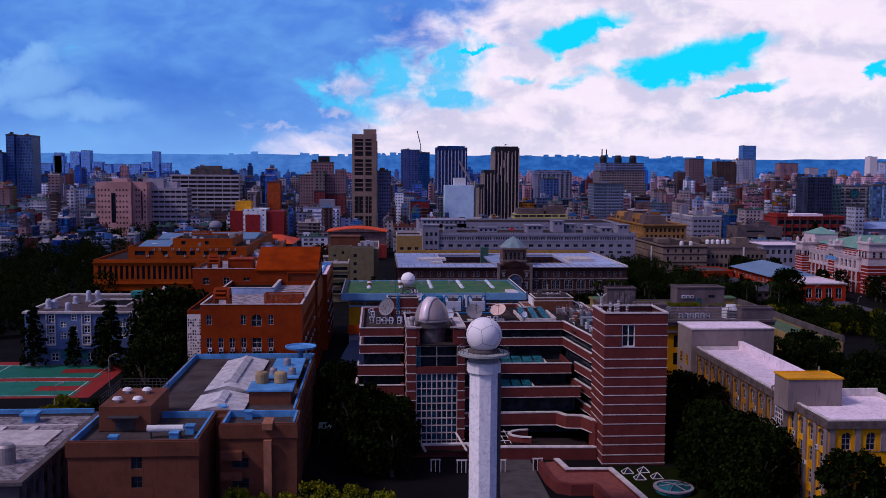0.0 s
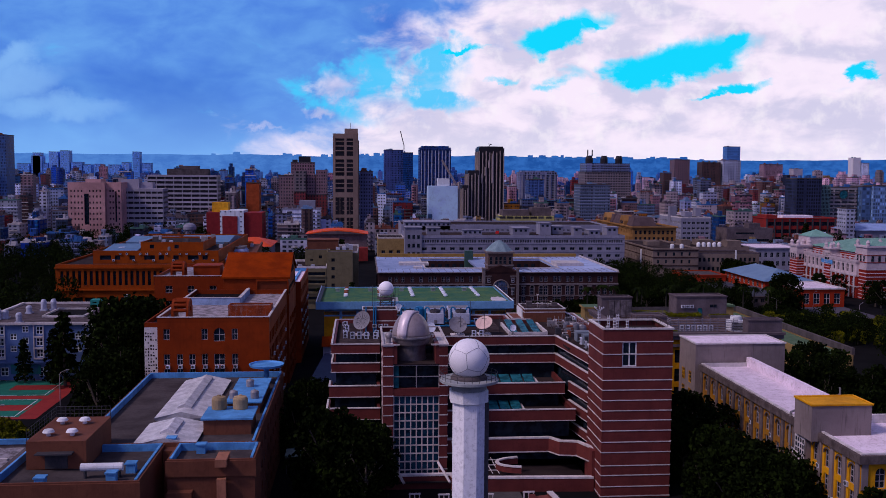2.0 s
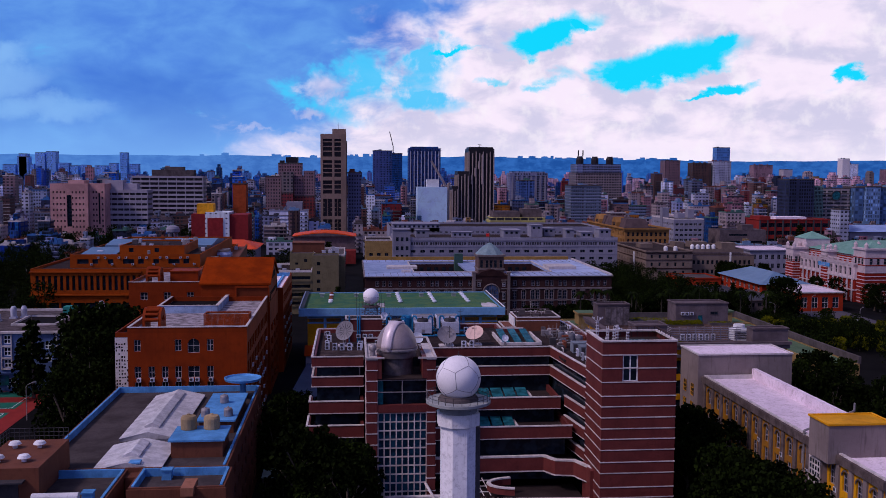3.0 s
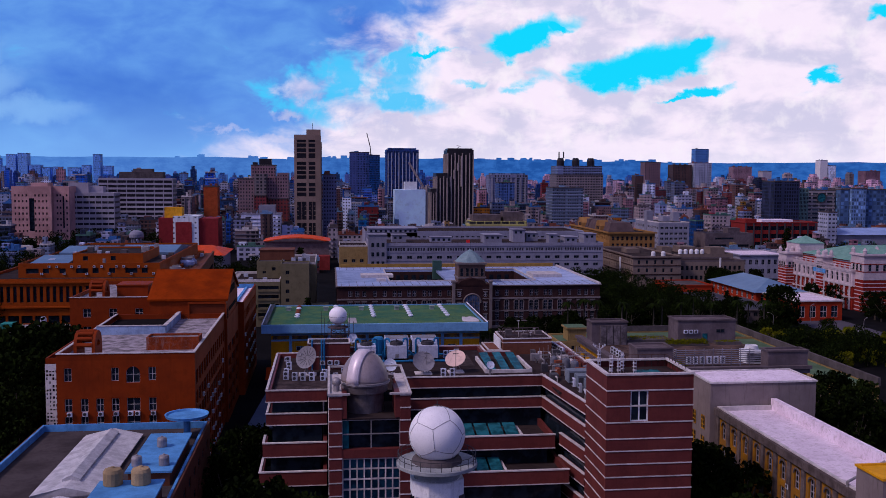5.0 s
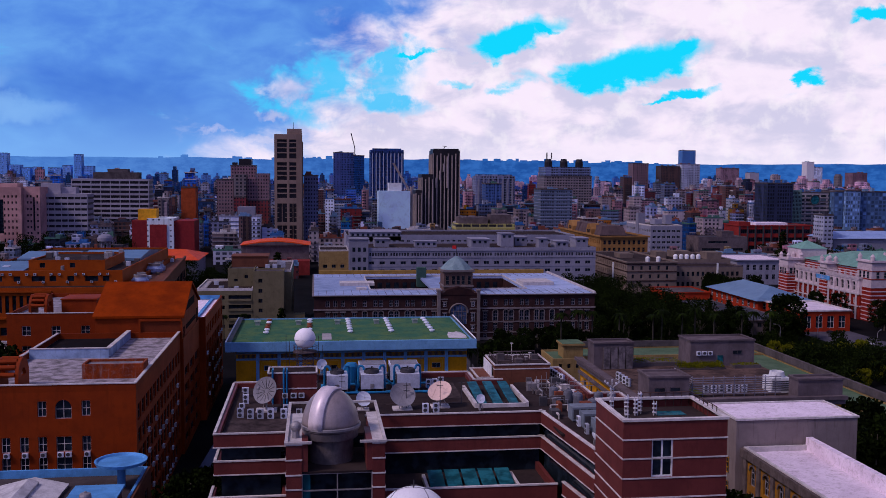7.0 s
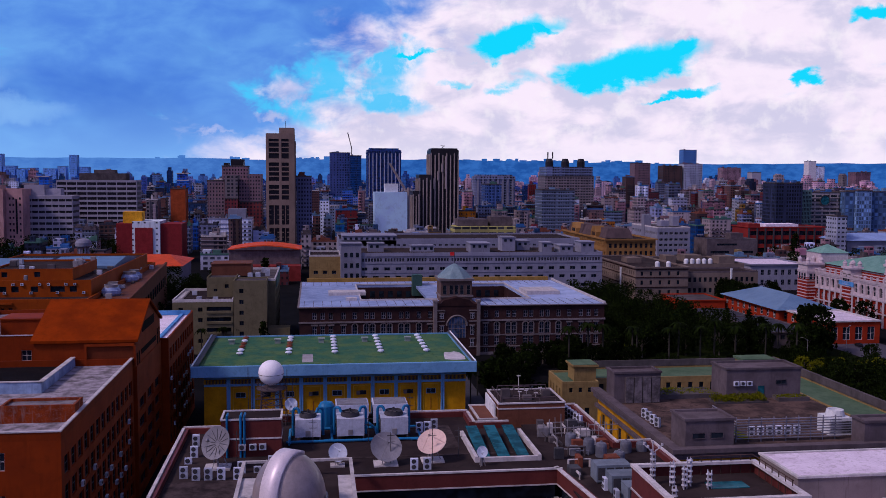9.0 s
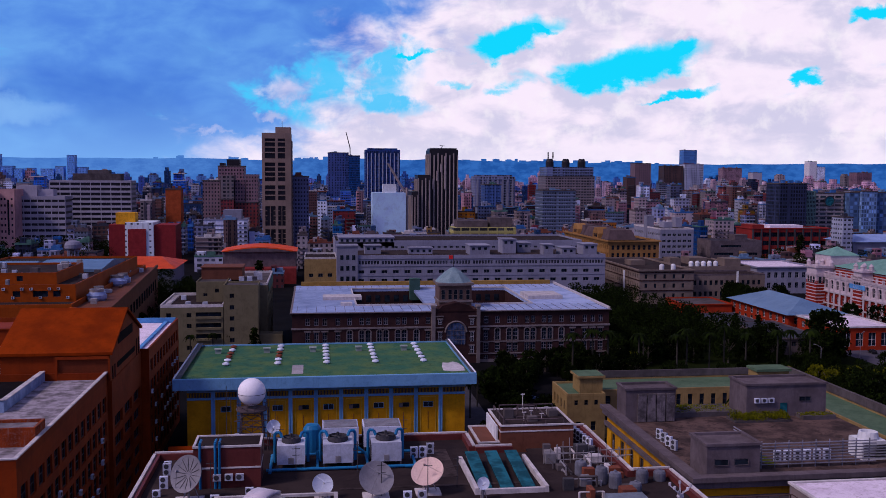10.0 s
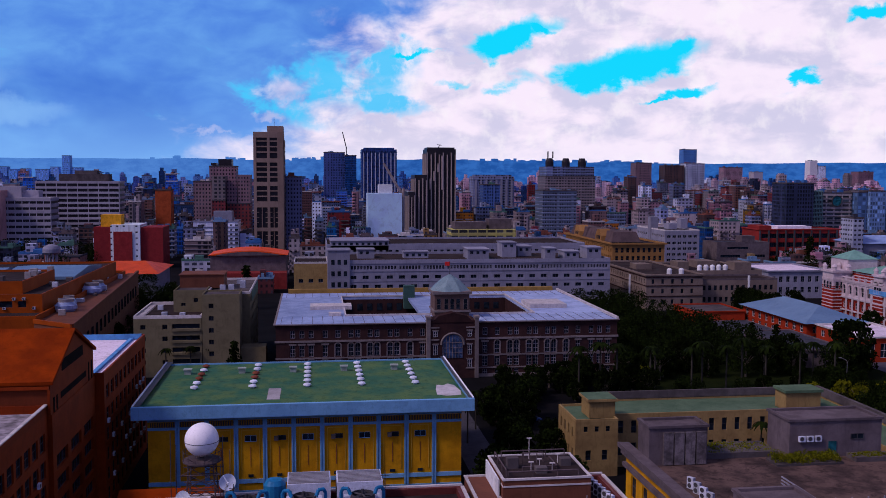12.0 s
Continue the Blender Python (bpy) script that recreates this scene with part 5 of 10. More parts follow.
# broad orange teaching block behind
def teaching_block():
    r = thing("teaching_block", "broad bright orange teaching block with rooftop plant", "building", (-90, 490, 0))
    st = {"all": dict(cols=1, rows=1, bars=DARKSTEEL)}
    slots = [(2.0 + 2.45 * k, 3.3 + 2.45 * k, 12.2, 18.4) for k in range(18)] + [(2.0 + 5 * k, 6.2 + 5 * k, 4.0, 7.0) for k in range(9)]
    block(r, -129, -60, 440, 575, 0, 21.2, ORANGE_B, ROOF_BROWN, {"S": slots}, 0.9, 0.5, ORANGE_B, 0.8, st)
    part("ledge", boxes([(-129.3, -84, 439.3, 439.99, 19.6, 20.2), (-129.3, -84, 439.3, 439.99, 10.0, 10.6)]), ORANGE_B, r)
    wins = [(3 + 6.4 * k, 5.4 + 6.4 * k + (2.4 if k % 3 == 0 else 0), 22.0, 24.0) for k in range(8)]
    block(r, -117, -62, 454, 566, 20.3, 26.0, ORANGE_B, ROOF_BROWN, {"S": wins}, 0.7, 0.4, ORANGE_B, 0.5, st, name="upper_wall")
    block(r, -98, -70, 462, 500, 25.3, 29.2, ORANGE_B, ROOF_BROWN, {"S": [(4, 6, 26.4, 28.2), (15, 17, 26.4, 28.2)]}, 0.6, 0.4, ORANGE_B, 0.4, st, name="attic_wall")
    # wedge of brown tile along the street
    bm = bmesh.new()
    prism(bm, [(-59.9, 437.0), (-46.5, 426.0), (-55.5, 580.0), (-59.9, 580.0)], 0, 19.6)
    part("side_wall", bm, BROWNWALL, r)
    for (xa, ya), (xb, yb) in (((-59.9, 437.0), (-46.5, 426.0)), ((-46.5, 426.0), (-55.5, 580.0))):
        bm = bmesh.new()
        d = Vector((xb - xa, yb - ya)).normalized()
        n = Vector((d.y, -d.x)) * 0.3
        prism(bm, [(xa + n.x, ya + n.y), (xb + n.x, yb + n.y), (xb - n.x * 2, yb - n.y * 2), (xa - n.x * 2, ya - n.y * 2)], 19.6, 20.8)
        part("side_parapet", bm, BROWNWALL if yb > 500 else ORANGE_B, r)
    for k in range(16):
        y = 440 + k * 8.5
        x = -46.5 - (y - 426) * 9 / 154 + 0.02
        bm = bmesh.new()
        prism(bm, [(x, y), (x + 0.25, y), (x + 0.25 - 0.18, y + 3.0), (x - 0.18, y + 3.0)], 11.0, 15.0)
        part("side_window", bm, DARKGLASS, r)
    # low pitched sheet roofs
    for x0, x1, y0, y1, z in ((-115, -92, 505, 540, 26.2), (-90, -64, 503, 548, 26.4), (-114, -99, 458, 500, 25.6)):
        bm = bmesh.new()
        m = (y0 + y1) / 2
        v = [bm.verts.new(p) for p in ((x0, y0, z), (x1, y0, z), (x1, m, z + 1.8), (x0, m, z + 1.8), (x0, y1, z), (x1, y1, z), (x0, y0, 25.32), (x1, y0, 25.32), (x1, y1, 25.32), (x0, y1, 25.32))]
        for f in ((0, 1, 2, 3), (3, 2, 5, 4), (0, 6, 7, 1), (1, 7, 8, 5, 2), (5, 8, 9, 4), (4, 9, 6, 0, 3)):
            bm.faces.new([v[i] for i in f])
        part("sheet_roof", bm, BLUEMETAL, r, "blue grey sheet roof")
    return r


teaching_block()
for x, y, rad in ((-57.0, 462, 3.4), (-58.0, 470, 2.4), (-59.0, 507, 3.6), (-58.6, 515, 2.8)):
    r = thing("cooling_drum", "round silver cooling drum on the teaching block", "cooling tower", (x, y, 19.6 if x > -59.9 else 20.3), "cooling drums")
    z = 19.6
    bm = bmesh.new()
    lathe(bm, x, y, [(rad * 0.8, z), (rad, z + 0.8), (rad, z + 2.0), (rad * 0.92, z + 2.1), (rad * 0.75, z + 3.0)], 20)
    part("drum", bm, ROOF_ZINC, r)
    bm = bmesh.new()
    lathe(bm, x, y, [(rad * 0.7, z + 3.0), (rad * 0.72, z + 4.0), (rad * 0.62, z + 4.0), (rad * 0.6, z + 3.2)], 20)
    part("fan_ring", bm, STEEL, r)
r = thing("orange_hall", "pale hall with a bright orange sheet hip roof", "building", (-77, 665, 0))
part("wall", boxes([(-97, -58, 642, 690, 0, 13.0)]), OFFWHITE, r)
bm = bmesh.new()
vv = [bm.verts.new(p) for p in ((-99, 640, 13.0), (-56, 640, 13.0), (-56, 692, 13.0), (-99, 692, 13.0), (-88, 666, 17.5), (-67, 666, 17.5))]
for f in ((0, 1, 5, 4), (1, 2, 5), (2, 3, 4, 5), (3, 0, 4), (3, 2, 1, 0)):
    bm.faces.new([vv[i] for i in f])
part("hip_roof", bm, ORANGEROOF, r)
r = thing("water_tower", "white water tower with a ribbed round tank", "water tower", (-107.5, 640, 0))
for k in range(6):
    bm = bmesh.new()
    a = math.pi / 3 * k
    rod(bm, (-107.5 + 3.0 * math.cos(a), 640 + 3.0 * math.sin(a), 0), (-107.5 + 2.6 * math.cos(a), 640 + 2.6 * math.sin(a), 24), 0.4, 6)
    part("leg", bm, OFFWHITE, r)
bm = bmesh.new()
lathe(bm, -107.5, 640, [(3.4, 23.6), (4.2, 24.2), (4.2, 26.0), (3.4, 27.4), (1.6, 28.2), (0.3, 28.4)], 20)
part("tank", bm, OFFWHITE, r)


# ---------------------------------------------------------------- khaki college block
r = thing("college_block", "khaki tiled college block with flat roofs", "building", (-12, 470, 0))
st = {"all": dict(cols=2, rows=1, bars=DARKSTEEL)}
sill = (15.0, 11.3, 7.6, 3.9)
block(r, -34.2, -13.6, 450, 483, 0, 19.3, TAN, ROOF_BROWN, {"S": [(x, x + 1.6, z, z + 1.5) for z in sill for x in (2.0, 8.6)] + [(11.6, 20.0, z + 0.2, z + 1.7) for z in sill]}, 0.9, 0.4, WHITE_TRIM, 0.9, st)
block(r, -13.4, -1.9, 450, 462, 0, 25.7, TAN, CONCRETE, {"S": [(2.0, 3.5, z, z + 1.5) for z in (21.4, 17.5, 13.7, 10.0, 6.3)]}, 0.4, 0.3, TAN, 0.4, st)
block(r, -24, -13.62, 464, 483.2, 0, 25.4, TAN, CONCRETE, {"S": [(6.4, 7.8, 21.6, 23.0), (2.4, 3.8, 20.4, 21.4)]}, 0.4, 0.3, TAN, 0.4, st)
block(r, -13.4, 0.6, 462.1, 505, 0, 25.0, TAN, CONCRETE, {"E": rows_of(42.9, 6, (3, 6.7, 10.4, 14.1, 17.8, 21.2), 5.0, 1.8)}, 0.7, 0.4, WHITE_TRIM, 0.6, st)
part("roof_room", boxes([(-23.5, -9.0, 476, 488, 24.8, 29.2), (-23.8, -8.7, 475.7, 488.3, 29.2, 29.5)]), BROWNWALL, r)
part("balcony_rail", boxes([(-22.8, -14.0, 449.6, 449.99, z - 0.6, z + 0.15) for z in sill]), TAN, r)
part("roof_kerb", boxes([(-33.4, -31.8, 451 + 3.2 * k, 452.6 + 3.2 * k, 18.4, 19.0) for k in range(9)]), WHITE_TRIM, r)
part("porch", boxes([(-1.8, 6, 452, 459, 0, 8.5)]), TAN, r)
part("green_screen", boxes([(0.62, 0.8, 470, 504, 21.0, 24.2)]), surf("green_netting", (0.078, 0.156, 0.117)), r)
for x, y, h in ((-6, 470, 2.4), (-9, 472, 2.0), (-3, 480, 2.6), (-20, 455, 1.2), (-26, 458, 1.0), (-29, 470, 1.6), (-5, 492, 2.0)):
    z = 24.3 if x > -13 else 18.4
    bm = boxes([(x - 0.9, x + 0.9, y - 0.7, y + 0.7, z, z + h)])
    bmesh.ops.bevel(bm, geom=bm.edges, offset=0.08, segments=1, affect="EDGES")
    single("plant_box", bm, ACGREY, "pale metal plant box on the college roof", "plant box", (x, y, z), "plant boxes")


# ---------------------------------------------------------------- dark brick ministry with court and lantern tower
def ministry():
    r = thing("ministry_building", "dark brown brick hall round a court with pale sheet roofs", "building", (64, 478, 0))
    x0, x1, y0, y1, h = 9.6, 117.5, 439.5, 516.5, 17.6
    ops, big, slim = [], [], []
    mid = 64.6 - x0
    for d, kind in ((9.9, 0), (13.8, 1), (17.9, 1), (20.0, 1), (24.1, 1), (26.2, 1), (30.0, 1), (32.1, 1), (36.1, 1), (40.0, 0), (44.3, 2), (47.1, 2), (49.9, 2)):
        for sgn in (-1, 1):
            c = mid + sgn * d
            ops.append((c - 0.75, c + 0.75, 13.2, 15.6))
            ops.append((c - 0.7, c + 0.7, 0.6, 2.4))
            if kind == 1:
                big.append((c - 0.85, c + 0.85, 7.4, 11.5, True))
            else:
                slim.append((c - 0.75, c + 0.75, 7.4, 11.0))
            slim.append((c - 0.85, c + 0.85, 3.4, 6.5))
    ops, big, slim = [sorted(q) for q in (ops, big, slim)]
    bm = bmesh.new()
    for s in "SENW":
        o, u, wd, _ = side_of(x0, x1, y0, y1, s)
        side_ops = ops + big + slim if s == "S" else (rows_of(wd, 20, (3.4, 8.0, 13.3), 1.6, 2.4) if s in "EW" else [])
        facade(bm, o, u, wd, 0, h - 0.29, side_ops, 0.35)
    bmesh.ops.remove_doubles(bm, verts=bm.verts, dist=0.0005)
    part("wall", bm, BRICK_DK, r)
    set_windows(r, x0, x1, y0, y1, "S", ops, 0.35, cols=2, rows=2, bars=surf("grey_white_frame", (0.2652, 0.2496, 0.2886)), bar=0.14)
    set_windows(r, x0, x1, y0, y1, "S", big + slim, 0.35, cols=2, rows=3, bars=surf("pale_frame", (0.2808, 0.2652, 0.3042)), bar=0.12)
    for a, b, za, zb in slim:
        if za > 7:
            part("stone_lintel", boxes([(x0 + a - 0.4, x0 + b + 0.4, y0 - 0.15, y0 - 0.004, zb, zb + 0.55)]), STONE, r)
        else:
            part("stone_apron", boxes([(x0 + a - 0.1, x0 + b + 0.1, y0 - 0.1, y0 - 0.004, 6.52, 6.72)]), STONE, r)
    for a, b, za, zb, *_ in big:
        part("stone_jamb", boxes([(x0 + a - 0.28, x0 + a - 0.004, y0 - 0.12, y0 - 0.004, 7.25, zb - 0.85), (x0 + b + 0.004, x0 + b + 0.28, y0 - 0.12, y0 - 0.004, 7.25, zb - 0.85)]), STONE, r)
    # arches of stone over the tall windows, and ledges
    bm = bent_strip(0.86, 1.2, 0.18)
    arch = mesh_of("stone_arch", bm, STONE)
    for a, b, za, zb, *_ in big:
        if za > 7:
            piece("stone_arch", arch, r, (x0 + (a + b) / 2, y0, zb - 0.85))
    for z0, z1, d in ((2.7, 3.1, 0.25), (11.9, 12.5, 0.3), (6.75, 7.2, 0.12)):
        part("stone_ledge", boxes([(x0 - d, x0 + 46.9, y0 - d, y0 - 0.01, z0, z1), (x0 + 61.9, x1 + d, y0 - d, y0 - 0.01, z0, z1), (x1 + 0.01, x1 + d, y0, y1, z0, z1)]), STONE, r)
    part("plinth", boxes([(x0 - 0.2, x1 + 0.2, y0 - 0.3, y0 - 0.02, 0, 1.0)]), STONE, r)
    part("cornice", boxes([(x0 - 0.7, x1 + 0.7, y0 - 0.7, y0 + 0.1, h - 0.28, h), (x1, x1 + 0.7, y0 + 0.1, y1, h - 0.28, h), (x0 - 0.7, x0, y0 + 0.1, y1, h - 0.28, h)]), STONE, r)
    part("frieze", boxes([(x0 - 0.3, x1 + 0.3, y0 - 0.3, y0 - 0.004, h - 0.9, h - 0.29)]), BRICK_DK, r)
    # roofs round the court
    for a, b, c, d in ((x0, x1, y0, y0 + 15), (x0, x0 + 22, y0 + 15.1, y1 - 14), (x1 - 24, x1, y0 + 15.1, y1 - 14), (x0, x1, y1 - 13.9, y1), (56, 72, y0 + 15.1, y1 - 14)):
        part("roof", boxes([(a, b, c, d, h - 0.9, h + 0.05)]), ROOF_ZINC, r)
    for k in range(34):
        a = x0 + 1.5 + k * 3.2
        if not 57 < a < 72:
            part("roof_seam", boxes([(a, a + 0.12, y0 + 0.3, y0 + 14.8, h + 0.052, h + 0.13)]), LILAC, r)
        part("roof_seam", boxes([(a, a + 0.12, y1 - 13.7, y1 - 1.6, h + 0.052, h + 0.13)]), LILAC, r)
    part("court_edge", tube(x0 + 21.6, x1 - 23.6, y0 + 14.6, y1 - 13.6, h + 0.052, h + 0.6, 0.4), WHITE_TRIM, r)
    part("court_wall", boxes([(x0 + 21.5, x0 + 21.9, y0 + 15, y1 - 14, 0, h - 1), (x1 - 23.9, x1 - 23.5, y0 + 15, y1 - 14, 0, h - 1), (x0 + 22, x1 - 24, y1 - 14.4, y1 - 14, 0, h - 1)]), BRICK_DK, r)
    for i in range(16):
        part("court_window", boxes([(x0 + 24 + i * 3.7, x0 + 26 + i * 3.7, y1 - 14.5, y1 - 14.41, 12.6, 15.2)]), DARKGLASS, r)
    part("roof_edge", boxes([(x1 - 0.3, x1 + 0.4, y0, y1, h + 0.05, h + 0.8)]), WHITE_TRIM, r)
    part("green_shaft", boxes([(54.5, 58.5, 498, 502, h - 4, h + 4.5)]), surf("dull_green_metal", (0.0468, 0.1014, 0.0858)), r)
    part("ochre_edge", boxes([(x0 + 2, x1 - 2, y1 - 1.5, y1 + 0.5, h + 0.06, h + 1.6)]), surf("ochre_edge", (0.3276, 0.1872, 0.0468)), r)
    for a, b, c, d, z in ((20, 34, 470, 478, 18.8), (95, 108, 466, 480, 19.0), (26, 30, 455, 458, 18.6)):
        part("roof_box", boxes([(a, b, c, d, h, z)]), WHITE_TRIM, r)
    # centre bay with the great window, and the lantern tower
    cx = 64.0
    part("centre_bay", boxes([(cx - 7.4, cx + 7.4, y0 - 1.4, y0 + 8, 0, 18.2)]), BRICK_DK, r)
    bm = bmesh.new()
    v = [bm.verts.new(p) for p in ((cx - 6.6, y0 - 1.6, 17.6), (cx + 6.6, y0 - 1.6, 17.6), (cx + 4.5, y0 - 1.6, 19.6), (cx, y0 - 1.6, 20.6), (cx - 4.5, y0 - 1.6, 19.6))]
    u = [bm.verts.new(p.co + Vector((0, 4, 0))) for p in v]
    bm.faces.new(v), bm.faces.new(u[::-1])
    for i in range(5):
        bm.faces.new((v[(i + 1) % 5], v[i], u[i], u[(i + 1) % 5]))
    part("pediment", bm, BRICK_DK, r)
    for x in (cx - 8.2, cx + 7.0):
        part("bay_pier", boxes([(x, x + 1.2, y0 - 1.8, y0 + 0.5, 0, 19.0), (x - 0.2, x + 1.4, y0 - 2.0, y0 + 0.7, 19.0, 19.6)]), STONE, r)
    bm = bmesh.new()
    ring = [(3.2 * math.cos(math.pi * i / 12), 3.2 * math.sin(math.pi * i / 12)) for i in range(13)]
    f = [bm.verts.new((cx + a, y0 - 1.52, 10.6 + b)) for a, b in ring] + [bm.verts.new((cx - 3.2, y0 - 1.52, 6.4)), bm.verts.new((cx + 3.2, y0 - 1.52, 6.4))]
    bm.faces.new(f[::-1])
    bm.normal_update()
    part("great_pane", bm, glass("blue_grey_glass", (0.03, 0.05, 0.10)), r)
    bm = bmesh.new()
    for (a, b), (c, d) in zip(ring, ring[1:]):
        rod(bm, (cx + a * 1.12, y0 - 1.55, 10.6 + b * 1.12), (cx + c * 1.12, y0 - 1.55, 10.6 + d * 1.12), 0.35, 4)
    for i in range(-3, 4):
        rod(bm, (cx + i, y0 - 1.58, 6.4), (cx + i, y0 - 1.58, 10.6 + math.sqrt(max(0, 10.2 - i * i))), 0.07, 4)
    for z in (8.0, 9.6, 11.2):
        rod(bm, (cx - 3.2, y0 - 1.58, z), (cx + 3.2, y0 - 1.58, z), 0.07, 4)
    part("great_window_frame", bm, STONE, r)
    for sx in (-5.4, 5.4):
        for z, ht in ((4.6, 2.6), (9.0, 3.2), (14.0, 1.8)):
            put_window(r, window_mesh(1.3, ht, cols=2, rows=2, bars=surf("bay_frame", (0.39, 0.3744, 0.429)), bar=0.12), (cx + sx, y0 - 1.45, z))
            part("stone_lintel", boxes([(cx + sx - 1.0, cx + sx + 1.0, y0 - 1.6, y0 - 1.404, z + ht / 2, z + ht / 2 + 0.4)]), STONE, r)
    for z in (3.0, 12.0, 15.8):
        for a, b in ((cx - 7.5, cx - 4.2), (cx + 4.2, cx + 7.5)):
            part("stone_ledge", boxes([(a, b, y0 - 1.65, y0 - 1.404, z, z + 0.4)]), STONE, r)
    tx, ty = 65.0, 452.0
    part("lantern_tower", boxes([(tx - 5.6, tx + 5.6, ty - 5.6, ty + 5.6, 14, 25.4)]), surf("brown_stone", (0.156, 0.0936, 0.078), (0.117, 0.0741, 0.0624)), r)
    part("tower_cornice", boxes([(tx - 6.3, tx + 6.3, ty - 6.3, ty + 6.3, 25.4, 26.2), (tx - 6.0, tx + 6.0, ty - 6.0, ty + 6.0, 19.6, 20.2)]), STONE, r)
    for i in (-4.3, -1.9, 0, 1.9, 4.3):
        put_window(r, window_mesh(1.3, 3.4, cols=1, rows=2, bars=STONE), (tx + i, ty - 5.66, 22.2))
    bm = bmesh.new()
    for k in range(8):
        a, b = math.pi / 4 * k + math.pi / 8, math.pi / 4 * (k + 1) + math.pi / 8
        rows = [(6.6, 26.2), (5.2, 27.6), (3.4, 29.3), (1.4, 30.6), (0.2, 31.2)]
        for (ra, za), (rb, zb) in zip(rows, rows[1:]):
            q = [bm.verts.new((tx + rr * math.cos(t), ty + rr * math.sin(t), z)) for rr, t, z in ((ra, a, za), (ra, b, za), (rb, b, zb), (rb, a, zb))]
            bm.faces.new(q)
    part("tower_roof", bm, surf("verdigris_copper", (0.234, 0.3276, 0.3588), (0.1716, 0.2574, 0.2964), 0.6, 0.4), r, "pale verdigris copper roof")
    bm = bmesh.new()
    rod(bm, (tx, ty, 31.0), (tx, ty, 35.4), 0.1)
    part("flagpole", bm, DARKSTEEL, r)
    bm = bmesh.new()
    box(bm, tx - 1.6, tx - 0.1, ty - 0.05, ty + 0.05, 34.0, 35.3)
    part("flag", bm, surf("red_flag", (0.7, 0.03, 0.03)), r, "small red flag")


ministry()


# ---------------------------------------------------------------- long white offices
r = thing("long_office", "long off-white office block with rows of small windows", "building", (95, 610, 0))
st = {"all": dict(cols=2, rows=1, bars=OFFWHITE)}
groups = [(38.0 + k * 11.1 + j * 1.45, 39.0 + k * 11.1 + j * 1.45) for k in range(11) for j in range(7)]
pairs = [(37.8 + k * 5.55, 40.6 + k * 5.55) for k in range(22)]
block(r, 28, 160, 580, 625, 0, 24.5, OFFWHITE, ROOF_BROWN, {"S": [(a - 28, b - 28, 20.2, 21.9) for a, b in groups] + [(a - 28, b - 28, z, z + 1.6) for a, b in pairs for z in (15.8, 11.6, 7.2, 3.0)]}, 1.0, 0.4, OFFWHITE, 0.4, st)
for z0, z1, d in ((19.2, 19.5, 0.2), (22.8, 23.1, 0.25), (14.6, 14.8, 0.15)):
    part("ledge", boxes([(37.6, 160, 580 - d, 579.99, z0, z1)]), OFFWHITE, r)
part("corner_tower", boxes([(27.6, 37.5, 579.2, 590, 0, 29), (27.2, 37.9, 578.8, 590.4, 29, 29.5)]), OFFWHITE, r)
for z in (12.4, 17.4, 22.6):
    for a in (29.2, 32.0, 34.8):
        part("corner_window", boxes([(a, a + 1.5, 579.12, 579.19, z, z + 2.2)]), DARKGLASS, r)
block(r, 12, 27.9, 600, 630, 0, 22.0, CREAM, ROOF_BROWN, {"S": rows_of(15.9, 3, (3, 7.5, 12.2), 2.2, 1.8)}, 0.8, 0.4, WHITE_TRIM, 0.5, st)
for x0, x1, y0, y1, z in ((30, 60, 640, 665, 29), (64, 76, 600, 606, 26.4), (94, 104, 592, 606, 28), (112, 119, 600, 612, 30.5), (121, 128, 606, 618, 28.2), (42, 50, 600, 610, 27.6), (131, 136, 590, 598, 28.5), (140, 147, 588, 600, 27), (151, 158, 588, 600, 28.8)):
    part("roof_room", boxes([(x0, x1, y0, y1, 23.0, z), (x0 - 0.4, x1 + 0.4, y0 - 0.4, y1 + 0.4, z, z + 0.4)]), OFFWHITE, r)
    for k in range(max(1, int((x1 - x0) / 3))):
        part("roof_room_window", boxes([(x0 + 1 + k * 3, x0 + 2.4 + k * 3, y0 - 0.06, y0 - 0.004, z - 2.0, z - 0.7)]), DARKGLASS, r)
block(r, 28, 165, 640, 690, 0, 27.5, OFFWHITE, ROOF_BROWN, {"S": rows_of(137, 40, (23,), 1.8, 1.4)}, 0.8, 0.4, OFFWHITE, 0.4, st, name="rear_wall")


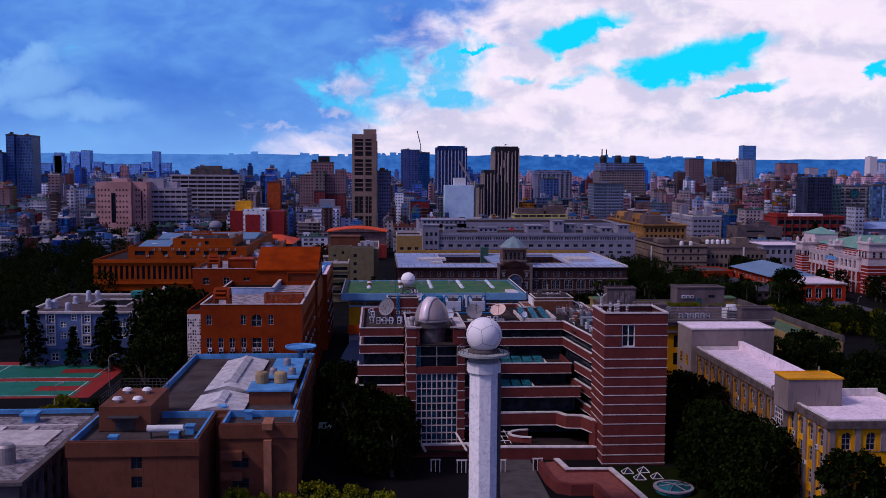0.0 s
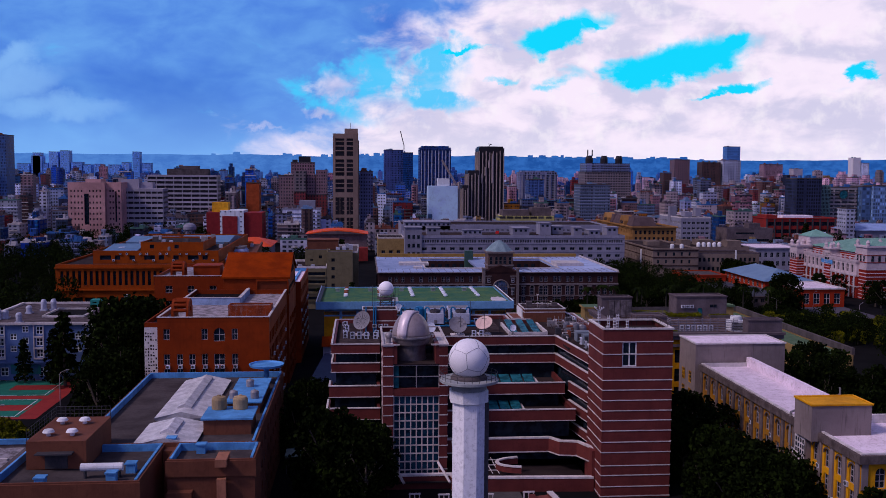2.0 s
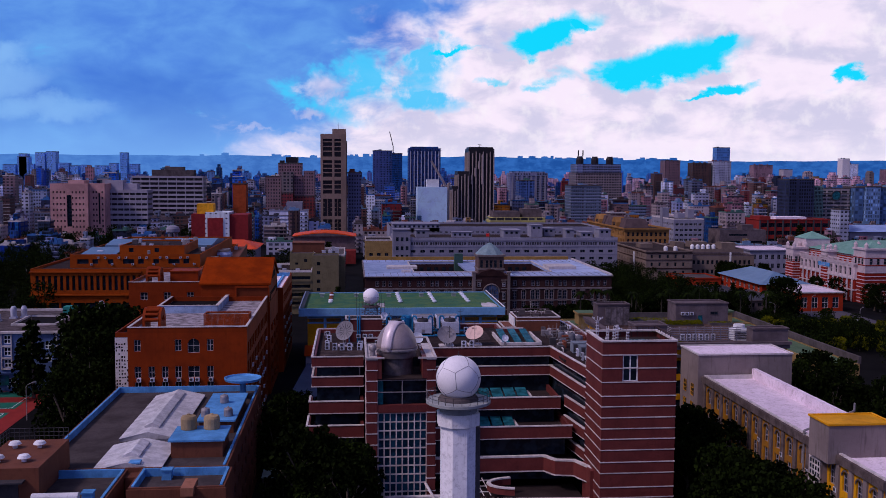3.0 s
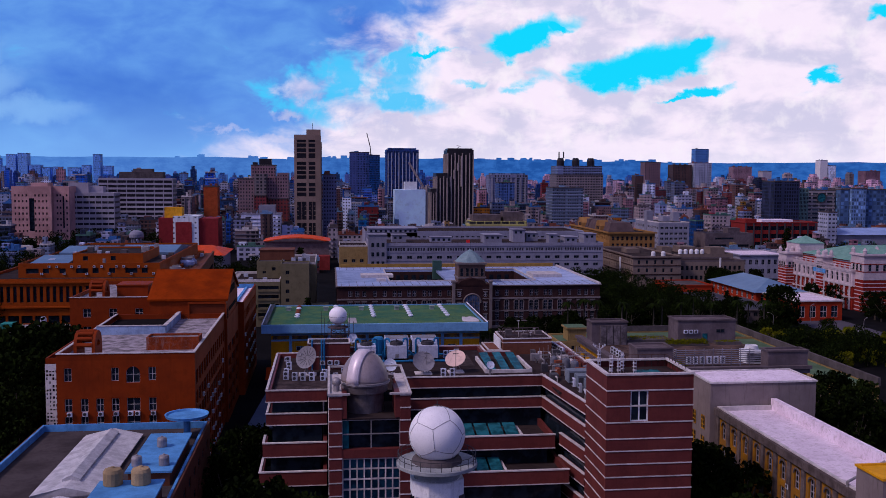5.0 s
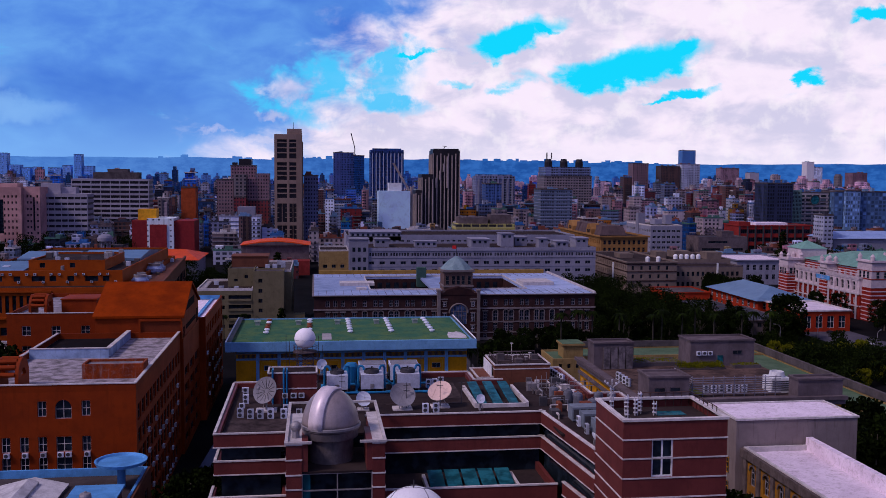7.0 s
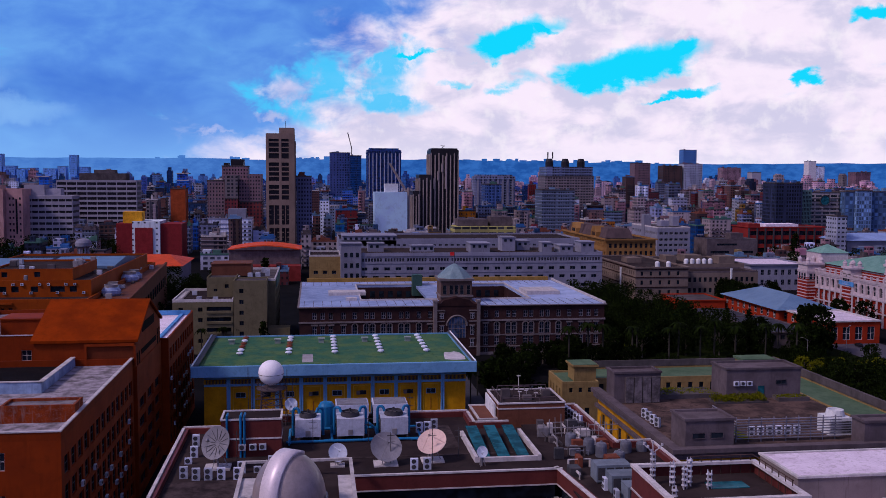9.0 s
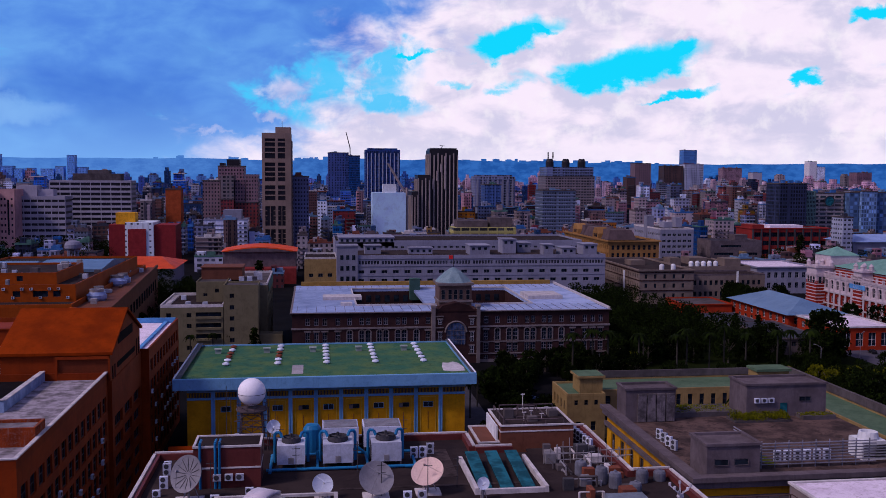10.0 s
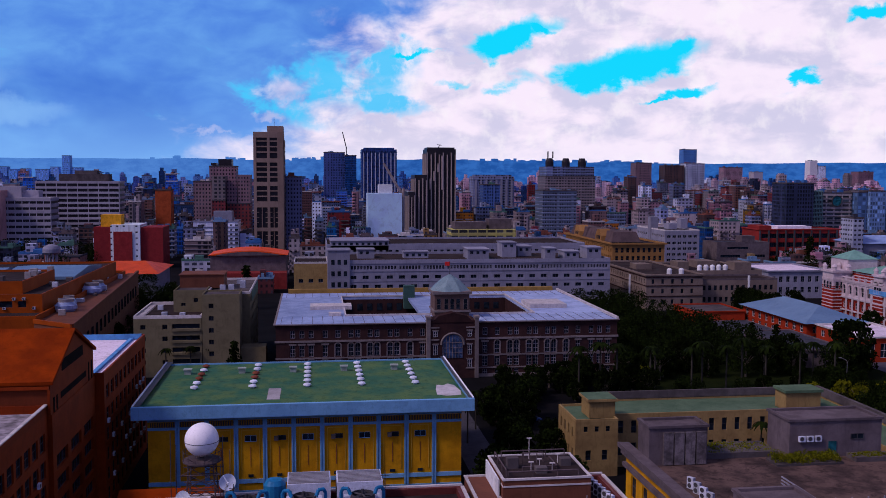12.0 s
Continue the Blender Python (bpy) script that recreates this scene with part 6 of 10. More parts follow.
# ---------------------------------------------------------------- lilac grey office with a roof garden
def garden_office():
    r = thing("garden_office", "yellow walled office with grey cornice and roof garden", "building", (85, 262, 0))
    x0, x1, y0, y1 = 66.0, 104.0, 241.0, 281.0
    st = {"all": dict(cols=2, rows=2, bars=DARKSTEEL)}
    block(r, x0 + 0.8, x1, y0 + 0.8, y1, 0, 22.4, YELLOW, ROOF_BROWN, {"W": rows_of(39.2, 8, (3, 7.5, 12, 16.6), 2.0, 3.2), "S": rows_of(37.2, 8, (3, 7.5, 12, 16.6), 2.6, 3.2)}, 0.3, 0.3, YELLOW, 0.35, st)
    part("cornice", boxes([(x0, x1 + 0.3, y0, y0 + 1.2, 22.45, 24.0), (x0, x0 + 1.2, y0 + 1.2, y1 + 0.3, 22.45, 24.0), (x0 - 0.5, x1 + 0.5, y0 - 0.5, y0 - 0.02, 23.4, 24.05), (x0 - 0.5, x0 - 0.02, y0, y1 + 0.3, 23.4, 24.05)]), LILAC, r)
    part("lower_ledge", boxes([(x0 + 0.2, x1, y0 + 0.2, y0 + 0.78, 20.6, 21.2), (x0 + 0.2, x0 + 0.78, y0 + 0.8, y1, 20.6, 21.2)]), LILAC, r)
    part("roof_deck", boxes([(x0 + 1.2, x1, y0 + 1.2, y1, 22.45, 22.9)]), surf("stained_roof_deck", (0.135, 0.086, 0.074), (0.046, 0.032, 0.031), 0.95, 0.22, 0.03, dirt=(0.022, 0.016, 0.016), stain=0.65), r)
    # stair blocks
    for a, b, c, d, z in ((67.3, 75.8, 273, 277.5, 28.2), (88.6, 102.8, 274.0, 280.6, 28.2), (68.2, 75.6, 242.6, 248.2, 27.6), (95.5, 104, 241.6, 245, 26.8)):
        part("roof_room", boxes([(a, b, c, d, 22.9, z)]), LILAC, r)
        part("roof_room_rim", tube(a - 0.2, b + 0.2, c - 0.2, d + 0.2, z + 0.002, z + 0.35, 0.5), LILAC, r)
    for i in range(4):
        part("steel_panel", boxes([(69.3 + i * 1.6, 70.7 + i * 1.6, 272.6, 272.98, 23.0, 27.6)]), surf("stained_panel", (0.19, 0.16, 0.175), (0.07, 0.06, 0.064), 0.8, 0.9, streak=0.9, stain=0.6), r)
    for a in (69.6, 72.4):
        put_window(r, window_mesh(2.0, 0.9, cols=1, bars=LILAC), (a + 0.6, 242.55, 25.4))
    part("door", boxes([(94.6, 95.8, 273.9, 273.996, 22.9, 25.2)]), TEAL, r)
    put_window(r, window_mesh(2.0, 0.8, cols=2, bars=DARKSTEEL), (99.0, 273.96, 25.8))
    part("planter", boxes([(76.5, 87.4, 275.0, 280.6, 22.9, 23.7), (85.0, 95.0, 270.4, 273.8, 22.9, 23.2), (97.2, 103.0, 271.0, 273.6, 22.9, 23.6)]), CONCRETE, r)
    # louvred screen round the cooling plant
    louvre_paint = surf("pale_louvre_paint", (0.26, 0.25, 0.31), (0.18, 0.17, 0.21), 0.6, 0.5)
    for i in range(8):
        z = 23.4 + i * 0.42
        part("screen_slat", boxes([(78.0, 95.0, 246.9, 247.05, z, z + 0.13), (78.0, 78.15, 247.06, 256, z, z + 0.13)]), louvre_paint, r)
    for x in range(78, 96, 2):
        part("screen_post", boxes([(x, x + 0.12, 247.06, 247.2, 22.9, 26.7)]), louvre_paint, r)
    part("lawn_strip", boxes([(79.6, 81.2, 248.2, 253.4, 22.9, 23.0)]), LEAF_Y, r, "strip of grass behind the screen")
    return r


garden_office()


# ---------------------------------------------------------------- old yellow and grey office along the lane
def old_office():
    r = thing("old_office", "weathered ochre and grey office with a pale flat roof", "building", (88, 190, 0))
    x0, x1, y0, y1 = 78.4, 98.2, 157.3, 226.5
    st = {"all": dict(cols=2, rows=3, bars=surf("lilac_frame", (0.3276, 0.2964, 0.3432)), bar=0.12)}
    lv = ((2.0, 4.8), (6.2, 9.0), (10.4, 13.2), (14.2, 17.4, True))
    cols = even(48.0, 10, 1.7, 1.0)
    near = even(21.18, 5, 1.7, 0.6)
    block(r, x0, 90.0, 178.5, y1, 0, 19.6, OCHRE_OLD, ROOF_PALE, {"W": [(a, b, *z) for a, b in cols for z in lv]}, 0.7, 0.5, WHITE_TRIM, 0.4, st)
    block(r, x0, x1, y0, 178.48, 0, 19.6, YELLOW, ROOF_PALE, {"W": [(a, b, *z) for a, b in near for z in lv], "S": [(a, b, *z) for a, b in even(19.8, 4, 1.7, 1.0) for z in lv]}, 0.7, 0.5, WHITE_TRIM, 0.4, st, name="front_wall")
    grey = surf("stained_grey_render", (0.2418, 0.195, 0.1911), (0.1872, 0.1482, 0.1482), 0.9, 0.15, streak=0.7, stain=0.15)
    grime = surf("grimy_brown_render", (0.156, 0.1209, 0.117), (0.078, 0.0585, 0.0585), 0.9, 0.6, streak=0.8, stain=0.5)
    part("cornice", boxes([(x0 - 0.55, x0 - 0.006, y0 - 0.55, y1, 18.2, 19.5), (x0, x1 + 0.5, y0 - 0.55, y0 - 0.006, 18.2, 19.5)]), grime, r)
    part("frieze", boxes([(x0, x1, y0 - 0.12, y0 - 0.004, 14.0, 14.1)]), grey, r)
    for y in [179.5 + 4.6 * k for k in range(11)] + [y0 + 0.7 + 3.99 * k for k in range(6)]:
        part("pilaster", boxes([(x0 - 0.3, x0 - 0.004, y - 0.55, y + 0.55, 0, 18.19)]), grime if y > 178 else grey, r)
    for i in range(5):
        x = x0 + 0.6 + i * 18.6 / 4
        part("pilaster", boxes([(x - 0.5, x + 0.5, y0 - 0.25, y0 - 0.004, 14.1, 18.19)]), grey, r)
    part("base_course", boxes([(x0 - 0.35, x0 - 0.302, y0, y1, 0, 1.6)]), grey, r)
    # stone hoods over the arched heads
    bm = bent_strip(0.86, 1.12, 0.14, 8, "y")
    hood = mesh_of("window_hood", bm, grime)
    for a, b in cols:
        piece("window_hood", hood, r, (x0, y1 - (a + b) / 2, 16.55))
    for a, b in near:
        piece("window_hood", hood, r, (x0, 178.48 - (a + b) / 2, 16.55))
    # stair bay with a tall lattice
    SB0, SB1 = 173.4, 177.6
    part("stair_bay", boxes([(x0 - 1.0, x0 - 0.31, SB0, SB1, 0, 18.18)]), grey, r)
    bm = bmesh.new()
    ops = [(0.25 + 0.85 * i, 0.9 + 0.85 * i, 1.2 + 0.95 * j, 1.9 + 0.95 * j) for i in range(4) for j in range(17)]
    facade(bm, (x0 - 1.1, 177.3), (0, -1), 3.7, 1.0, 17.4, ops, 0.09)
    part("stair_lattice", bm, WHITE_TRIM, r)
    part("stair_glass", boxes([(x0 - 1.03, x0 - 1.004, 173.7, 177.2, 1.1, 17.3)]), DARKGLASS, r)
    # roof rooms
    for a, b, c, d, z, top in ((77.2, 98.0, 226.8, 237.5, 23.9, ROOF_PALE), (76.6, 87.0, 170.0, 176.2, 24.0, YELLOW), (95.5, 104, 157.5, 166, 22.5, YELLOW)):
        part("roof_room", boxes([(a, b, c, d, 0 if c > 200 or c < 160 else 18.0, z)]), grey, r)
        part("roof_room_deck", boxes([(a + 0.3, b - 0.3, c + 0.3, d - 0.3, z + 0.002, z + 0.12)]), top, r)
        part("roof_room_rim", tube(a - 0.2, b + 0.2, c - 0.2, d + 0.2, z + 0.002, z + 0.3, 0.45), top if top is YELLOW else WHITE_TRIM, r)
    set_windows(r, 77.2, 98.0, 226.8, 237.5, "W", [(a, b, z, z + 2.6) for a, b in even(10.7, 2, 1.7, 1) for z in (6.4, 10.6, 14.6)], 0.02, cols=2, rows=3, bars=YELLOW)
    part("inner_parapet", boxes([(88.9, 89.98, 178.6, 226.4, 18.9, 21.0)]), ROOF_PALE, r)
    part("roof_kerb", boxes([(90.1, 98.0, 177.4, 178.0, 18.9, 20.4)]), WHITE_TRIM, r)
    bm = bmesh.new()
    for p, q in (((78.2, 181, 3.0), (78.2, 181, 20.2)), ((78.2, 181, 20.2), (93.5, 193, 20.2)), ((93.5, 193, 20.2), (93.5, 193, 21.6))):
        rod(bm, p, q, 0.2, 8)
    part("roof_pipe", bm, STEEL, r, "grey drain pipe over the roof")
    return r


old_office()


# ---------------------------------------------------------------- cream institute with green flat roofs
def cream_institute():
    r = thing("cream_institute", "cream rendered institute with green coated flat roofs", "building", (105, 335, 0))
    st = {"all": dict(cols=1, rows=2, bars=DARKSTEEL)}
    grn = surf("faded_green_roof", (0.1014, 0.156, 0.0936), (0.0702, 0.117, 0.0702), 0.9, 0.2)
    block(r, 84.6, 140, 344, 358, 0, 11.6, CREAM, grn, {"S": rows_of(55.4, 18, (7.4, 2.5), 1.2, 2.8)}, 0.4, 0.4, CREAM, 0.4, st)
    block(r, 75.3, 84.5, 338, 352, 0, 12.2, CREAM, grn, {"S": rows_of(9.2, 3, (9.6,), 0.9, 1.2) + rows_of(9.2, 2, (3.5,), 1.2, 2.2), "W": rows_of(14, 4, (3.5, 8.0), 1.2, 2.2)}, 0.4, 0.4, CREAM, 0.4, st)
    part("tower_room", boxes([(78.8, 84.4, 340, 346, 12, 15.6), (78.3, 84.9, 339.5, 346.5, 15.6, 16.1)]), CREAM, r)
    part("tower_room_roof", boxes([(78.5, 84.7, 339.7, 346.3, 16.1, 16.2)]), grn, r)
    part("box_room", boxes([(124.8, 133.0, 343.5, 348.5, 11.4, 15.4)]), CREAM, r)
    part("box_room_roof", boxes([(124.4, 133.4, 343.1, 348.9, 15.4, 16.0)]), grn, r)
    part("rear_wall", boxes([(84.5, 140, 357.6, 358.2, 11.6, 13.4)]), CONCRETE, r)
    block(r, 129.5, 140, 274, 343.9, 0, 11.6, CREAM, grn, {"W": rows_of(69.9, 16, (3, 7.4), 1.5, 2.4)}, 0.4, 0.4, CREAM, 0.4, st)
    part("rear_wall", boxes([(139.6, 140.4, 274, 357.5, 11.6, 13.6)]), CONCRETE, r)
    return r


cream_institute()


# ---------------------------------------------------------------- red brick halls with blue sheet roofs
def hip(bm, x0, x1, y0, y1, z0, z1, inset):
    if x1 - x0 > y1 - y0:
        ym = (y0 + y1) / 2
        rd = [(x0 + inset, ym, z1), (x1 - inset, ym, z1)]
        fs = ((0, 1, 5, 4), (1, 2, 5), (2, 3, 4, 5), (3, 0, 4))
    else:
        xm = (x0 + x1) / 2
        rd = [(xm, y0 + inset, z1), (xm, y1 - inset, z1)]
        fs = ((0, 1, 4), (1, 2, 5, 4), (2, 3, 5), (3, 0, 4, 5))
    v = [bm.verts.new(p) for p in ((x0, y0, z0), (x1, y0, z0), (x1, y1, z0), (x0, y1, z0), *rd)]
    for f in fs:
        bm.faces.new([v[i] for i in f])
    bm.faces.new(v[3::-1])


r = thing("brick_hall", "red brick hall with a pale blue sheet hip roof", "building", (218, 505, 0))
block(r, 203.5, 227.5, 478, 531, 0, 8.6, REDBRICK, CONCRETE, {"W": rows_of(53, 9, (1.2, 4.8), 2.6, 2.6), "S": rows_of(24, 4, (1.2, 4.8), 2.6, 2.6)}, 0.0, 0.3, REDBRICK, 0.4, {"all": dict(cols=2, rows=2, bars=WHITE_TRIM, bar=0.12)})
bm = bmesh.new()
hip(bm, 202.0, 229.0, 476.5, 532.5, 8.6, 13.6, 14)
part("hip_roof", bm, BLUEMETAL, r)
r = thing("brick_hall", "red brick hall with a pale pink flat roof", "building", (240, 470, 0))
block(r, 206, 228, 446, 475.5, 0, 8.8, REDBRICK, ROOF_PALE, {"W": rows_of(29.5, 4, (1.2, 4.8), 2.6, 2.4), "S": rows_of(22, 4, (1.5,), 3.0, 5.0)}, 0.4, 0.4, WHITE_TRIM, 0.4, {"all": dict(cols=2, rows=2, bars=WHITE_TRIM, bar=0.12)}, overhang=0.5)
r = thing("brick_shed", "low red brick shed with grey roof", "building", (190, 540, 0))
block(r, 180, 202, 526, 550, 0, 6.5, REDBRICK, CONCRETE, {}, 0.4, 0.4, REDBRICK, 0.3, overhang=0.4)
r = thing("lane_house", "grey two storey house with sheet roof", "building", (186, 470, 0))
block(r, 180, 198, 440, 480, 0, 6.0, LILAC, DARKROOF, {"S": rows_of(18, 5, (3.2,), 1.8, 1.6), "W": rows_of(40, 10, (3.2,), 1.6, 1.6)}, 0.3, 0.3, LILAC, 0.3, {"all": dict(cols=2, rows=1, bars=DARKSTEEL)}, overhang=0.4)
r = thing("lane_house", "grey low house with a dark grey roof", "building", (190, 500, 0))
block(r, 180, 200, 484, 520, 0, 3.4, LILAC, DARKROOF, {}, 0.2, 0.3, LILAC, 0.3, overhang=0.5)


# ---------------------------------------------------------------- striped red and white palace
def palace():
    r = thing("palace", "red brick palace banded in white stone with green copper roofs", "palace", (275, 520, 0))
    crimson = surf("crimson_brick", (0.30, 0.026, 0.017), (0.22, 0.019, 0.014), 0.8, 0.25, streak=0.3)
    stone = surf("white_stone", (0.60, 0.49, 0.52), (0.48, 0.39, 0.42), 0.8, 0.4)
    copper = surf("green_copper", (0.1872, 0.3588, 0.2964), (0.1404, 0.2964, 0.2418), 0.6, 0.3)
    x0, x1, y0, y1 = 250.0, 330.0, 476.0, 545.0
    lower = [(a, b, z, z + 3.0) for a, b in even(69, 14, 2.0, 2) for z in (2.0, 6.6)]
    block(r, x0, x1, y0, y1, 0, 11.5, crimson, CONCRETE, {"W": lower, "S": [(a, b, z, z + 3.0) for a, b in even(80, 16, 2.0, 2) for z in (2.0, 6.6)]}, 0.0, 0.6, stone, 0.5, {"all": dict(cols=2, rows=2, bars=stone, bar=0.2)})
    upper = [(a, b, 12.6, 16.8, True) for a, b in even(69, 14, 2.6, 2)]
    block(r, x0 - 0.3, x1, y0, y1, 11.5, 19.0, stone, CONCRETE, {"W": upper, "S": [(a, b, 12.6, 16.8, True) for a, b in even(80, 16, 2.6, 2)]}, 0.8, 0.6, stone, 0.7, {"all": dict(cols=2, rows=2, bars=stone, bar=0.14)}, 0.5, "arcade_wall")
    for z in (5.6, 11.0, 17.6):
        part("stone_band", boxes([(x0 - 0.65, x0 - 0.304, y0, y1, z, z + 0.6), (x0, x1, y0 - 0.35, y0 - 0.004, z, z + 0.6)]), stone, r)
    for i in range(15):
        y = y0 + 2 + i * 65 / 14
        part("stone_pier", boxes([(x0 - 0.55, x0 - 0.304, y - 0.6, y + 0.6, 0, 17.59)]), stone, r)
        part("baluster_pier", boxes([(x0 - 0.8, x0 - 0.1, y - 0.45, y + 0.45, 19.13, 20.8)]), stone, r)
    part("balustrade", boxes([(x0 - 0.6, x0 - 0.3, y0, y1, 19.9, 20.3)]), stone, r)
    part("tarpaulin", boxes([(x0 - 0.75, x0 - 0.66, 500, 512, 15.0, 17.0)]), BLUEPAINT, r, "blue tarpaulin on the arcade")
    for cx, cy, sx, sy, h in ((249.6, 537.5, 4.0, 4.4, 21.6), (257.5, 474.5, 6.5, 5.5, 26.0), (252, 506, 2.6, 3.2, 22.5)):
        part("corner_tower", boxes([(cx - sx, cx + sx, cy - sy, cy + sy, 0, 15.0)]), crimson, r)
        part("tower_top", boxes([(cx - sx, cx + sx, cy - sy, cy + sy, 15.002, h)]), stone, r)
        n = 14
        for k in range(n):
            z = 0.6 + k * (h - 1.0) / n
            part("band", tube(cx - sx - 0.12, cx + sx + 0.12, cy - sy - 0.12, cy + sy + 0.12, z, z + 0.4, 0.124), crimson if z > 15 else stone, r) if z < 15 or k % 2 == 0 else None
        part("tower_cornice", boxes([(cx - sx - 0.6, cx + sx + 0.6, cy - sy - 0.6, cy + sy + 0.6, h, h + 0.9)]), stone, r)
        for a, b in ((-1, -1), (1, -1), (-1, 1), (1, 1)):
            px, py = cx + a * (sx - 0.6), cy + b * (sy - 0.6)
            bm = bmesh.new()
            lathe(bm, px, py, [(0.9, h + 0.9), (0.9, h + 2.2), (1.1, h + 2.4), (0.6, h + 3.2), (0.1, h + 3.8)], 10)
            part("turret", bm, stone, r)
        for k in (-1, 0, 1):
            put_window(r, window_mesh(1.5, 3.0, cols=1, rows=2, bars=stone), (cx + k * sx * 0.55, cy - sy - 0.14, h - 5.5))
            put_window(r, window_mesh(1.5, 3.0, cols=1, rows=2, bars=stone), (cx - sx - 0.14, cy + k * sy * 0.55, h - 5.5), -math.pi / 2)
        part("niche_band", tube(cx - sx - 0.2, cx + sx + 0.2, cy - sy - 0.2, cy + sy + 0.2, h - 3.6, h - 2.6, 0.2), stone, r)
    for cx, cy, s, z, h in ((261, 543, 7.3, 27.0, 30.8), (257.5, 474.5, 4.6, 26.9, 30.2)):
        part("roof_drum", boxes([(cx - s + 0.4, cx + s - 0.4, cy - s + 0.4, cy + s - 0.4, 18, z)]), stone, r)
        bm = bmesh.new()
        v = [bm.verts.new(p) for p in ((cx - s, cy - s, z), (cx + s, cy - s, z), (cx + s, cy + s, z), (cx - s, cy + s, z), (cx, cy, h))]
        for i in range(4):
            bm.faces.new((v[i], v[(i + 1) % 4], v[4]))
        bm.faces.new(v[3::-1])
        part("tower_roof", bm, copper, r, "pale green copper roof")
    bm = bmesh.new()
    hip(bm, x0 + 4, x1 - 2, y0 + 8, y1 - 10, 22.4, 28.0, 12)
    part("main_roof", bm, copper, r, "pale green copper roof")
    part("attic_wall", boxes([(x0 + 5, x1 - 3, y0 + 9, y1 - 11, 18.2, 22.39)]), crimson, r)
    part("attic_band", boxes([(x0 + 4.85, x0 + 4.99, y0 + 9, y1 - 11, z, z + 0.45) for z in (20.2, 21.4)]), stone, r)
    return r


palace()


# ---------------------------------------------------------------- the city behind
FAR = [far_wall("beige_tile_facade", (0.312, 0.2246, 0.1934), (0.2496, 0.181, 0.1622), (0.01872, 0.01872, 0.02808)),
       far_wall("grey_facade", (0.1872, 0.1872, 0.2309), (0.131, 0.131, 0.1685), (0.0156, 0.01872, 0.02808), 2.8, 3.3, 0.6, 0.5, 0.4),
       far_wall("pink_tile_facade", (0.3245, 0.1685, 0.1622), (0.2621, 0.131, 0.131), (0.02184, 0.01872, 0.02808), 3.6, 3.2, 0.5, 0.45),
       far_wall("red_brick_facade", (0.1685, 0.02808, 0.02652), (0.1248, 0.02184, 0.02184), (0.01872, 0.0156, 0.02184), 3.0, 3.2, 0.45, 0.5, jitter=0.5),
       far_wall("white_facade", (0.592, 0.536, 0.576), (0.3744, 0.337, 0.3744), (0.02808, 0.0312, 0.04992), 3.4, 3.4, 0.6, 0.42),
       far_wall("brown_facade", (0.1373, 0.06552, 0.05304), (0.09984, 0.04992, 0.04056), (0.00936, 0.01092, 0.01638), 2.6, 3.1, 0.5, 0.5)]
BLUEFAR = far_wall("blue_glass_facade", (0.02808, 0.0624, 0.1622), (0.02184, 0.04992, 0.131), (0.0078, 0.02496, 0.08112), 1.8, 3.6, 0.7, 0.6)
# a pink lightened so that sunlight is held in the colour
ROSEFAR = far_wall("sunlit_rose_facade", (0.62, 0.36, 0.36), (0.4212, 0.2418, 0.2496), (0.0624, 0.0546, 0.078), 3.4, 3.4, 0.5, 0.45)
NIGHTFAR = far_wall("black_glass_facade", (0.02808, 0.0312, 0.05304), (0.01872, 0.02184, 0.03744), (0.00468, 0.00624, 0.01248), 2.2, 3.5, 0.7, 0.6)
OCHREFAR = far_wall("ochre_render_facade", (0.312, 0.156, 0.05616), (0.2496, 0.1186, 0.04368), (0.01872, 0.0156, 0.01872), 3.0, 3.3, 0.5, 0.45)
FIN = surf("pale_fins", (0.3978, 0.3182, 0.2984), (0.3182, 0.2586, 0.2453), 0.7, 0.05)
PALESLAB = surf("pale_lilac_slab", (0.4056, 0.3744, 0.4446), (0.3432, 0.3198, 0.3822), 0.8, 0.06)
# this facade's blue is haze painted into the wall colour
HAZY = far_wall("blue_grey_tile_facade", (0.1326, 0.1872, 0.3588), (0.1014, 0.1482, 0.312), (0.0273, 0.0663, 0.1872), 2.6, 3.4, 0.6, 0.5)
DARKFAR = surf("dark_curtain_wall", (0.02184, 0.01997, 0.02496), (0.0312, 0.02808, 0.03432), 0.35, 0.05)
ROOFS = [CONCRETE, OFFWHITE, LILAC, BLUEMETAL, surf("rusty_sheet_roof", (0.234, 0.078, 0.0546)), surf("grey_green_sheet_roof", (0.078, 0.1716, 0.1404)), WHITE_TRIM, DARKROOF, surf("blue_sheet_roof", (0.0468, 0.156, 0.4056))]
TAKEN = []


def clutter(x0, x1, y0, y1, z, rng, k=3):
    out = []
    for _ in range(k):
        a, b = rng.uniform(x0 + 0.5, x1 - 4), rng.uniform(y0 + 0.5, y1 - 4)
        out.append((a, min(x1 - 0.3, a + rng.uniform(2, 5)), b, min(y1 - 0.3, b + rng.uniform(2, 5)), z - 0.05, z + rng.uniform(1.2, 4.0)))
    return out


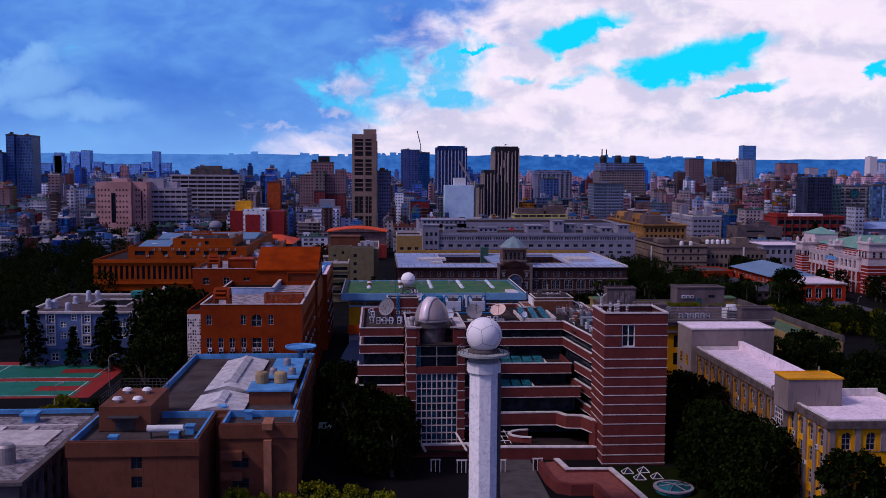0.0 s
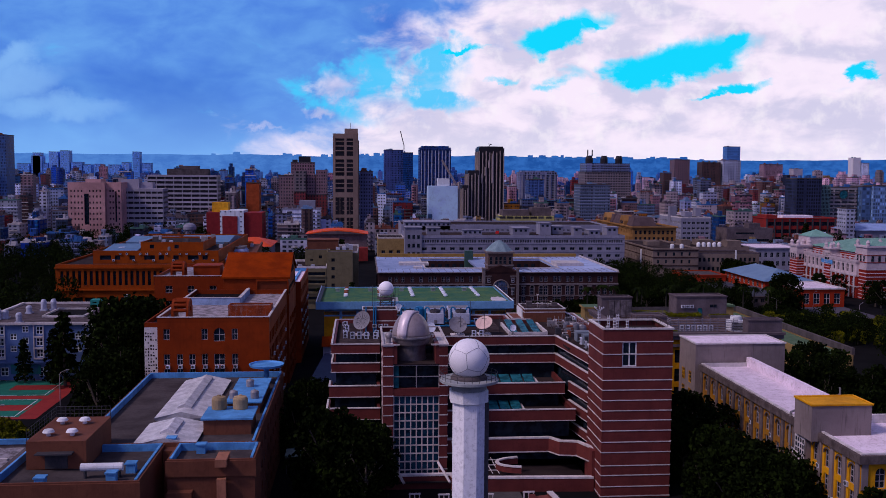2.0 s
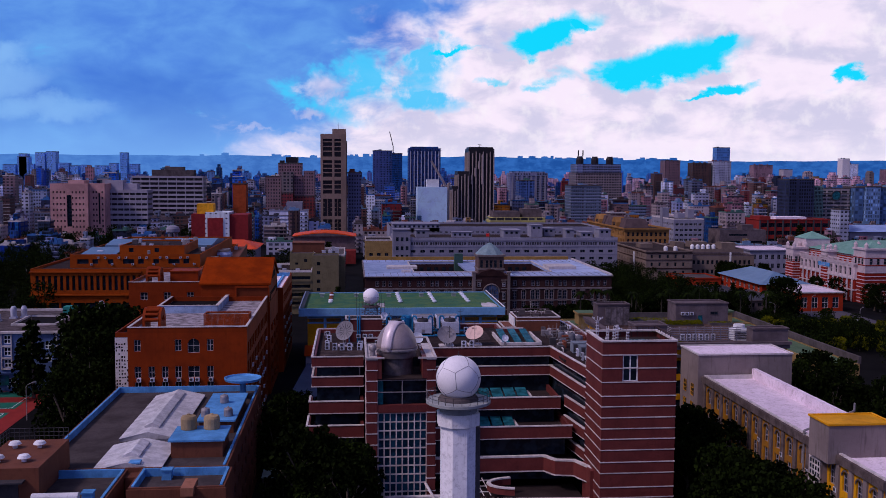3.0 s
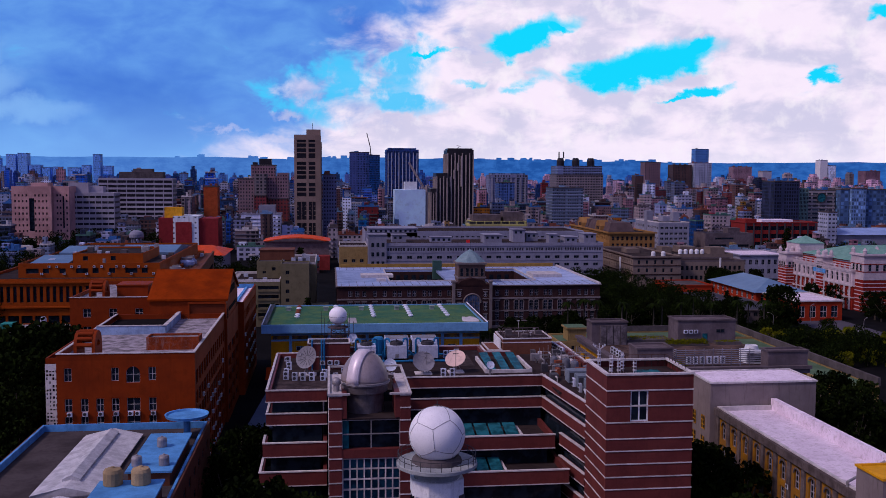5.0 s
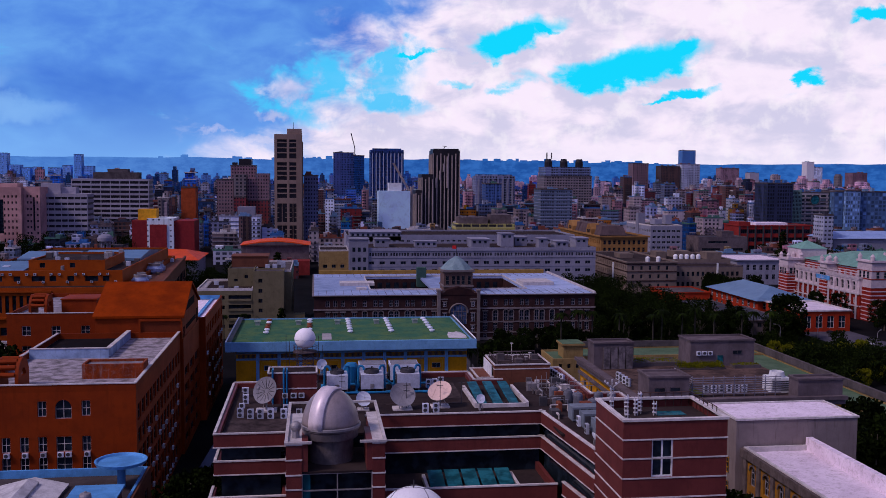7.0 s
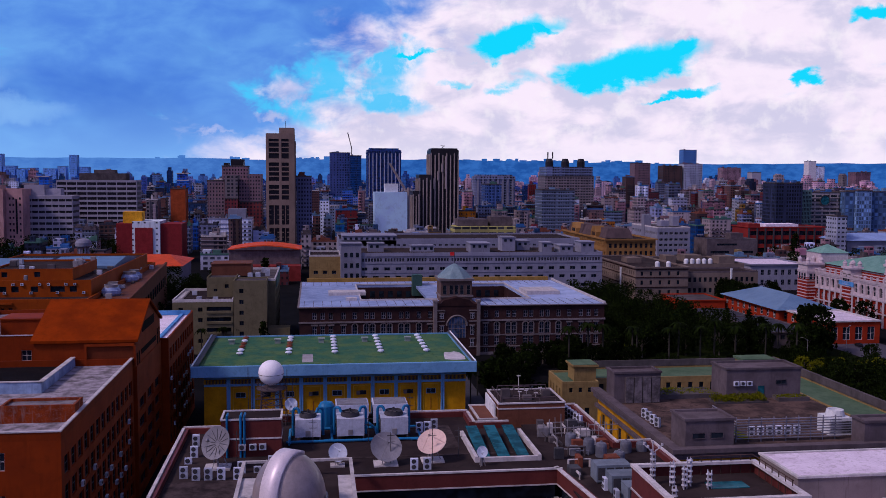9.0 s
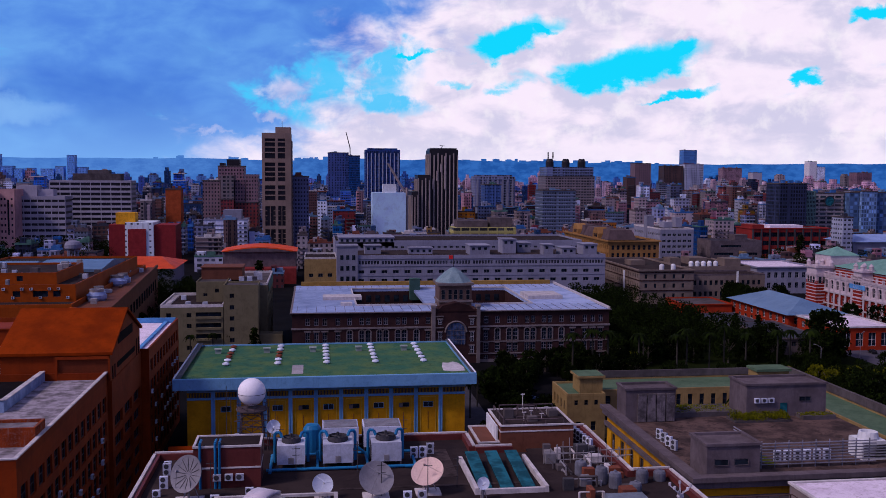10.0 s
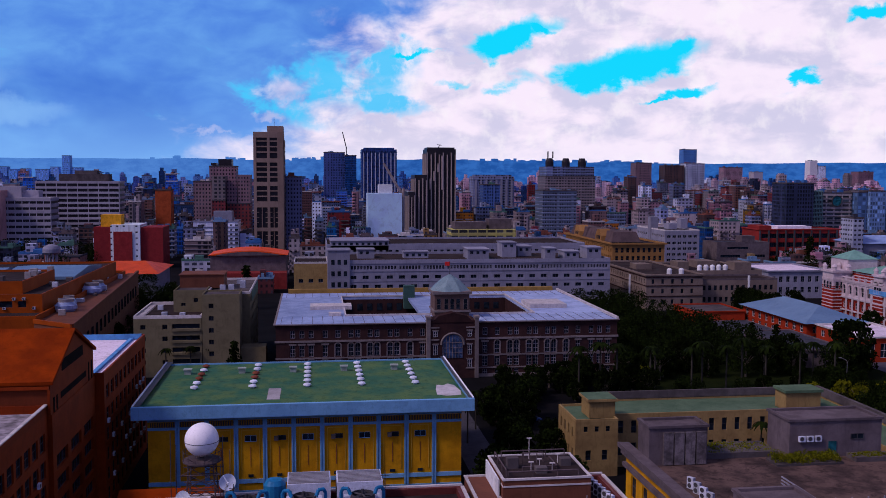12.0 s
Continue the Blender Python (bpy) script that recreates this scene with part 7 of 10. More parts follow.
def massing(x0, x1, y0, y1, h, rng):
    """Body, trim and rooftop blocks of a city house: bays, balconies, setbacks, lift rooms, sheds and tanks."""
    w, d, style, body, trim, top = x1 - x0, y1 - y0, rng.random(), [], [], []
    high = h
    if style < 0.22 and h > 18:
        cut = rng.uniform(0.72, 0.9) * h
        k = rng.uniform(0.1, 0.3) * w
        side = rng.random() < 0.5
        body += [(x0, x1, y0, y1, 0, cut), (x0 + (k if side else 0.3), x1 - (0.3 if side else k), y0 + 1.5, y1, cut, h)]
        top.append((x0 + 0.4, x1 - 0.4, y0 + 0.4, y0 + 1.4, cut, cut + 1.1))
    else:
        body.append((x0, x1, y0, y1, 0, h))
    floors = [3.3 * i for i in range(1, int(high * 0.88 / 3.3))]
    if 0.22 <= style < 0.5:
        n = max(1, int(w / 7))
        keep = [i for i in range(n) if rng.random() < 0.65] or [0]
        for i in keep:
            a = x0 + w * (i + 0.12) / n
            trim += [(a, a + w / n * 0.72, y0 - 1.1, y0 - 0.01, z, z + 1.05) for z in floors]
        if rng.random() < 0.5:
            trim += [(x0 - 0.9, x0 - 0.01, y0 + d * 0.2, y0 + d * 0.7, z, z + 1.05) for z in floors]
    elif 0.5 <= style < 0.7:
        n = max(2, int(w / 6))
        for i in range(n):
            a = x0 + w * (i + 0.2) / n
            body.append((a, a + w / n * 0.5, y0 - 1.0, y0 - 0.01, 0, h - rng.choice((0, 0.1, 3.3))))
    elif style >= 0.86:
        trim += [(x0 - 0.5, x1 + 0.5, y0 - 0.6, y0 - 0.01, z + 2.6, z + 3.0) for z in floors]
    top += [(x0 - 0.2, x1 + 0.2, y0 - 0.2, y0 + 0.3, h + 0.002, h + 1.1), (x0 - 0.2, x0 + 0.3, y0 + 0.3, y1, h + 0.002, h + 1.1), (x1 - 0.3, x1 + 0.2, y0 + 0.3, y1, h + 0.002, h + 1.1)]
    a = rng.uniform(x0 + 0.5, x0 + w * 0.6)
    body.append((a, a + min(5.5, w * 0.35), y0 + d * 0.3, y0 + d * 0.7, h, h + rng.uniform(2.8, 6.5)))
    for _ in range(rng.choice((1, 2, 2, 3))):
        a, b = rng.uniform(x0 + 0.6, x1 - 3), rng.uniform(y0 + 0.6, y0 + d * 0.6)
        top.append((a, min(x1 - 0.4, a + rng.uniform(2.5, 7)), b, b + rng.uniform(2, 4), h + 0.003, h + rng.uniform(1.6, 3.2)))
    for _ in range(rng.choice((0, 1, 2, 3))):
        a, b = rng.uniform(x0 + 0.6, x1 - 2), rng.uniform(y0 + 0.6, y0 + d * 0.7)
        top.append((a, a + 1.5, b, b + 1.5, h + 0.003, h + rng.uniform(2.2, 4.6)))
    return body, trim, top


def city_block(x0, x1, y0, y1, h, mat, rng, name="apartment_building", label="apartment block with rows of windows in the city", ledges=False, roof=CONCRETE, cap=True):
    r = thing(name, label, "building", ((x0 + x1) / 2, (y0 + y1) / 2, 0), "city blocks")
    if name == "apartment_building":
        body, trim, top = massing(x0, x1, y0, y1, h, rng)
    else:
        body, trim, top = [(x0, x1, y0, y1, 0, h)], [], clutter(x0, x1, y0, y1, h, rng, 2 + int((x1 - x0) / 12)) if cap else []
        part("parapet", tube(x0 - 0.3, x1 + 0.3, y0 - 0.3, y1 + 0.3, h + 0.002, h + 1.0, 0.5), roof, r)
    part("wall", boxes(body), mat, r, whole=True)
    part("roof", boxes([(x0 + 0.05, x1 - 0.05, y0 + 0.05, y1 - 0.05, h + 0.004, h + 0.15)]), roof, r)
    if trim:
        part("balcony", boxes(trim), rng.choice((OFFWHITE, CONCRETE, WHITE_TRIM, mat)), r, whole=True)
    if top:
        part("roof_room", boxes(top), rng.choice(ROOFS), r, whole=name == "apartment_building")
    if ledges:
        part("floor_ledge", boxes([(x0 - 0.45, x1 + 0.45, y0 - 0.45, y0 - 0.02, z, z + 0.5) for z in [3.3 * i for i in range(1, int(h / 3.3))]]), roof, r, whole=True)
    TAKEN.append((x0 - 2, x1 + 2, y0 - 2, y1 + 2))
    return r


rng = random.Random(7)
# --- landmark towers
def slab_tower():
    r = thing("beige_tower", "tall beige tower with dark recessed window bays", "tower", (-12, 905, 0))
    x0, x1, y0, y1, h = -23.7, -1.0, 890, 915, 95.7
    tan = surf("sandy_tower_tile", (0.2886, 0.2028, 0.1638), (0.234, 0.1638, 0.1365), 0.75, 0.05)
    part("core", boxes([(x0 + 0.6, x1 - 0.6, y0 + 1.2, y1, 0, h - 0.5)]), DARKFAR, r)
    mid = -12.4
    for a, b in ((x0, x0 + 2.2), (mid - 1.0, mid + 1.0), (x1 - 4.6, x1)):
        part("pier", boxes([(a, b, y0, y1 - 0.2, 0, h)]), tan, r)
    part("top_wall", boxes([(x0 + 2.21, x1 - 4.61, y0 + 0.02, y1 - 0.3, h - 4.4, h)]), tan, r)
    part("roof_room", boxes([(-13.2, -1.2, y0 + 2, y1 - 1, h, h + 4.6)]), tan, r)
    bm = bmesh.new()
    rod(bm, (-8, y0 + 6, h + 4.6), (-8, y0 + 6, h + 10), 0.2, 5)
    part("mast", bm, DARKSTEEL, r)
    bays = ((x0 + 2.21, mid - 1.01), (mid + 1.01, x1 - 4.61))
    # plain blank storeys part the window groups
    for z0, z1 in ((72.4, 75.6), (54.4, 57.6), (38.0, 42.6), (19.6, 22.4)):
        part("blank_storey", boxes([(a, b, y0 + 0.1, y0 + 1.19, z0, z1) for a, b in bays]), tan, r)
    for z in (79.8, 84.0, 88.2, 60.8, 64.6, 68.6, 46.0, 50.2):
        part("sill", boxes([(a, b, y0 + 0.25, y0 + 1.19, z, z + 1.0) for a, b in bays]), tan, r)
    for a, b in bays:
        m = (a + b) / 2
        part("mullion", boxes([(m - 0.25, m + 0.25, y0 + 0.3, y0 + 1.18, 0, 38)]), tan, r)
        for z in (4, 8, 12, 16, 26, 30, 34):
            part("sill", boxes([(a, a + 1.6, y0 + 0.3, y0 + 1.17, z, z + 0.5), (b - 1.6, b, y0 + 0.3, y0 + 1.17, z, z + 0.5)]), tan, r)
    part("side_wall", boxes([(x1 + 0.01, x1 + 0.8, y0 + 2, y1 - 0.5, 0, h - 6)]), tan, r)
    part("side_window", boxes([(x1 + 0.81, x1 + 0.86, y0 + 4 + 6.4 * i, y0 + 7.4 + 6.4 * i, 6 + 4.2 * k, 8.4 + 4.2 * k) for i in range(3) for k in range(19)]), DARKGLASS, r, whole=True)
    TAKEN.append((x0 - 2, x1 + 3, y0 - 2, y1 + 2))


slab_tower()


def fin_tower(name, label, x0, x1, y0, y1, h, n, base, fin, fw=0.45, step=0.0):
    r = thing(name, label, "tower", ((x0 + x1) / 2, (y0 + y1) / 2, 0))
    part("core", boxes([(x0, x1, y0, y1, 0, h)]), base, r)
    for i in range(n):
        c = x0 + (x1 - x0) * (i + 0.5) / n
        wd = (x1 - x0) / n * fw / 2
        part("fin", boxes([(c - wd, c + wd, y0 - 0.9, y0 - 0.01, 0, h - 4)]), fin, r)
    part("crown", boxes([(x0 - 0.5, x1 + 0.5, y0 - 1.0, y1, h - 3.99, h - 3.0), (x0 + 3, x1 - 3, y0 + 3, y1 - 3, h, h + 2)]), base, r)
    TAKEN.append((x0 - 2, x1 + 2, y0 - 2, y1 + 2))
    return r


def stepped_tower():
    r = thing("dark_tower", "dark bronze stepped tower with pale upright fins", "tower", (135, 1030, 0))
    for x0, x1, y0, y1, h, name in ((124.5, 151.5, 1015, 1045, 87.0, "main_shaft"), (113.2, 124.49, 1012, 1042, 63.5, "shoulder"), (107.0, 113.19, 1009, 1039, 48.0, "low_shoulder")):
        shaft = part(name, boxes([(x0, x1, y0, y1, 0, h)]), DARKFAR, r)
        n = max(2, round((x1 - x0) / 3.9))
        for i in range(n + 1):
            c = x0 + 0.5 + (x1 - x0 - 1.0) * i / n
            part("fin", boxes([(c - 0.5, c + 0.5, y0 - 1.3, y0 - 0.01, 0, h - (5 if i % 2 else 3.2))]), FIN, shaft)
        for i in range(5):
            c = y0 + 3 + i * 6
            part("fin", boxes([(x0 - 0.8, x0 - 0.01, c - 0.6, c + 0.6, 0, h - 4)]), FIN, shaft)
    part("crown", boxes([(125.5, 150.5, 1017, 1043, 87.0, 88.6)]), DARKFAR, r)
    part("fin_tip", boxes([(127 + 3.7 * i, 128.6 + 3.7 * i, 1013.4, 1014.9, 50 + 8 * (i % 3), 60 + 7 * (i % 4)) for i in range(4)]), FIN, r)
    bm = bmesh.new()
    rod(bm, (136, 1022, 88.6), (138, 1022, 91.2), 0.3, 5)
    rod(bm, (135, 1022, 91.4), (139.4, 1022, 90.8), 0.25, 5)
    part("roof_arm", bm, DARKSTEEL, r)
    TAKEN.append((104, 154, 1006, 1048))


stepped_tower()
fin_tower("glass_tower", "dark blue office tower with white mullions", 79.8, 122.1, 1300, 1330, 94.0, 9, BLUEFAR, surf("blue_white_mullion", (0.42, 0.46, 0.58)), 0.22)
city_block(36.8, 66.2, 1500, 1530, 94, BLUEFAR, rng, "glass_tower", "dark blue glass tower in the haze")
city_block(67.0, 87, 1600, 1630, 92, BLUEFAR, rng, "glass_tower", "dark blue tower under construction")
r = thing("tower_crane", "thin tower crane on a high building", "crane", (76, 1605, 92))
bm = bmesh.new()
rod(bm, (72, 1601, 92), (72, 1601, 104), 0.7, 4)
rod(bm, (72, 1601, 104), (66, 1601, 128), 0.7, 4)
part("jib", bm, DARKSTEEL, r)
r = thing("white_block", "blank white building under a mobile crane", "building", (79, 935, 0))
part("wall", boxes([(65.4, 93.3, 922, 945, 0, 48.2)]), surf("blank_white_sheet", (0.5, 0.7, 0.86), (0.42, 0.56, 0.8), 0.6, 0.06, streak=0.1), r)
part("lift_room", boxes([(74.5, 85.7, 926, 938, 48.2, 55.4)]), WHITE, r)
TAKEN.append((63, 96, 920, 950))
r = thing("crane", "slim lattice crane beside the white building", "crane", (99, 940, 48))
bm = bmesh.new()
rod(bm, (96, 940, 44), (79, 938, 73), 0.5, 4)
rod(bm, (97.5, 940, 44), (80, 938, 73), 0.5, 4)
rod(bm, (96, 940, 0), (96, 940, 52), 1.2, 4)
part("jib", bm, FIN, r)


def ribbon_block(name, label, x0, x1, y0, y1, h, mat, floors, t=1.5, roof=CONCRETE, extra=()):
    """White floor bands over a dark glazed core."""
    r = thing(name, label, "building", ((x0 + x1) / 2, (y0 + y1) / 2, 0))
    part("core", boxes([(x0 + 0.5, x1 - 0.5, y0 + 0.5, y1 - 0.5, 0, h)]), DARKFAR, r)
    f = h / floors
    for i in range(floors + 1):
        part("floor_band", boxes([(x0, x1, y0, y1, max(0, i * f - t / 2), i * f + t / 2)]), mat, r)
    for e in extra:
        part("roof_room", boxes([e]), roof, r)
    for k in range(9):
        c = x0 + (x1 - x0) * k / 8
        part("mullion", boxes([(c - 0.3, c + 0.3, y0 + 0.2, y0 + 0.49, 0, h)]), mat, r)
    TAKEN.append((x0 - 2, x1 + 2, y0 - 2, y1 + 2))
    return r


ribbon_block("slab_office", "long white slab office with dark window ribbons", -207.7, -140.4, 979, 1005, 56, PALESLAB, 13, 1.9, CONCRETE, ((-190, -150, 985, 1000, 56.9, 63.0), (-178, -160, 988, 998, 63, 66)))
ribbon_block("office_block", "white office block with narrow window ribbons", -225.9, -183.1, 930, 955, 43, PALESLAB, 9, 2.8, PALESLAB, ((-222, -206, 935, 950, 43.9, 53), (-206, -194, 938, 950, 43.9, 50)))
def pink_office():
    r = thing("office_block", "pale pink office block with small square windows", "building", (-239, 925, 0))
    pink = surf("pale_pink_tile", (0.66, 0.36, 0.34), (0.4368, 0.234, 0.2262), 0.75, 0.06)
    block(r, -262, -229.5, 905, 945, 0, 50, pink, CONCRETE, {"S": [(2.2 + 3.1 * i + (0.9 if i > 4 else 0), 3.5 + 3.1 * i + (0.9 if i > 4 else 0), z, z + 1.9) for i in range(9) if i not in (4,) for z in (6, 11, 16, 21, 26, 31, 36.5, 41.5)] + [(14.2, 18.4, 12, 40)]}, 0.8, 0.6, pink, 1.0, {"all": dict(cols=1, rows=1, bars=DARKSTEEL)})
    block(r, -229.4, -216.5, 911, 945, 0, 50, pink, CONCRETE, {"S": [(2.4 + 2.6 * i, 3.8 + 2.6 * i, z, z + 1.9) for i in (0, 1, 3) for z in (6, 11, 16, 21, 26, 31, 36.5, 41.5)] + [(7.4, 8.9, 14, 42)]}, 0.8, 0.6, pink, 1.0, {"all": dict(cols=1, rows=1, bars=DARKSTEEL)}, name="wing_wall")
    part("roof_room", boxes([(-250, -236, 918, 934, 49.2, 53)]), pink, r)
    TAKEN.append((-265, -214, 902, 948))


pink_office()
ROSE = far_wall("rose_brown_facade", (0.234, 0.117, 0.1092), (0.1872, 0.0936, 0.0936), (0.0234, 0.0195, 0.0273), 3.0, 3.3, 0.5, 0.5, low=0.9, jitter=0.3)
city_block(-82, -66.5, 1000, 1025, 56.5, ROSE, rng, "apartment_tower", "rose brown apartment tower of the red group")
r = city_block(-66, -54.5, 998, 1025, 40, FAR[3], rng, "apartment_tower", "red apartment tower with a beige upper part", cap=False)
part("upper_wall", boxes([(-66, -54.5, 998, 1025, 41.1, 62)]), FAR[0], r)
r = city_block(-54, -33.5, 1003, 1030, 37, FAR[3], rng, "apartment_tower", "dark red apartment tower with a beige upper part", cap=False)
part("upper_wall", boxes([(-54, -45, 1003, 1030, 38.1, 58), (-44.5, -33.5, 1003, 1030, 38.1, 63)]), ROSE, r)
city_block(-72, -48, 1036, 1060, 70, ROSE, rng, "apartment_tower", "rose brown apartment tower with a dark crown", cap=False)
part("crown", boxes([(-64, -52, 1037, 1055, 71.1, 77), (-70.5, -66, 1037, 1055, 71.1, 73.5)]), DARKFAR, bpy.data.objects[[o.name for o in scene.objects if o.get("label", "").endswith("dark crown")][-1]])
city_block(0.2, 12.5, 902, 925, 61, far_wall("blue_grey_tower_tile", (0.1248, 0.117, 0.1716), (0.0936, 0.0897, 0.1326), (0.0234, 0.0234, 0.039), 2.6, 3.2, 0.5, 0.5, low=0.9, jitter=0.3), rng, "apartment_tower", "blue grey apartment tower beside a higher one")
city_block(-114.8, -101.6, 1002, 1020, 49, surf("orange_red_wall", (0.429, 0.078, 0.0234)), rng, "apartment_tower", "narrow orange red tower")
r = thing("red_white_block", "red and white painted building with a yellow roof room", "building", (-100, 815, 0))
part("wall", boxes([(-122.9, -112, 802, 830, 0, 28), (-93, -78.5, 803, 832, 0, 27.6)]), surf("dark_red_wall", (0.2652, 0.0234, 0.0273), (0.2184, 0.0195, 0.0234)), r)
part("white_wall", boxes([(-111.98, -93.02, 801, 830, 0, 29.5)]), far_wall("white_small_windows", (0.66, 0.62, 0.68), (0.6, 0.56, 0.62), (0.0468, 0.0468, 0.0702), 4.5, 4.0, 0.4, 0.3), r)
part("red_bay", boxes([(-110, -98, 800.2, 800.98, 0, 25)]), surf("red_bay_wall", (0.2652, 0.0234, 0.0273)), r)
part("roof_room", boxes([(-119, -106, 806, 818, 28.01, 36)]), surf("yellow_room", (0.75, 0.35, 0.02)), r)
TAKEN.append((-125, -76, 798, 835))
r = city_block(-68.9, -35.2, 886, 910, 27, FAR[4], rng, "office_block", "white low office block", True, OFFWHITE)
part("roof_room", boxes([(-54, -40, 890, 905, 27.01, 35)]), OFFWHITE, r)
city_block(-34.5, -25.5, 893, 910, 18, FAR[4], rng, "office_block", "small white office block")
city_block(230.1, 261.9, 1000, 1030, 49, FAR[1], rng, "office_tower", "grey gridded office tower")
r = city_block(294.5, 355.5, 1250, 1290, 62, FAR[0], rng, "hotel_tower", "broad beige hotel with dark roof drums")
part("attic", boxes([(296, 354, 1251, 1289, 63.01, 74)]), FAR[1], r)
for x in (302, 322, 342):
    bm = bmesh.new()
    lathe(bm, x, 1262, [(5, 74.01), (5, 80), (3.5, 84)], 12)
    part("roof_drum", bm, DARKFAR, r)
bm = bmesh.new()
for x in (300, 306):
    rod(bm, (x, 1262, 84), (x, 1262, 92), 0.8, 4)
part("mast", bm, DARKSTEEL, r)
fin_tower("white_tower", "white framed apartment tower", 216.3, 267.4, 1300, 1330, 62, 8, FAR[1], OFFWHITE, 0.35)
city_block(217, 237, 1235, 1260, 52, BLUEFAR, rng, "glass_tower", "dark blue glass tower in the haze")
city_block(186, 206, 1400, 1430, 80, BLUEFAR, rng, "glass_tower", "narrow dark glass tower")
city_block(440, 466, 948, 975, 57, NIGHTFAR, rng, "office_tower", "black glass office tower")
r = ribbon_block("office_block", "rounded office with green glass ribbons", 467.0, 479, 955, 985, 50, surf("grey_green_band", (0.156, 0.2652, 0.2496)), 13, 1.4)
city_block(480, 513, 965, 995, 48, far_wall("bronze_grey_facade", (0.2652, 0.195, 0.156), (0.2106, 0.156, 0.1326), (0.0234, 0.0312, 0.039), 9.0, 4.0, 0.8, 0.5, 0.5, jitter=0.2), rng, "office_block", "bronze grey office block with a round dial", True)
r = thing("facade_dial", "round dark dial on a bronze grey facade", "dial", (497.5, 963.5, 41))
bm = bmesh.new()
bmesh.ops.create_cone(bm, cap_ends=True, segments=24, radius1=4.6, radius2=4.6, depth=1.0, matrix=Matrix.Translation((497.5, 964, 41)) @ Matrix.Rotation(math.pi / 2, 4, "X"))
part("dial", bm, TEAL, r)
bm = bmesh.new()
for k in range(24):
    a, b = math.pi * k / 12, math.pi * (k + 1) / 12
    rod(bm, (497.5 + 4.8 * math.cos(a), 963.4, 41 + 4.8 * math.sin(a)), (497.5 + 4.8 * math.cos(b), 963.4, 41 + 4.8 * math.sin(b)), 0.45, 5)
part("rim", bm, DARKSTEEL, r)
curtain = far_wall("blue_curtain_wall", (0.055, 0.105, 0.20), (0.045, 0.09, 0.17), (0.05, 0.10, 0.20), 5.0, 3.8, 0.7, 0.7, low=0.9, jitter=0.15)
city_block(524, 539, 953, 985, 50, far_wall("pale_blue_curtain_wall", (0.11, 0.18, 0.30), (0.09, 0.155, 0.27), (0.09, 0.16, 0.28), 3.0, 3.8, 0.7, 0.7, low=0.9, jitter=0.15), rng, "glass_block", "pale blue glass office bay")
city_block(514, 523.6, 957, 985, 49, curtain, rng, "glass_block", "blue glass office block with upright ribs")
city_block(539.4, 575, 957, 985, 49, curtain, rng, "glass_block", "blue glass office block with upright ribs")
r = thing("market_hall", "long low hall with a pale blue sheet roof", "building", (450, 812, 0))
part("wall", boxes([(420, 484, 793, 832, 0, 14.6)]), OFFWHITE, r)
bm = bmesh.new()
hip(bm, 418.5, 485.5, 791.5, 833.5, 14.6, 19.5, 6)
part("sheet_roof", bm, surf("pale_blue_sheeting", (0.26, 0.36, 0.62), (0.20, 0.29, 0.52), 0.5, 0.1), r, "pale blue sheet roof")
TAKEN.append((416, 490, 786, 836))
city_block(409.5, 417.5, 790, 806, 33, FAR[4], rng, "office_block", "narrow white office block beside the red school")
city_block(731.7, 769.4, 1900, 1930, 87, FAR[4], rng, "apartment_tower", "white banded apartment tower", True, OFFWHITE)
city_block(689.5, 728, 1900, 1930, 83, FAR[5], rng, "apartment_tower", "grey brown apartment tower")
city_block(633.5, 664.9, 1905, 1935, 88, FAR[2], rng, "apartment_tower", "pink apartment tower far across the city")
city_block(1131, 1185, 2618, 2650, 87, FAR[2], rng, "apartment_tower", "pink apartment tower far across the city")
city_block(1290, 1338, 3300, 3340, 155, far_wall("clear_blue_glass", (0.039, 0.156, 0.3588), (0.0312, 0.1326, 0.312), (0.0234, 0.0936, 0.2496), 9, 9, 0.5, 0.5, low=0.95, jitter=0.1), rng, "glass_tower", "distant blue glass tower")
city_block(1753.6, 1780.7, 3294, 3330, 119, surf("white_far_tower", (0.75, 0.7, 0.75)), rng, "apartment_tower", "distant white apartment tower")
city_block(1782, 1813, 3294, 3330, 100, FAR[4], rng, "apartment_tower", "distant white apartment tower")
# the glass colour has blue haze mixed into it
TWIN = far_wall("deep_blue_glass", (0.0312, 0.0858, 0.2106), (0.0234, 0.0663, 0.1716), (0.0117, 0.039, 0.117), 2.4, 4.0, 0.6, 0.6, low=0.95, jitter=0.2)
city_block(-478, -456.3, 1300, 1330, 105, TWIN, rng, "glass_tower", "dark blue glass tower in the haze")
city_block(-489, -478.6, 1296, 1326, 106, TWIN, rng, "glass_tower", "dark blue glass tower in the haze")
city_block(-530, -489.6, 1285, 1315, 82, TWIN, rng, "glass_tower", "lower dark blue glass tower in the haze")
# walls painted near the ridge's blue, haze included
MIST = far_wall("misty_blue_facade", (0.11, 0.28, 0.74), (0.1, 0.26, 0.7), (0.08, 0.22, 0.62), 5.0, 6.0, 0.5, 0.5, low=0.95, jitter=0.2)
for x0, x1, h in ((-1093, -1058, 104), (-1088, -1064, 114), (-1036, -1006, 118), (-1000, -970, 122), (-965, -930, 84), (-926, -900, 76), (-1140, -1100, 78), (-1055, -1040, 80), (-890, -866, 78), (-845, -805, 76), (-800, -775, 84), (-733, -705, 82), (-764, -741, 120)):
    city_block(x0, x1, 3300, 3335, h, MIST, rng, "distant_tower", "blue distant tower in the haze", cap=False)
city_block(1209, 1235, 2600, 2630, 75, PALESLAB, rng, "distant_tower", "bright white distant tower")
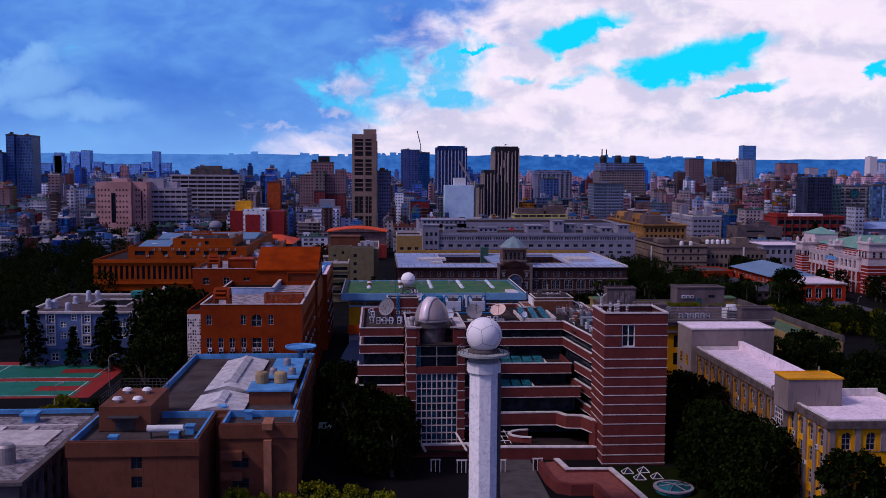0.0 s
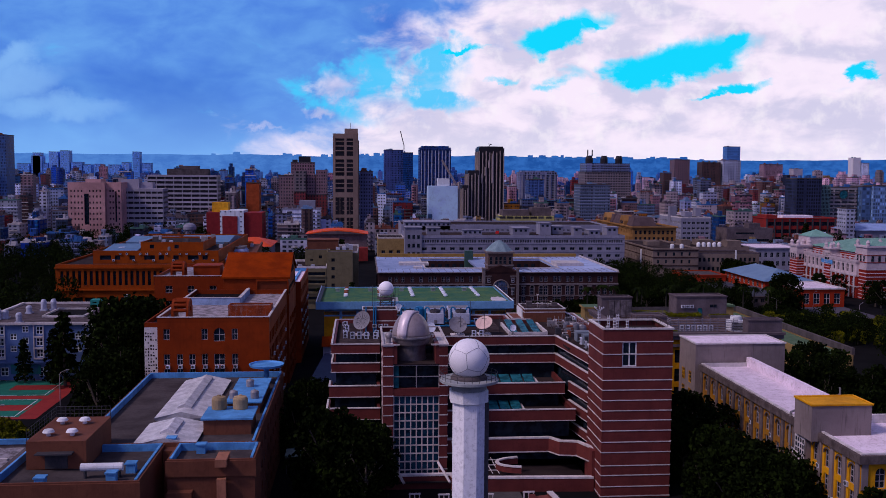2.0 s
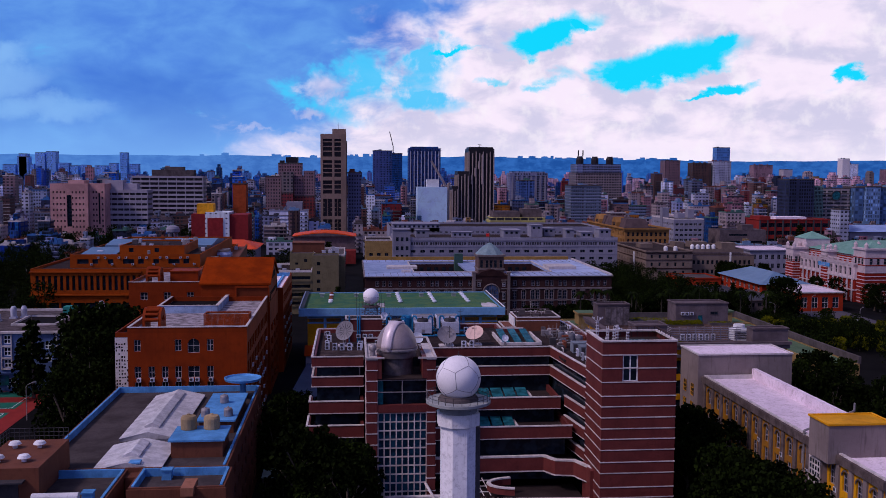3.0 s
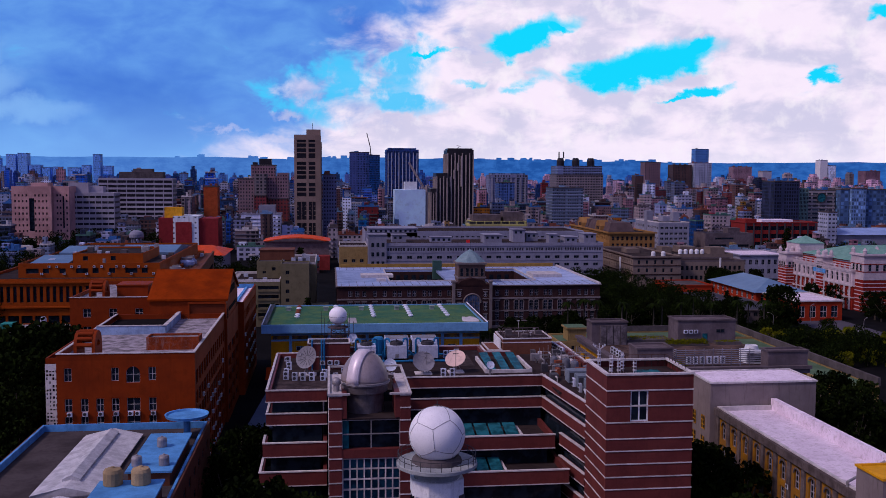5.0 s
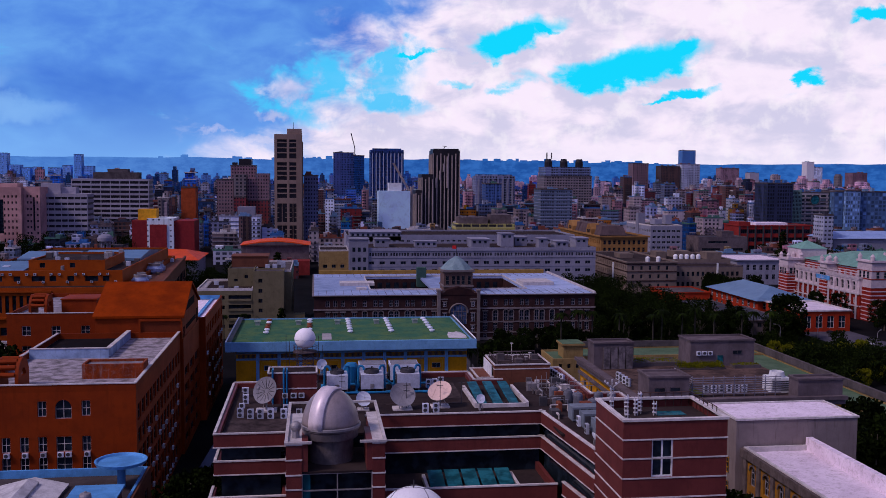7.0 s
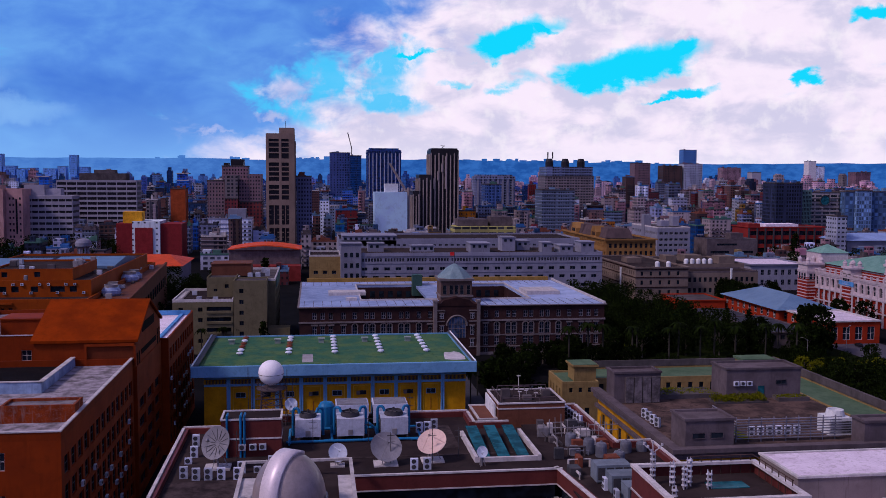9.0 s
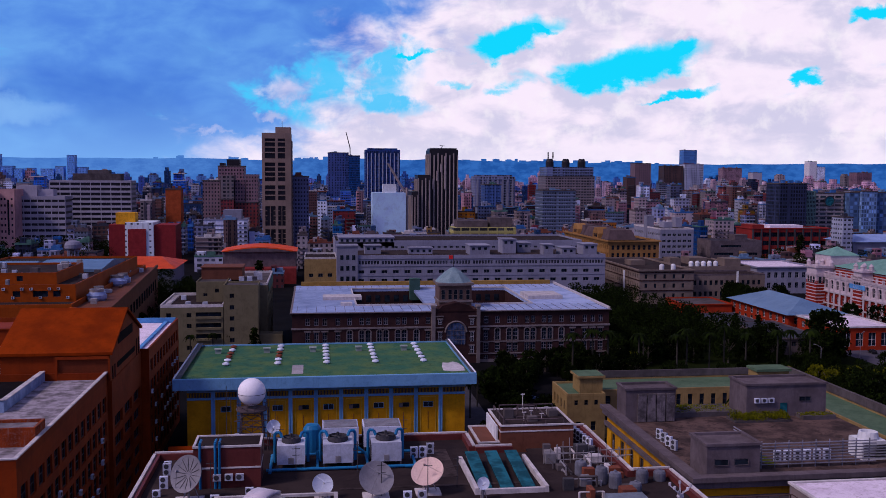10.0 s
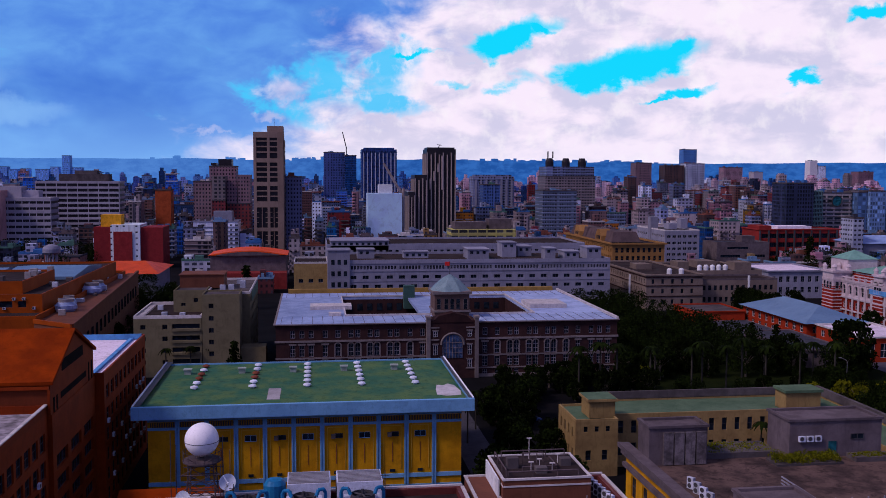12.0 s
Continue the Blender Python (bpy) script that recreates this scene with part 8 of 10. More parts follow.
city_block(1515, 1559, 2600, 2640, 77, FAR[2], rng, "distant_tower", "pink stepped distant tower")

# --- lower landmarks of the middle ground
r = thing("ochre_court", "ochre stone law court with stepped gables", "building", (200, 690, 0))
och = surf("ochre_stone", (0.337, 0.1755, 0.06318), (0.2668, 0.1334, 0.04914), 0.8, 0.1)
block(r, 196, 228, 688, 792, 0, 23.6, och, ROOF_BROWN, {"W": rows_of(104, 24, (4, 8.6, 13.2, 18), 1.8, 2.8), "S": rows_of(32, 9, (4, 8.6, 13.2, 18), 1.8, 2.8)}, 0.8, 0.5, och, 0.5, {"all": dict(cols=1, rows=2, bars=och)}, overhang=1.2)
part("string_course", boxes([(195.6, 195.99, 688, 792, 12.2, 12.7), (195.6, 228, 687.6, 687.99, 12.2, 12.7), (195.6, 195.99, 688, 792, 21.6, 22.2), (195.6, 228, 687.6, 687.99, 21.6, 22.2)]), och, r)
mansard = surf("grey_brown_mansard", (0.1092, 0.0741, 0.078), (0.078, 0.0546, 0.0585), 0.8, 0.15)
for x0, x1, y0, y1 in ((198.4, 217, 698, 722), (198.4, 212, 723, 752), (198.4, 212, 753, 790)):
    bm = bmesh.new()
    lo = [bm.verts.new(q) for q in ((x0, y0, 23.4), (x1, y0, 23.4), (x1, y1, 23.4), (x0, y1, 23.4))]
    hi = [bm.verts.new(q) for q in ((x0 + 2.4, y0 + 2.4, 29.6), (x1 - 2.4, y0 + 2.4, 29.6), (x1 - 2.4, y1 - 2.4, 29.6), (x0 + 2.4, y1 - 2.4, 29.6))]
    for k in range(4):
        bm.faces.new((lo[k], lo[(k + 1) % 4], hi[(k + 1) % 4], hi[k]))
    bm.faces.new(hi)
    part("mansard_roof", bm, mansard, r, "grey brown mansard roof")
for y in (718, 766):
    bm = bmesh.new()
    ring = [(y - 6, 23.4), (y + 6, 23.4), (y + 6, 26.6), (y + 2.2, 30.4), (y - 2.2, 30.4), (y - 6, 26.6)]
    a = [bm.verts.new((196.4, q, z)) for q, z in ring]
    b = [bm.verts.new((203.0, q, z)) for q, z in ring]
    bm.faces.new(a[::-1]), bm.faces.new(b)
    for k in range(6):
        bm.faces.new((a[k], a[(k + 1) % 6], b[(k + 1) % 6], b[k]))
    bmesh.ops.recalc_face_normals(bm, faces=bm.faces)
    part("roof_gable", bm, och, r)
    part("gable_window", boxes([(196.2, 196.38, y - 1 + 2.6 * k, y + 0.4 + 2.6 * k, 24.4, 26.6) for k in (-1, 0, 1)]), DARKGLASS, r)
TAKEN.append((160, 253, 640, 795))
r = thing("white_hospital", "white stepped block with a tall stair tower", "building", (275, 800, 0))
block(r, 263, 288, 779, 836, 0, 26, OFFWHITE, CONCRETE, {"W": rows_of(57, 13, (4, 8, 12, 16, 20.5), 2.4, 1.8), "S": rows_of(25, 6, (4, 8, 12, 16, 20.5), 2.6, 1.8)}, 0.8, 0.5, WHITE_TRIM, 0.4, {"all": dict(cols=2, rows=1, bars=WHITE_TRIM)})
part("stair_tower", boxes([(262.4, 268, 806, 812, 0.0, 34)]), OFFWHITE, r)
part("roof_room", boxes([(270, 276, 790, 800, 26.0, 30), (281, 286, 796, 803, 26.0, 33)]), OFFWHITE, r)
TAKEN.append((258, 292, 770, 842))
r = thing("grey_hall", "long low grey office with ribbon windows", "building", (328, 806, 0))
block(r, 308, 348, 795, 820, 0, 16, LILAC, DARKROOF, {"S": [(3.0, 18.0, 5.0, 7.0), (22.0, 37.0, 5.0, 7.0), (8.0, 24.0, 11.0, 12.6)]}, 0.8, 0.5, LILAC, 0.4, {"all": dict(cols=8, rows=1, bars=DARKSTEEL)})
part("roof_room", boxes([(330, 340, 802, 812, 15.2, 20)]), LILAC, r)
TAKEN.append((304, 352, 790, 824))
r = thing("beige_office", "long beige stone office block with a flat roof", "building", (200, 610, 0))
bge = surf("beige_stone", (0.2106, 0.1599, 0.1365), (0.156, 0.117, 0.1014), 0.85, 0.12)
block(r, 176, 204, 575, 648, 0, 17, bge, ROOF_BROWN, {"W": rows_of(73, 20, (3, 8, 12.6), 1.4, 2.2), "S": rows_of(26, 5, (3, 8, 12.6), 1.4, 2.2)}, 0.6, 0.5, bge, 0.4, {"all": dict(cols=1, rows=1, bars=bge)}, overhang=0.6)
block(r, 204.4, 244, 580, 600, 0, 14, bge, ROOF_BROWN, {"S": rows_of(39, 13, (3, 8.6), 1.6, 2.4)}, 0.6, 0.5, LILAC, 0.4, {"all": dict(cols=1, rows=1, bars=LILAC)})
block(r, 204.4, 246, 600.4, 650, 0, 16, bge, ROOF_BROWN, {}, 0.6, 0.5, bge, 0.4, {}, name="rear_wall")
part("string_course", boxes([(175.7, 175.99, 575, 648, z, z + 0.35) for z in (6.6, 11.6, 15.6)] + [(175.7, 204, 574.7, 574.99, z, z + 0.35) for z in (6.6, 11.6, 15.6)]), BRICK_DK, r)
part("flue_pipe", boxes([(172.9, 173.6, 590, 590.7, 0, 15.5), (228, 228.8, 577.5, 578.3, 0, 15.8)]), WHITE, r)
TAKEN.append((176, 264, 572, 652))
for k in range(7):
    bm = bmesh.new()
    x, y, z = (214 + 3.4 * k, 603, 16) if k < 5 else (196 - 6 * (k - 5), 582, 16.6)
    lathe(bm, x, y, [(1.2, z - 0.6), (1.25, z + 2.0), (0.8, z + 2.6), (0.2, z + 2.8)], 14)
    single("water_tank", bm, WHITE, "white round water tank on the stone office", "water tank", (x, y, z - 0.6), "stone office tanks")
for x0, x1, y0, y1, z in ((234, 243, 606, 616, 19.5), (206, 212, 612, 622, 19.5), (182, 190, 606, 616, 19.0), (220, 230, 620, 632, 19)):
    part("roof_room", boxes([(x0, x1, y0, y1, 13.0, z)]), bge, r)
r = thing("white_villa", "white rendered office with a pale pink roof", "building", (271, 630, 0))
block(r, 254.4, 288.4, 610, 650, 0, 14.6, OFFWHITE, ROOF_PALE, {"S": rows_of(34, 8, (3, 8.6), 2.0, 3.0), "W": rows_of(40, 6, (3, 8.6), 2.0, 3.0)}, 0.6, 0.6, OFFWHITE, 0.5, {"all": dict(cols=2, rows=2, bars=OFFWHITE)}, overhang=0.7)
TAKEN.append((264, 336, 565, 655))
r = thing("red_school", "long dark red school of framed storeys", "building", (385, 850, 0))
RED = surf("signal_red_tile", (0.2808, 0.0273, 0.0234), (0.2184, 0.02184, 0.02028), 0.75, 0.08)
block(r, 360, 425, 835, 865, 0, 23, RED, CONCRETE, {"S": [(1.5 + 7.0 * k, 7.2 + 7.0 * k, z, z + 3.6) for k in range(9) for z in (2.4, 9.2, 16.0)]}, 0.8, 0.6, RED, 1.2, {"all": dict(cols=3, rows=1, bars=DARKSTEEL)}, overhang=0.6)
for k in range(10):
    part("column", boxes([(360 + 7.0 * k - 0.4, 360 + 7.0 * k + 0.7, 834.2, 834.98, 0, 22)]), DARKSTEEL, r)
part("pale_roof", boxes([(378, 406, 842, 858, 22.3, 24.8)]), ROOF_PALE, r)
part("roof_room", boxes([(362, 372, 840, 860, 22.3, 25.4)]), RED, r)
TAKEN.append((340, 432, 828, 870))
r = thing("white_barn", "pale hall with an arched roof and red edge", "building", (-15, 700, 0))
part("wall", boxes([(-36, 6, 690, 720, 0, 18)]), LILAC, r)
bm = bmesh.new()
pts = [(-37 + 44 * i / 10, 18 + 2.6 * math.sin(math.pi * i / 10)) for i in range(11)]
v = [bm.verts.new((x, 689, z)) for x, z in pts]
u = [bm.verts.new((x, 721, z)) for x, z in pts]
for i in range(10):
    bm.faces.new((v[i], v[i + 1], u[i + 1], u[i]))
bm.faces.new(v[::-1]), bm.faces.new(u)
part("arched_roof", bm, ORANGEROOF, r)
bm = bmesh.new()
v = [bm.verts.new((-37 + 44 * i / 10, y, 17.9 if not up else 17.4 + 2.6 * math.sin(math.pi * i / 10))) for y in (688.2, 688.98) for up in (0, 1) for i in range(1, 10)]
for i in range(8):
    bm.faces.new((v[i], v[i + 1], v[i + 10], v[i + 9])), bm.faces.new((v[i + 9], v[i + 10], v[i + 28], v[i + 27]))
part("gable", bm, LILAC, r)
part("red_base", boxes([(-36.5, 6.5, 678, 689.9, 0, 9)]), surf("dark_red_base", (0.2496, 0.0312, 0.0312)), r)
TAKEN.append((-40, 10, 676, 724))
r = thing("yellow_block", "low yellow office with planted roof", "building", (140, 790, 0))
part("wall", boxes([(115, 160, 790, 815, 0, 26)]), far_wall("yellow_facade", (0.429, 0.3276, 0.1248), (0.3588, 0.273, 0.1092), (0.039, 0.039, 0.039), 5, 4, 0.7, 0.4), r)
part("roof_room", boxes([(118, 140, 795, 812, 26.01, 31), (142, 158, 796, 810, 26.01, 33)]), LILAC, r)
TAKEN.append((112, 163, 786, 818))

# --- everything between, street by street; houses before a landmark are capped to suit the camera's view
# x range, distance and lowest height of each landmark that the camera should see
IN_VIEW = [(-24, 0, 890, 20), (-208, -140, 979, 18), (-226, -183, 930, 6), (-262, -216, 905, 3), (107, 152, 1009, 12), (65, 94, 922, 14), (80, 122, 1300, 44), (37, 87, 1500, 40),
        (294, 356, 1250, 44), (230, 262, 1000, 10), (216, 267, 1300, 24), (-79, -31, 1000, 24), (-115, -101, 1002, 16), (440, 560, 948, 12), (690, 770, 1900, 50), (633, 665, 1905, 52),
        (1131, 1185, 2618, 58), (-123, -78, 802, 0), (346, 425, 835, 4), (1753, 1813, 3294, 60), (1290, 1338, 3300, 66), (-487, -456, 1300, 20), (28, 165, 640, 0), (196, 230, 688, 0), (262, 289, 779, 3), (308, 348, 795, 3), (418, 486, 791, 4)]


def view_cap(x0, x1, y, h):
    """The height a house may have so as not to hide a landmark from the camera's flight."""
    for a, b, ly, z in IN_VIEW:
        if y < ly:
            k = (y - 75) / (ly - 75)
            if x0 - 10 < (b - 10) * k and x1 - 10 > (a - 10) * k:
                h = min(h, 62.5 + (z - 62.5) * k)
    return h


FARTHER = []
for row, (ya, yb, hs, n, xl, xr) in enumerate(((640, 760, (7, 15), 40, -0.42, 0.55), (760, 900, (9, 24), 74, -0.42, 0.58), (900, 1080, (13, 38), 120, -0.42, 0.60), (1080, 1300, (16, 46), 190, -0.42, 0.60), (1300, 1600, (20, 52), 210, -0.42, 0.60), (1600, 2100, (22, 56), 230, -0.42, 0.60), (2100, 2900, (22, 60), 240, -0.42, 0.60), (2900, 3900, (24, 66), 170, -0.42, 0.60))):
    made = tries = 0
    while made < n and tries < n * 16:
        tries += 1
        y = rng.uniform(ya, yb)
        x = rng.uniform(xl, xr) * y
        wd, dp = rng.choice((7, 9, 11, 13, 16, 20, 28)) * rng.uniform(0.9, 1.15) * (1 + max(0, y - 1000) / 3500), rng.uniform(10, 20)
        h = rng.uniform(*hs) * (1.0 if rng.random() < 0.8 else 1.25)
        if wd > 20:
            h *= 0.75
        if y < 700 and (-125 < x < 20 or x > 330):
            h = min(h, 12)
        h = view_cap(x - wd / 2, x + wd / 2, y, h)
        cell = (x - wd / 2, x + wd / 2, y, y + dp)
        if h < 5 or any(cell[0] < t[1] and cell[1] > t[0] and cell[2] < t[3] and cell[3] > t[2] for t in TAKEN) or (5 < x < 185 and y < 700):
            continue
        pick, east = rng.random(), x > 0.12 * y
        kinds = (FAR[0], FAR[1], FAR[2], FAR[3], FAR[4], FAR[5], BLUEFAR, NIGHTFAR, OCHREFAR)
        share = (0.22, 0.14, 0.15, 0.07, 0.14, 0.11, 0.03, 0.07, 0.07) if east else (0.14, 0.27, 0.08, 0.06, 0.17, 0.07, 0.09, 0.11, 0.01)
        k = 0
        while k < 8 and pick > sum(share[:k + 1]):
            k += 1
        mat = kinds[k]
        # distance swaps in facades with haze, or eastern sunlight, painted into them
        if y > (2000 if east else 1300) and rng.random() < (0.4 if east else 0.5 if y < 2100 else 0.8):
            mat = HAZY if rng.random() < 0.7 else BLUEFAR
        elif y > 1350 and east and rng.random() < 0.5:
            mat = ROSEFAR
        if y > 1000:
            TAKEN.append(cell)
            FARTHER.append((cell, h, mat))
            made += 1
            continue
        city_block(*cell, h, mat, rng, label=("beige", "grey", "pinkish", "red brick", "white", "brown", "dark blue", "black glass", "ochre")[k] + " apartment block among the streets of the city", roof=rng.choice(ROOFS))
        made += 1

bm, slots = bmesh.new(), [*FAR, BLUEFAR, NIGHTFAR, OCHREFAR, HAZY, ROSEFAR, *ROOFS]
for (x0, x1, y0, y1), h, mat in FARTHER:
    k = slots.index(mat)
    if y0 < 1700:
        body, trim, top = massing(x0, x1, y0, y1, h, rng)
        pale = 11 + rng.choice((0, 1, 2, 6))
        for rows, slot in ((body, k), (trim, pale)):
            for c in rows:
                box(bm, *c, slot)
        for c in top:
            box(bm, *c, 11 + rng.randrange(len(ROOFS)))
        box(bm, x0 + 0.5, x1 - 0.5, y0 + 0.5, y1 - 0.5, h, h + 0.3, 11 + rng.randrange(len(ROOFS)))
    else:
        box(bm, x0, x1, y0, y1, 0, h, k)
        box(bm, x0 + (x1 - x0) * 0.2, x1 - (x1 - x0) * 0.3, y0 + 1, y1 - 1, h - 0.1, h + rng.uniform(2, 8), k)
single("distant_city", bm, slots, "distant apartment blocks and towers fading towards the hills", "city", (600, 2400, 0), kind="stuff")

# --- hills on the horizon
hz = random.Random(3)
r = thing("hills", "long blue wooded ridge on the horizon", "hills", (600, 4300, 0), kind="structure")
bm = bmesh.new()
top, low = [], []
for i in range(241):
    a = -0.62 + 1.32 * i / 240
    d = 4380
    x, y = d * math.sin(a), d * math.cos(a)
    h = 128 + 13 * noise.noise(Vector((a * 4, 1, 0))) + 9 * noise.noise(Vector((a * 14, 5, 0))) + 4 * noise.noise(Vector((a * 45, 9, 0))) - 16 * max(0, a - 0.05)
    low.append(bm.verts.new((x, y, 0)))
    top.append(bm.verts.new((x * 1.0, y * 1.0, max(40, h))))
for i in range(240):
    bm.faces.new((low[i], top[i], top[i + 1], low[i + 1]))
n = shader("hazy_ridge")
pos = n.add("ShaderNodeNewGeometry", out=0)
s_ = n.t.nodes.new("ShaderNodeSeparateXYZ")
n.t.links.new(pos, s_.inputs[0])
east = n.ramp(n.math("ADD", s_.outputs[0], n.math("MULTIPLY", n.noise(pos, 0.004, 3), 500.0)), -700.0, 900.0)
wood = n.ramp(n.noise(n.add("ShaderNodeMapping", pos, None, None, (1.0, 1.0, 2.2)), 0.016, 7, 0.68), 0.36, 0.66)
# distance haze is painted as a glowing blue, paler towards the west
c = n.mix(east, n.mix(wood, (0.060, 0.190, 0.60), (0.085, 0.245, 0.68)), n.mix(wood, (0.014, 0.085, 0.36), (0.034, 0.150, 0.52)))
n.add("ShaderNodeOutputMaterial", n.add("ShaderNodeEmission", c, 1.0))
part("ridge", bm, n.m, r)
bm = bmesh.new()
for i in range(60):
    a = hz.choice((-0.11, -0.02, 0.02, 0.18, 0.22, 0.0, 0.3)) + hz.uniform(-0.05, 0.05)
    x, y = 4370 * math.sin(a), 4370 * math.cos(a)
    s = hz.uniform(6, 16)
    h = 128 + 13 * noise.noise(Vector((a * 4, 1, 0))) + 9 * noise.noise(Vector((a * 14, 5, 0))) - 16 * max(0, a - 0.05)
    box(bm, x - s, x + s, y, y + 8, 80, h + hz.uniform(2, 12))
# the houses take the ridge's glowing haze colour
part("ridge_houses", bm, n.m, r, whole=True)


# ---------------------------------------------------------------- trees
def leaf_quads(bm, c, rad, count, size, rg, flat=1.0):
    for _ in range(count):
        d = Vector((rg.gauss(0, 1), rg.gauss(0, 1), rg.gauss(0, 1) * flat))
        if d.length < 1e-3:
            continue
        p = Vector(c) + d.normalized() * rad * rg.uniform(0.55, 1.0) * Vector((1, 1, flat)).length / 1.73
        q = Euler((rg.uniform(0, 6.3), rg.uniform(0, 6.3), rg.uniform(0, 6.3))).to_matrix()
        s = size * rg.uniform(0.6, 1.3)
        vs = [bm.verts.new(p + q @ Vector(k) * s) for k in ((-0.5, -0.35, 0), (0.5, -0.3, 0.1), (0.62, 0.3, 0), (0, 0.55, -0.12), (-0.55, 0.25, 0))]
        bm.faces.new(vs)


def broad_tree(name, h, spread, seed, leaf=LEAF, clumps=62, label="dark broadleaf tree with a dense rounded crown"):
    rg = random.Random(seed)
    r = thing(name, label, "tree", (0, 0, 0), "trees")
    bm = bmesh.new()
    lathe(bm, 0, 0, [(0.45, 0), (0.32, h * 0.18), (0.26, h * 0.42), (0.12, h * 0.7)], 8)
    tips = []
    for k in range(7):
        a = 2 * math.pi * k / 7 + rg.uniform(-0.4, 0.4)
        t = Vector((math.cos(a) * spread * rg.uniform(0.45, 0.8), math.sin(a) * spread * rg.uniform(0.45, 0.8), h * rg.uniform(0.55, 0.85)))
        rod(bm, (0, 0, h * rg.uniform(0.25, 0.45)), t, 0.12, 5)
        tips.append(t)
    part("trunk", bm, BARK, r)
    bm = bmesh.new()
    for k in range(clumps):
        a, e = rg.uniform(0, 2 * math.pi), rg.uniform(-1.25, 1.0)
        rr = spread * rg.uniform(0.45, 0.95) * math.sqrt(max(0.1, 1 - max(0, e) ** 2 * 0.8))
        c = (rr * math.cos(a), rr * math.sin(a), h * 0.62 + e * h * 0.34)
        leaf_quads(bm, c, spread * 0.27, 36, 0.52, rg, 0.8)
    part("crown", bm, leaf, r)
    return r


def pine(name, h, seed, label="tall dark conifer with tiers of branches"):
    rg = random.Random(seed)
    r = thing(name, label, "tree", (0, 0, 0), "trees")
    bm = bmesh.new()
    lathe(bm, 0, 0, [(0.35, 0), (0.25, h * 0.4), (0.05, h)], 8)
    part("trunk", bm, BARK, r)
    bm = bmesh.new()
    for k in range(13):
        z = h * (0.12 + 0.87 * k / 13)
        L = h * 0.18 * (1 - k / 13.5) ** 0.7 * rg.uniform(0.7, 1.15) + 0.4
        for j in range(7):
            if rg.random() < 0.18:
                continue
            a = 2 * math.pi * j / 7 + rg.uniform(-0.4, 0.4)
            for s in (0.35, 0.65, 0.95):
                leaf_quads(bm, (L * s * math.cos(a), L * s * math.sin(a), z - 0.25 * s * L), 0.5, 5, 0.7, rg, 0.6)
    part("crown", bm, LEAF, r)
    return r


def palm(name, h, seed, label="slender palm with a darkened trunk and drooping fronds"):
    rg = random.Random(seed)
    r = thing(name, label, "palm", (0, 0, 0), "palms")
    bm = bmesh.new()
    lathe(bm, 0, 0, [(0.3, 0), (0.22, h * 0.3), (0.25, h * 0.55), (0.18, h)], 8)
    # bark colour is lowered to put the park's gloom into it
    part("trunk", bm, surf("pale_palm_bark", (0.05, 0.044, 0.036)), r)
    for k in range(13):
        bm = bmesh.new()
        a, up = 2 * math.pi * k / 13 + rg.uniform(-0.2, 0.2), rg.uniform(0.2, 1.0)
        prev = None
        for s in range(7):
            t = s / 6
            rr, z = 3.0 * t, h + 1.9 * up * t - 3.2 * t * t
            wd = 0.5 * math.sin(math.pi * min(1, t * 0.9 + 0.12))
            c = Vector((rr * math.cos(a), rr * math.sin(a), z))
            side = Vector((-math.sin(a), math.cos(a), 0)) * wd
            cur = (bm.verts.new(c - side + Vector((0, 0, -0.2))), bm.verts.new(c), bm.verts.new(c + side + Vector((0, 0, -0.2))))
            if prev:
                bm.faces.new((prev[0], prev[1], cur[1], cur[0]))
                bm.faces.new((prev[1], prev[2], cur[2], cur[1]))
            prev = cur
        part("frond", bm, LEAF, r)
    return r


TREES = [broad_tree("tree", 11, 4.6, 1), broad_tree("tree", 14, 5.6, 2), broad_tree("tree", 9, 4.2, 3), broad_tree("tree", 7, 3.6, 4, LEAF_Y, 36, "yellow green tree with a light uneven crown")]
PINE, PALM = pine("conifer", 17, 5), palm("palm_tree", 12, 6)
USED = set()


def plant(proto, x, y, s=1.0, z=0.0, turn=None):
    turn = rng.uniform(0, 360) if turn is None else turn
    if proto.name not in USED:
        USED.add(proto.name)
        proto.location, proto.rotation_euler, proto.scale = (x, y, z), (0, 0, radians(turn)), (s, s, s)
        return proto
    ob = copy_thing(proto, pose(x, y, z, 0, 0, turn))
    ob.scale = (s, s, s)
    return ob


WOODS = []


def grove(x0, x1, y0, y1, n, kinds=(0, 1, 2), s=(0.8, 1.25), wood=False):
    for _ in range(n):
        if wood:
            WOODS.append((rng.choice(kinds), rng.uniform(x0, x1), rng.uniform(y0, y1), rng.uniform(*s), rng.uniform(0, 6.28)))
            continue
        plant(TREES[rng.choice(kinds)], rng.uniform(x0, x1), rng.uniform(y0, y1), rng.uniform(*s))


grove(64.5, 74.5, 166, 222, 34, (0, 1), (0.85, 1.15))       # beside the old office
grove(70, 92, 132, 153, 10, (0, 2, 3), (0.7, 0.95))
grove(-12, -6.5, 226, 262, 8, (0, 2, 1), (0.75, 1.0))    # lane beside the brick offices
grove(-3, 5, 186, 204, 8, (0, 1), (1.0, 1.2))
grove(-40, 8, 128, 150, 14, (3, 2, 3), (0.8, 1.1))
grove(8, 30, 130, 148, 5, (3, 2), (0.6, 0.9))
grove(-66, -53, 246, 302, 30, (0, 1), (0.95, 1.25))       # school yard
grove(-82, -60, 228, 244, 9, (3,), (0.5, 0.75))
grove(-70, -54, 214, 246, 8, (0, 2), (0.6, 0.9))
grove(-230, -115, 345, 640, 190, (0, 1, 2), (0.9, 1.3), True)  # wooded park on the left
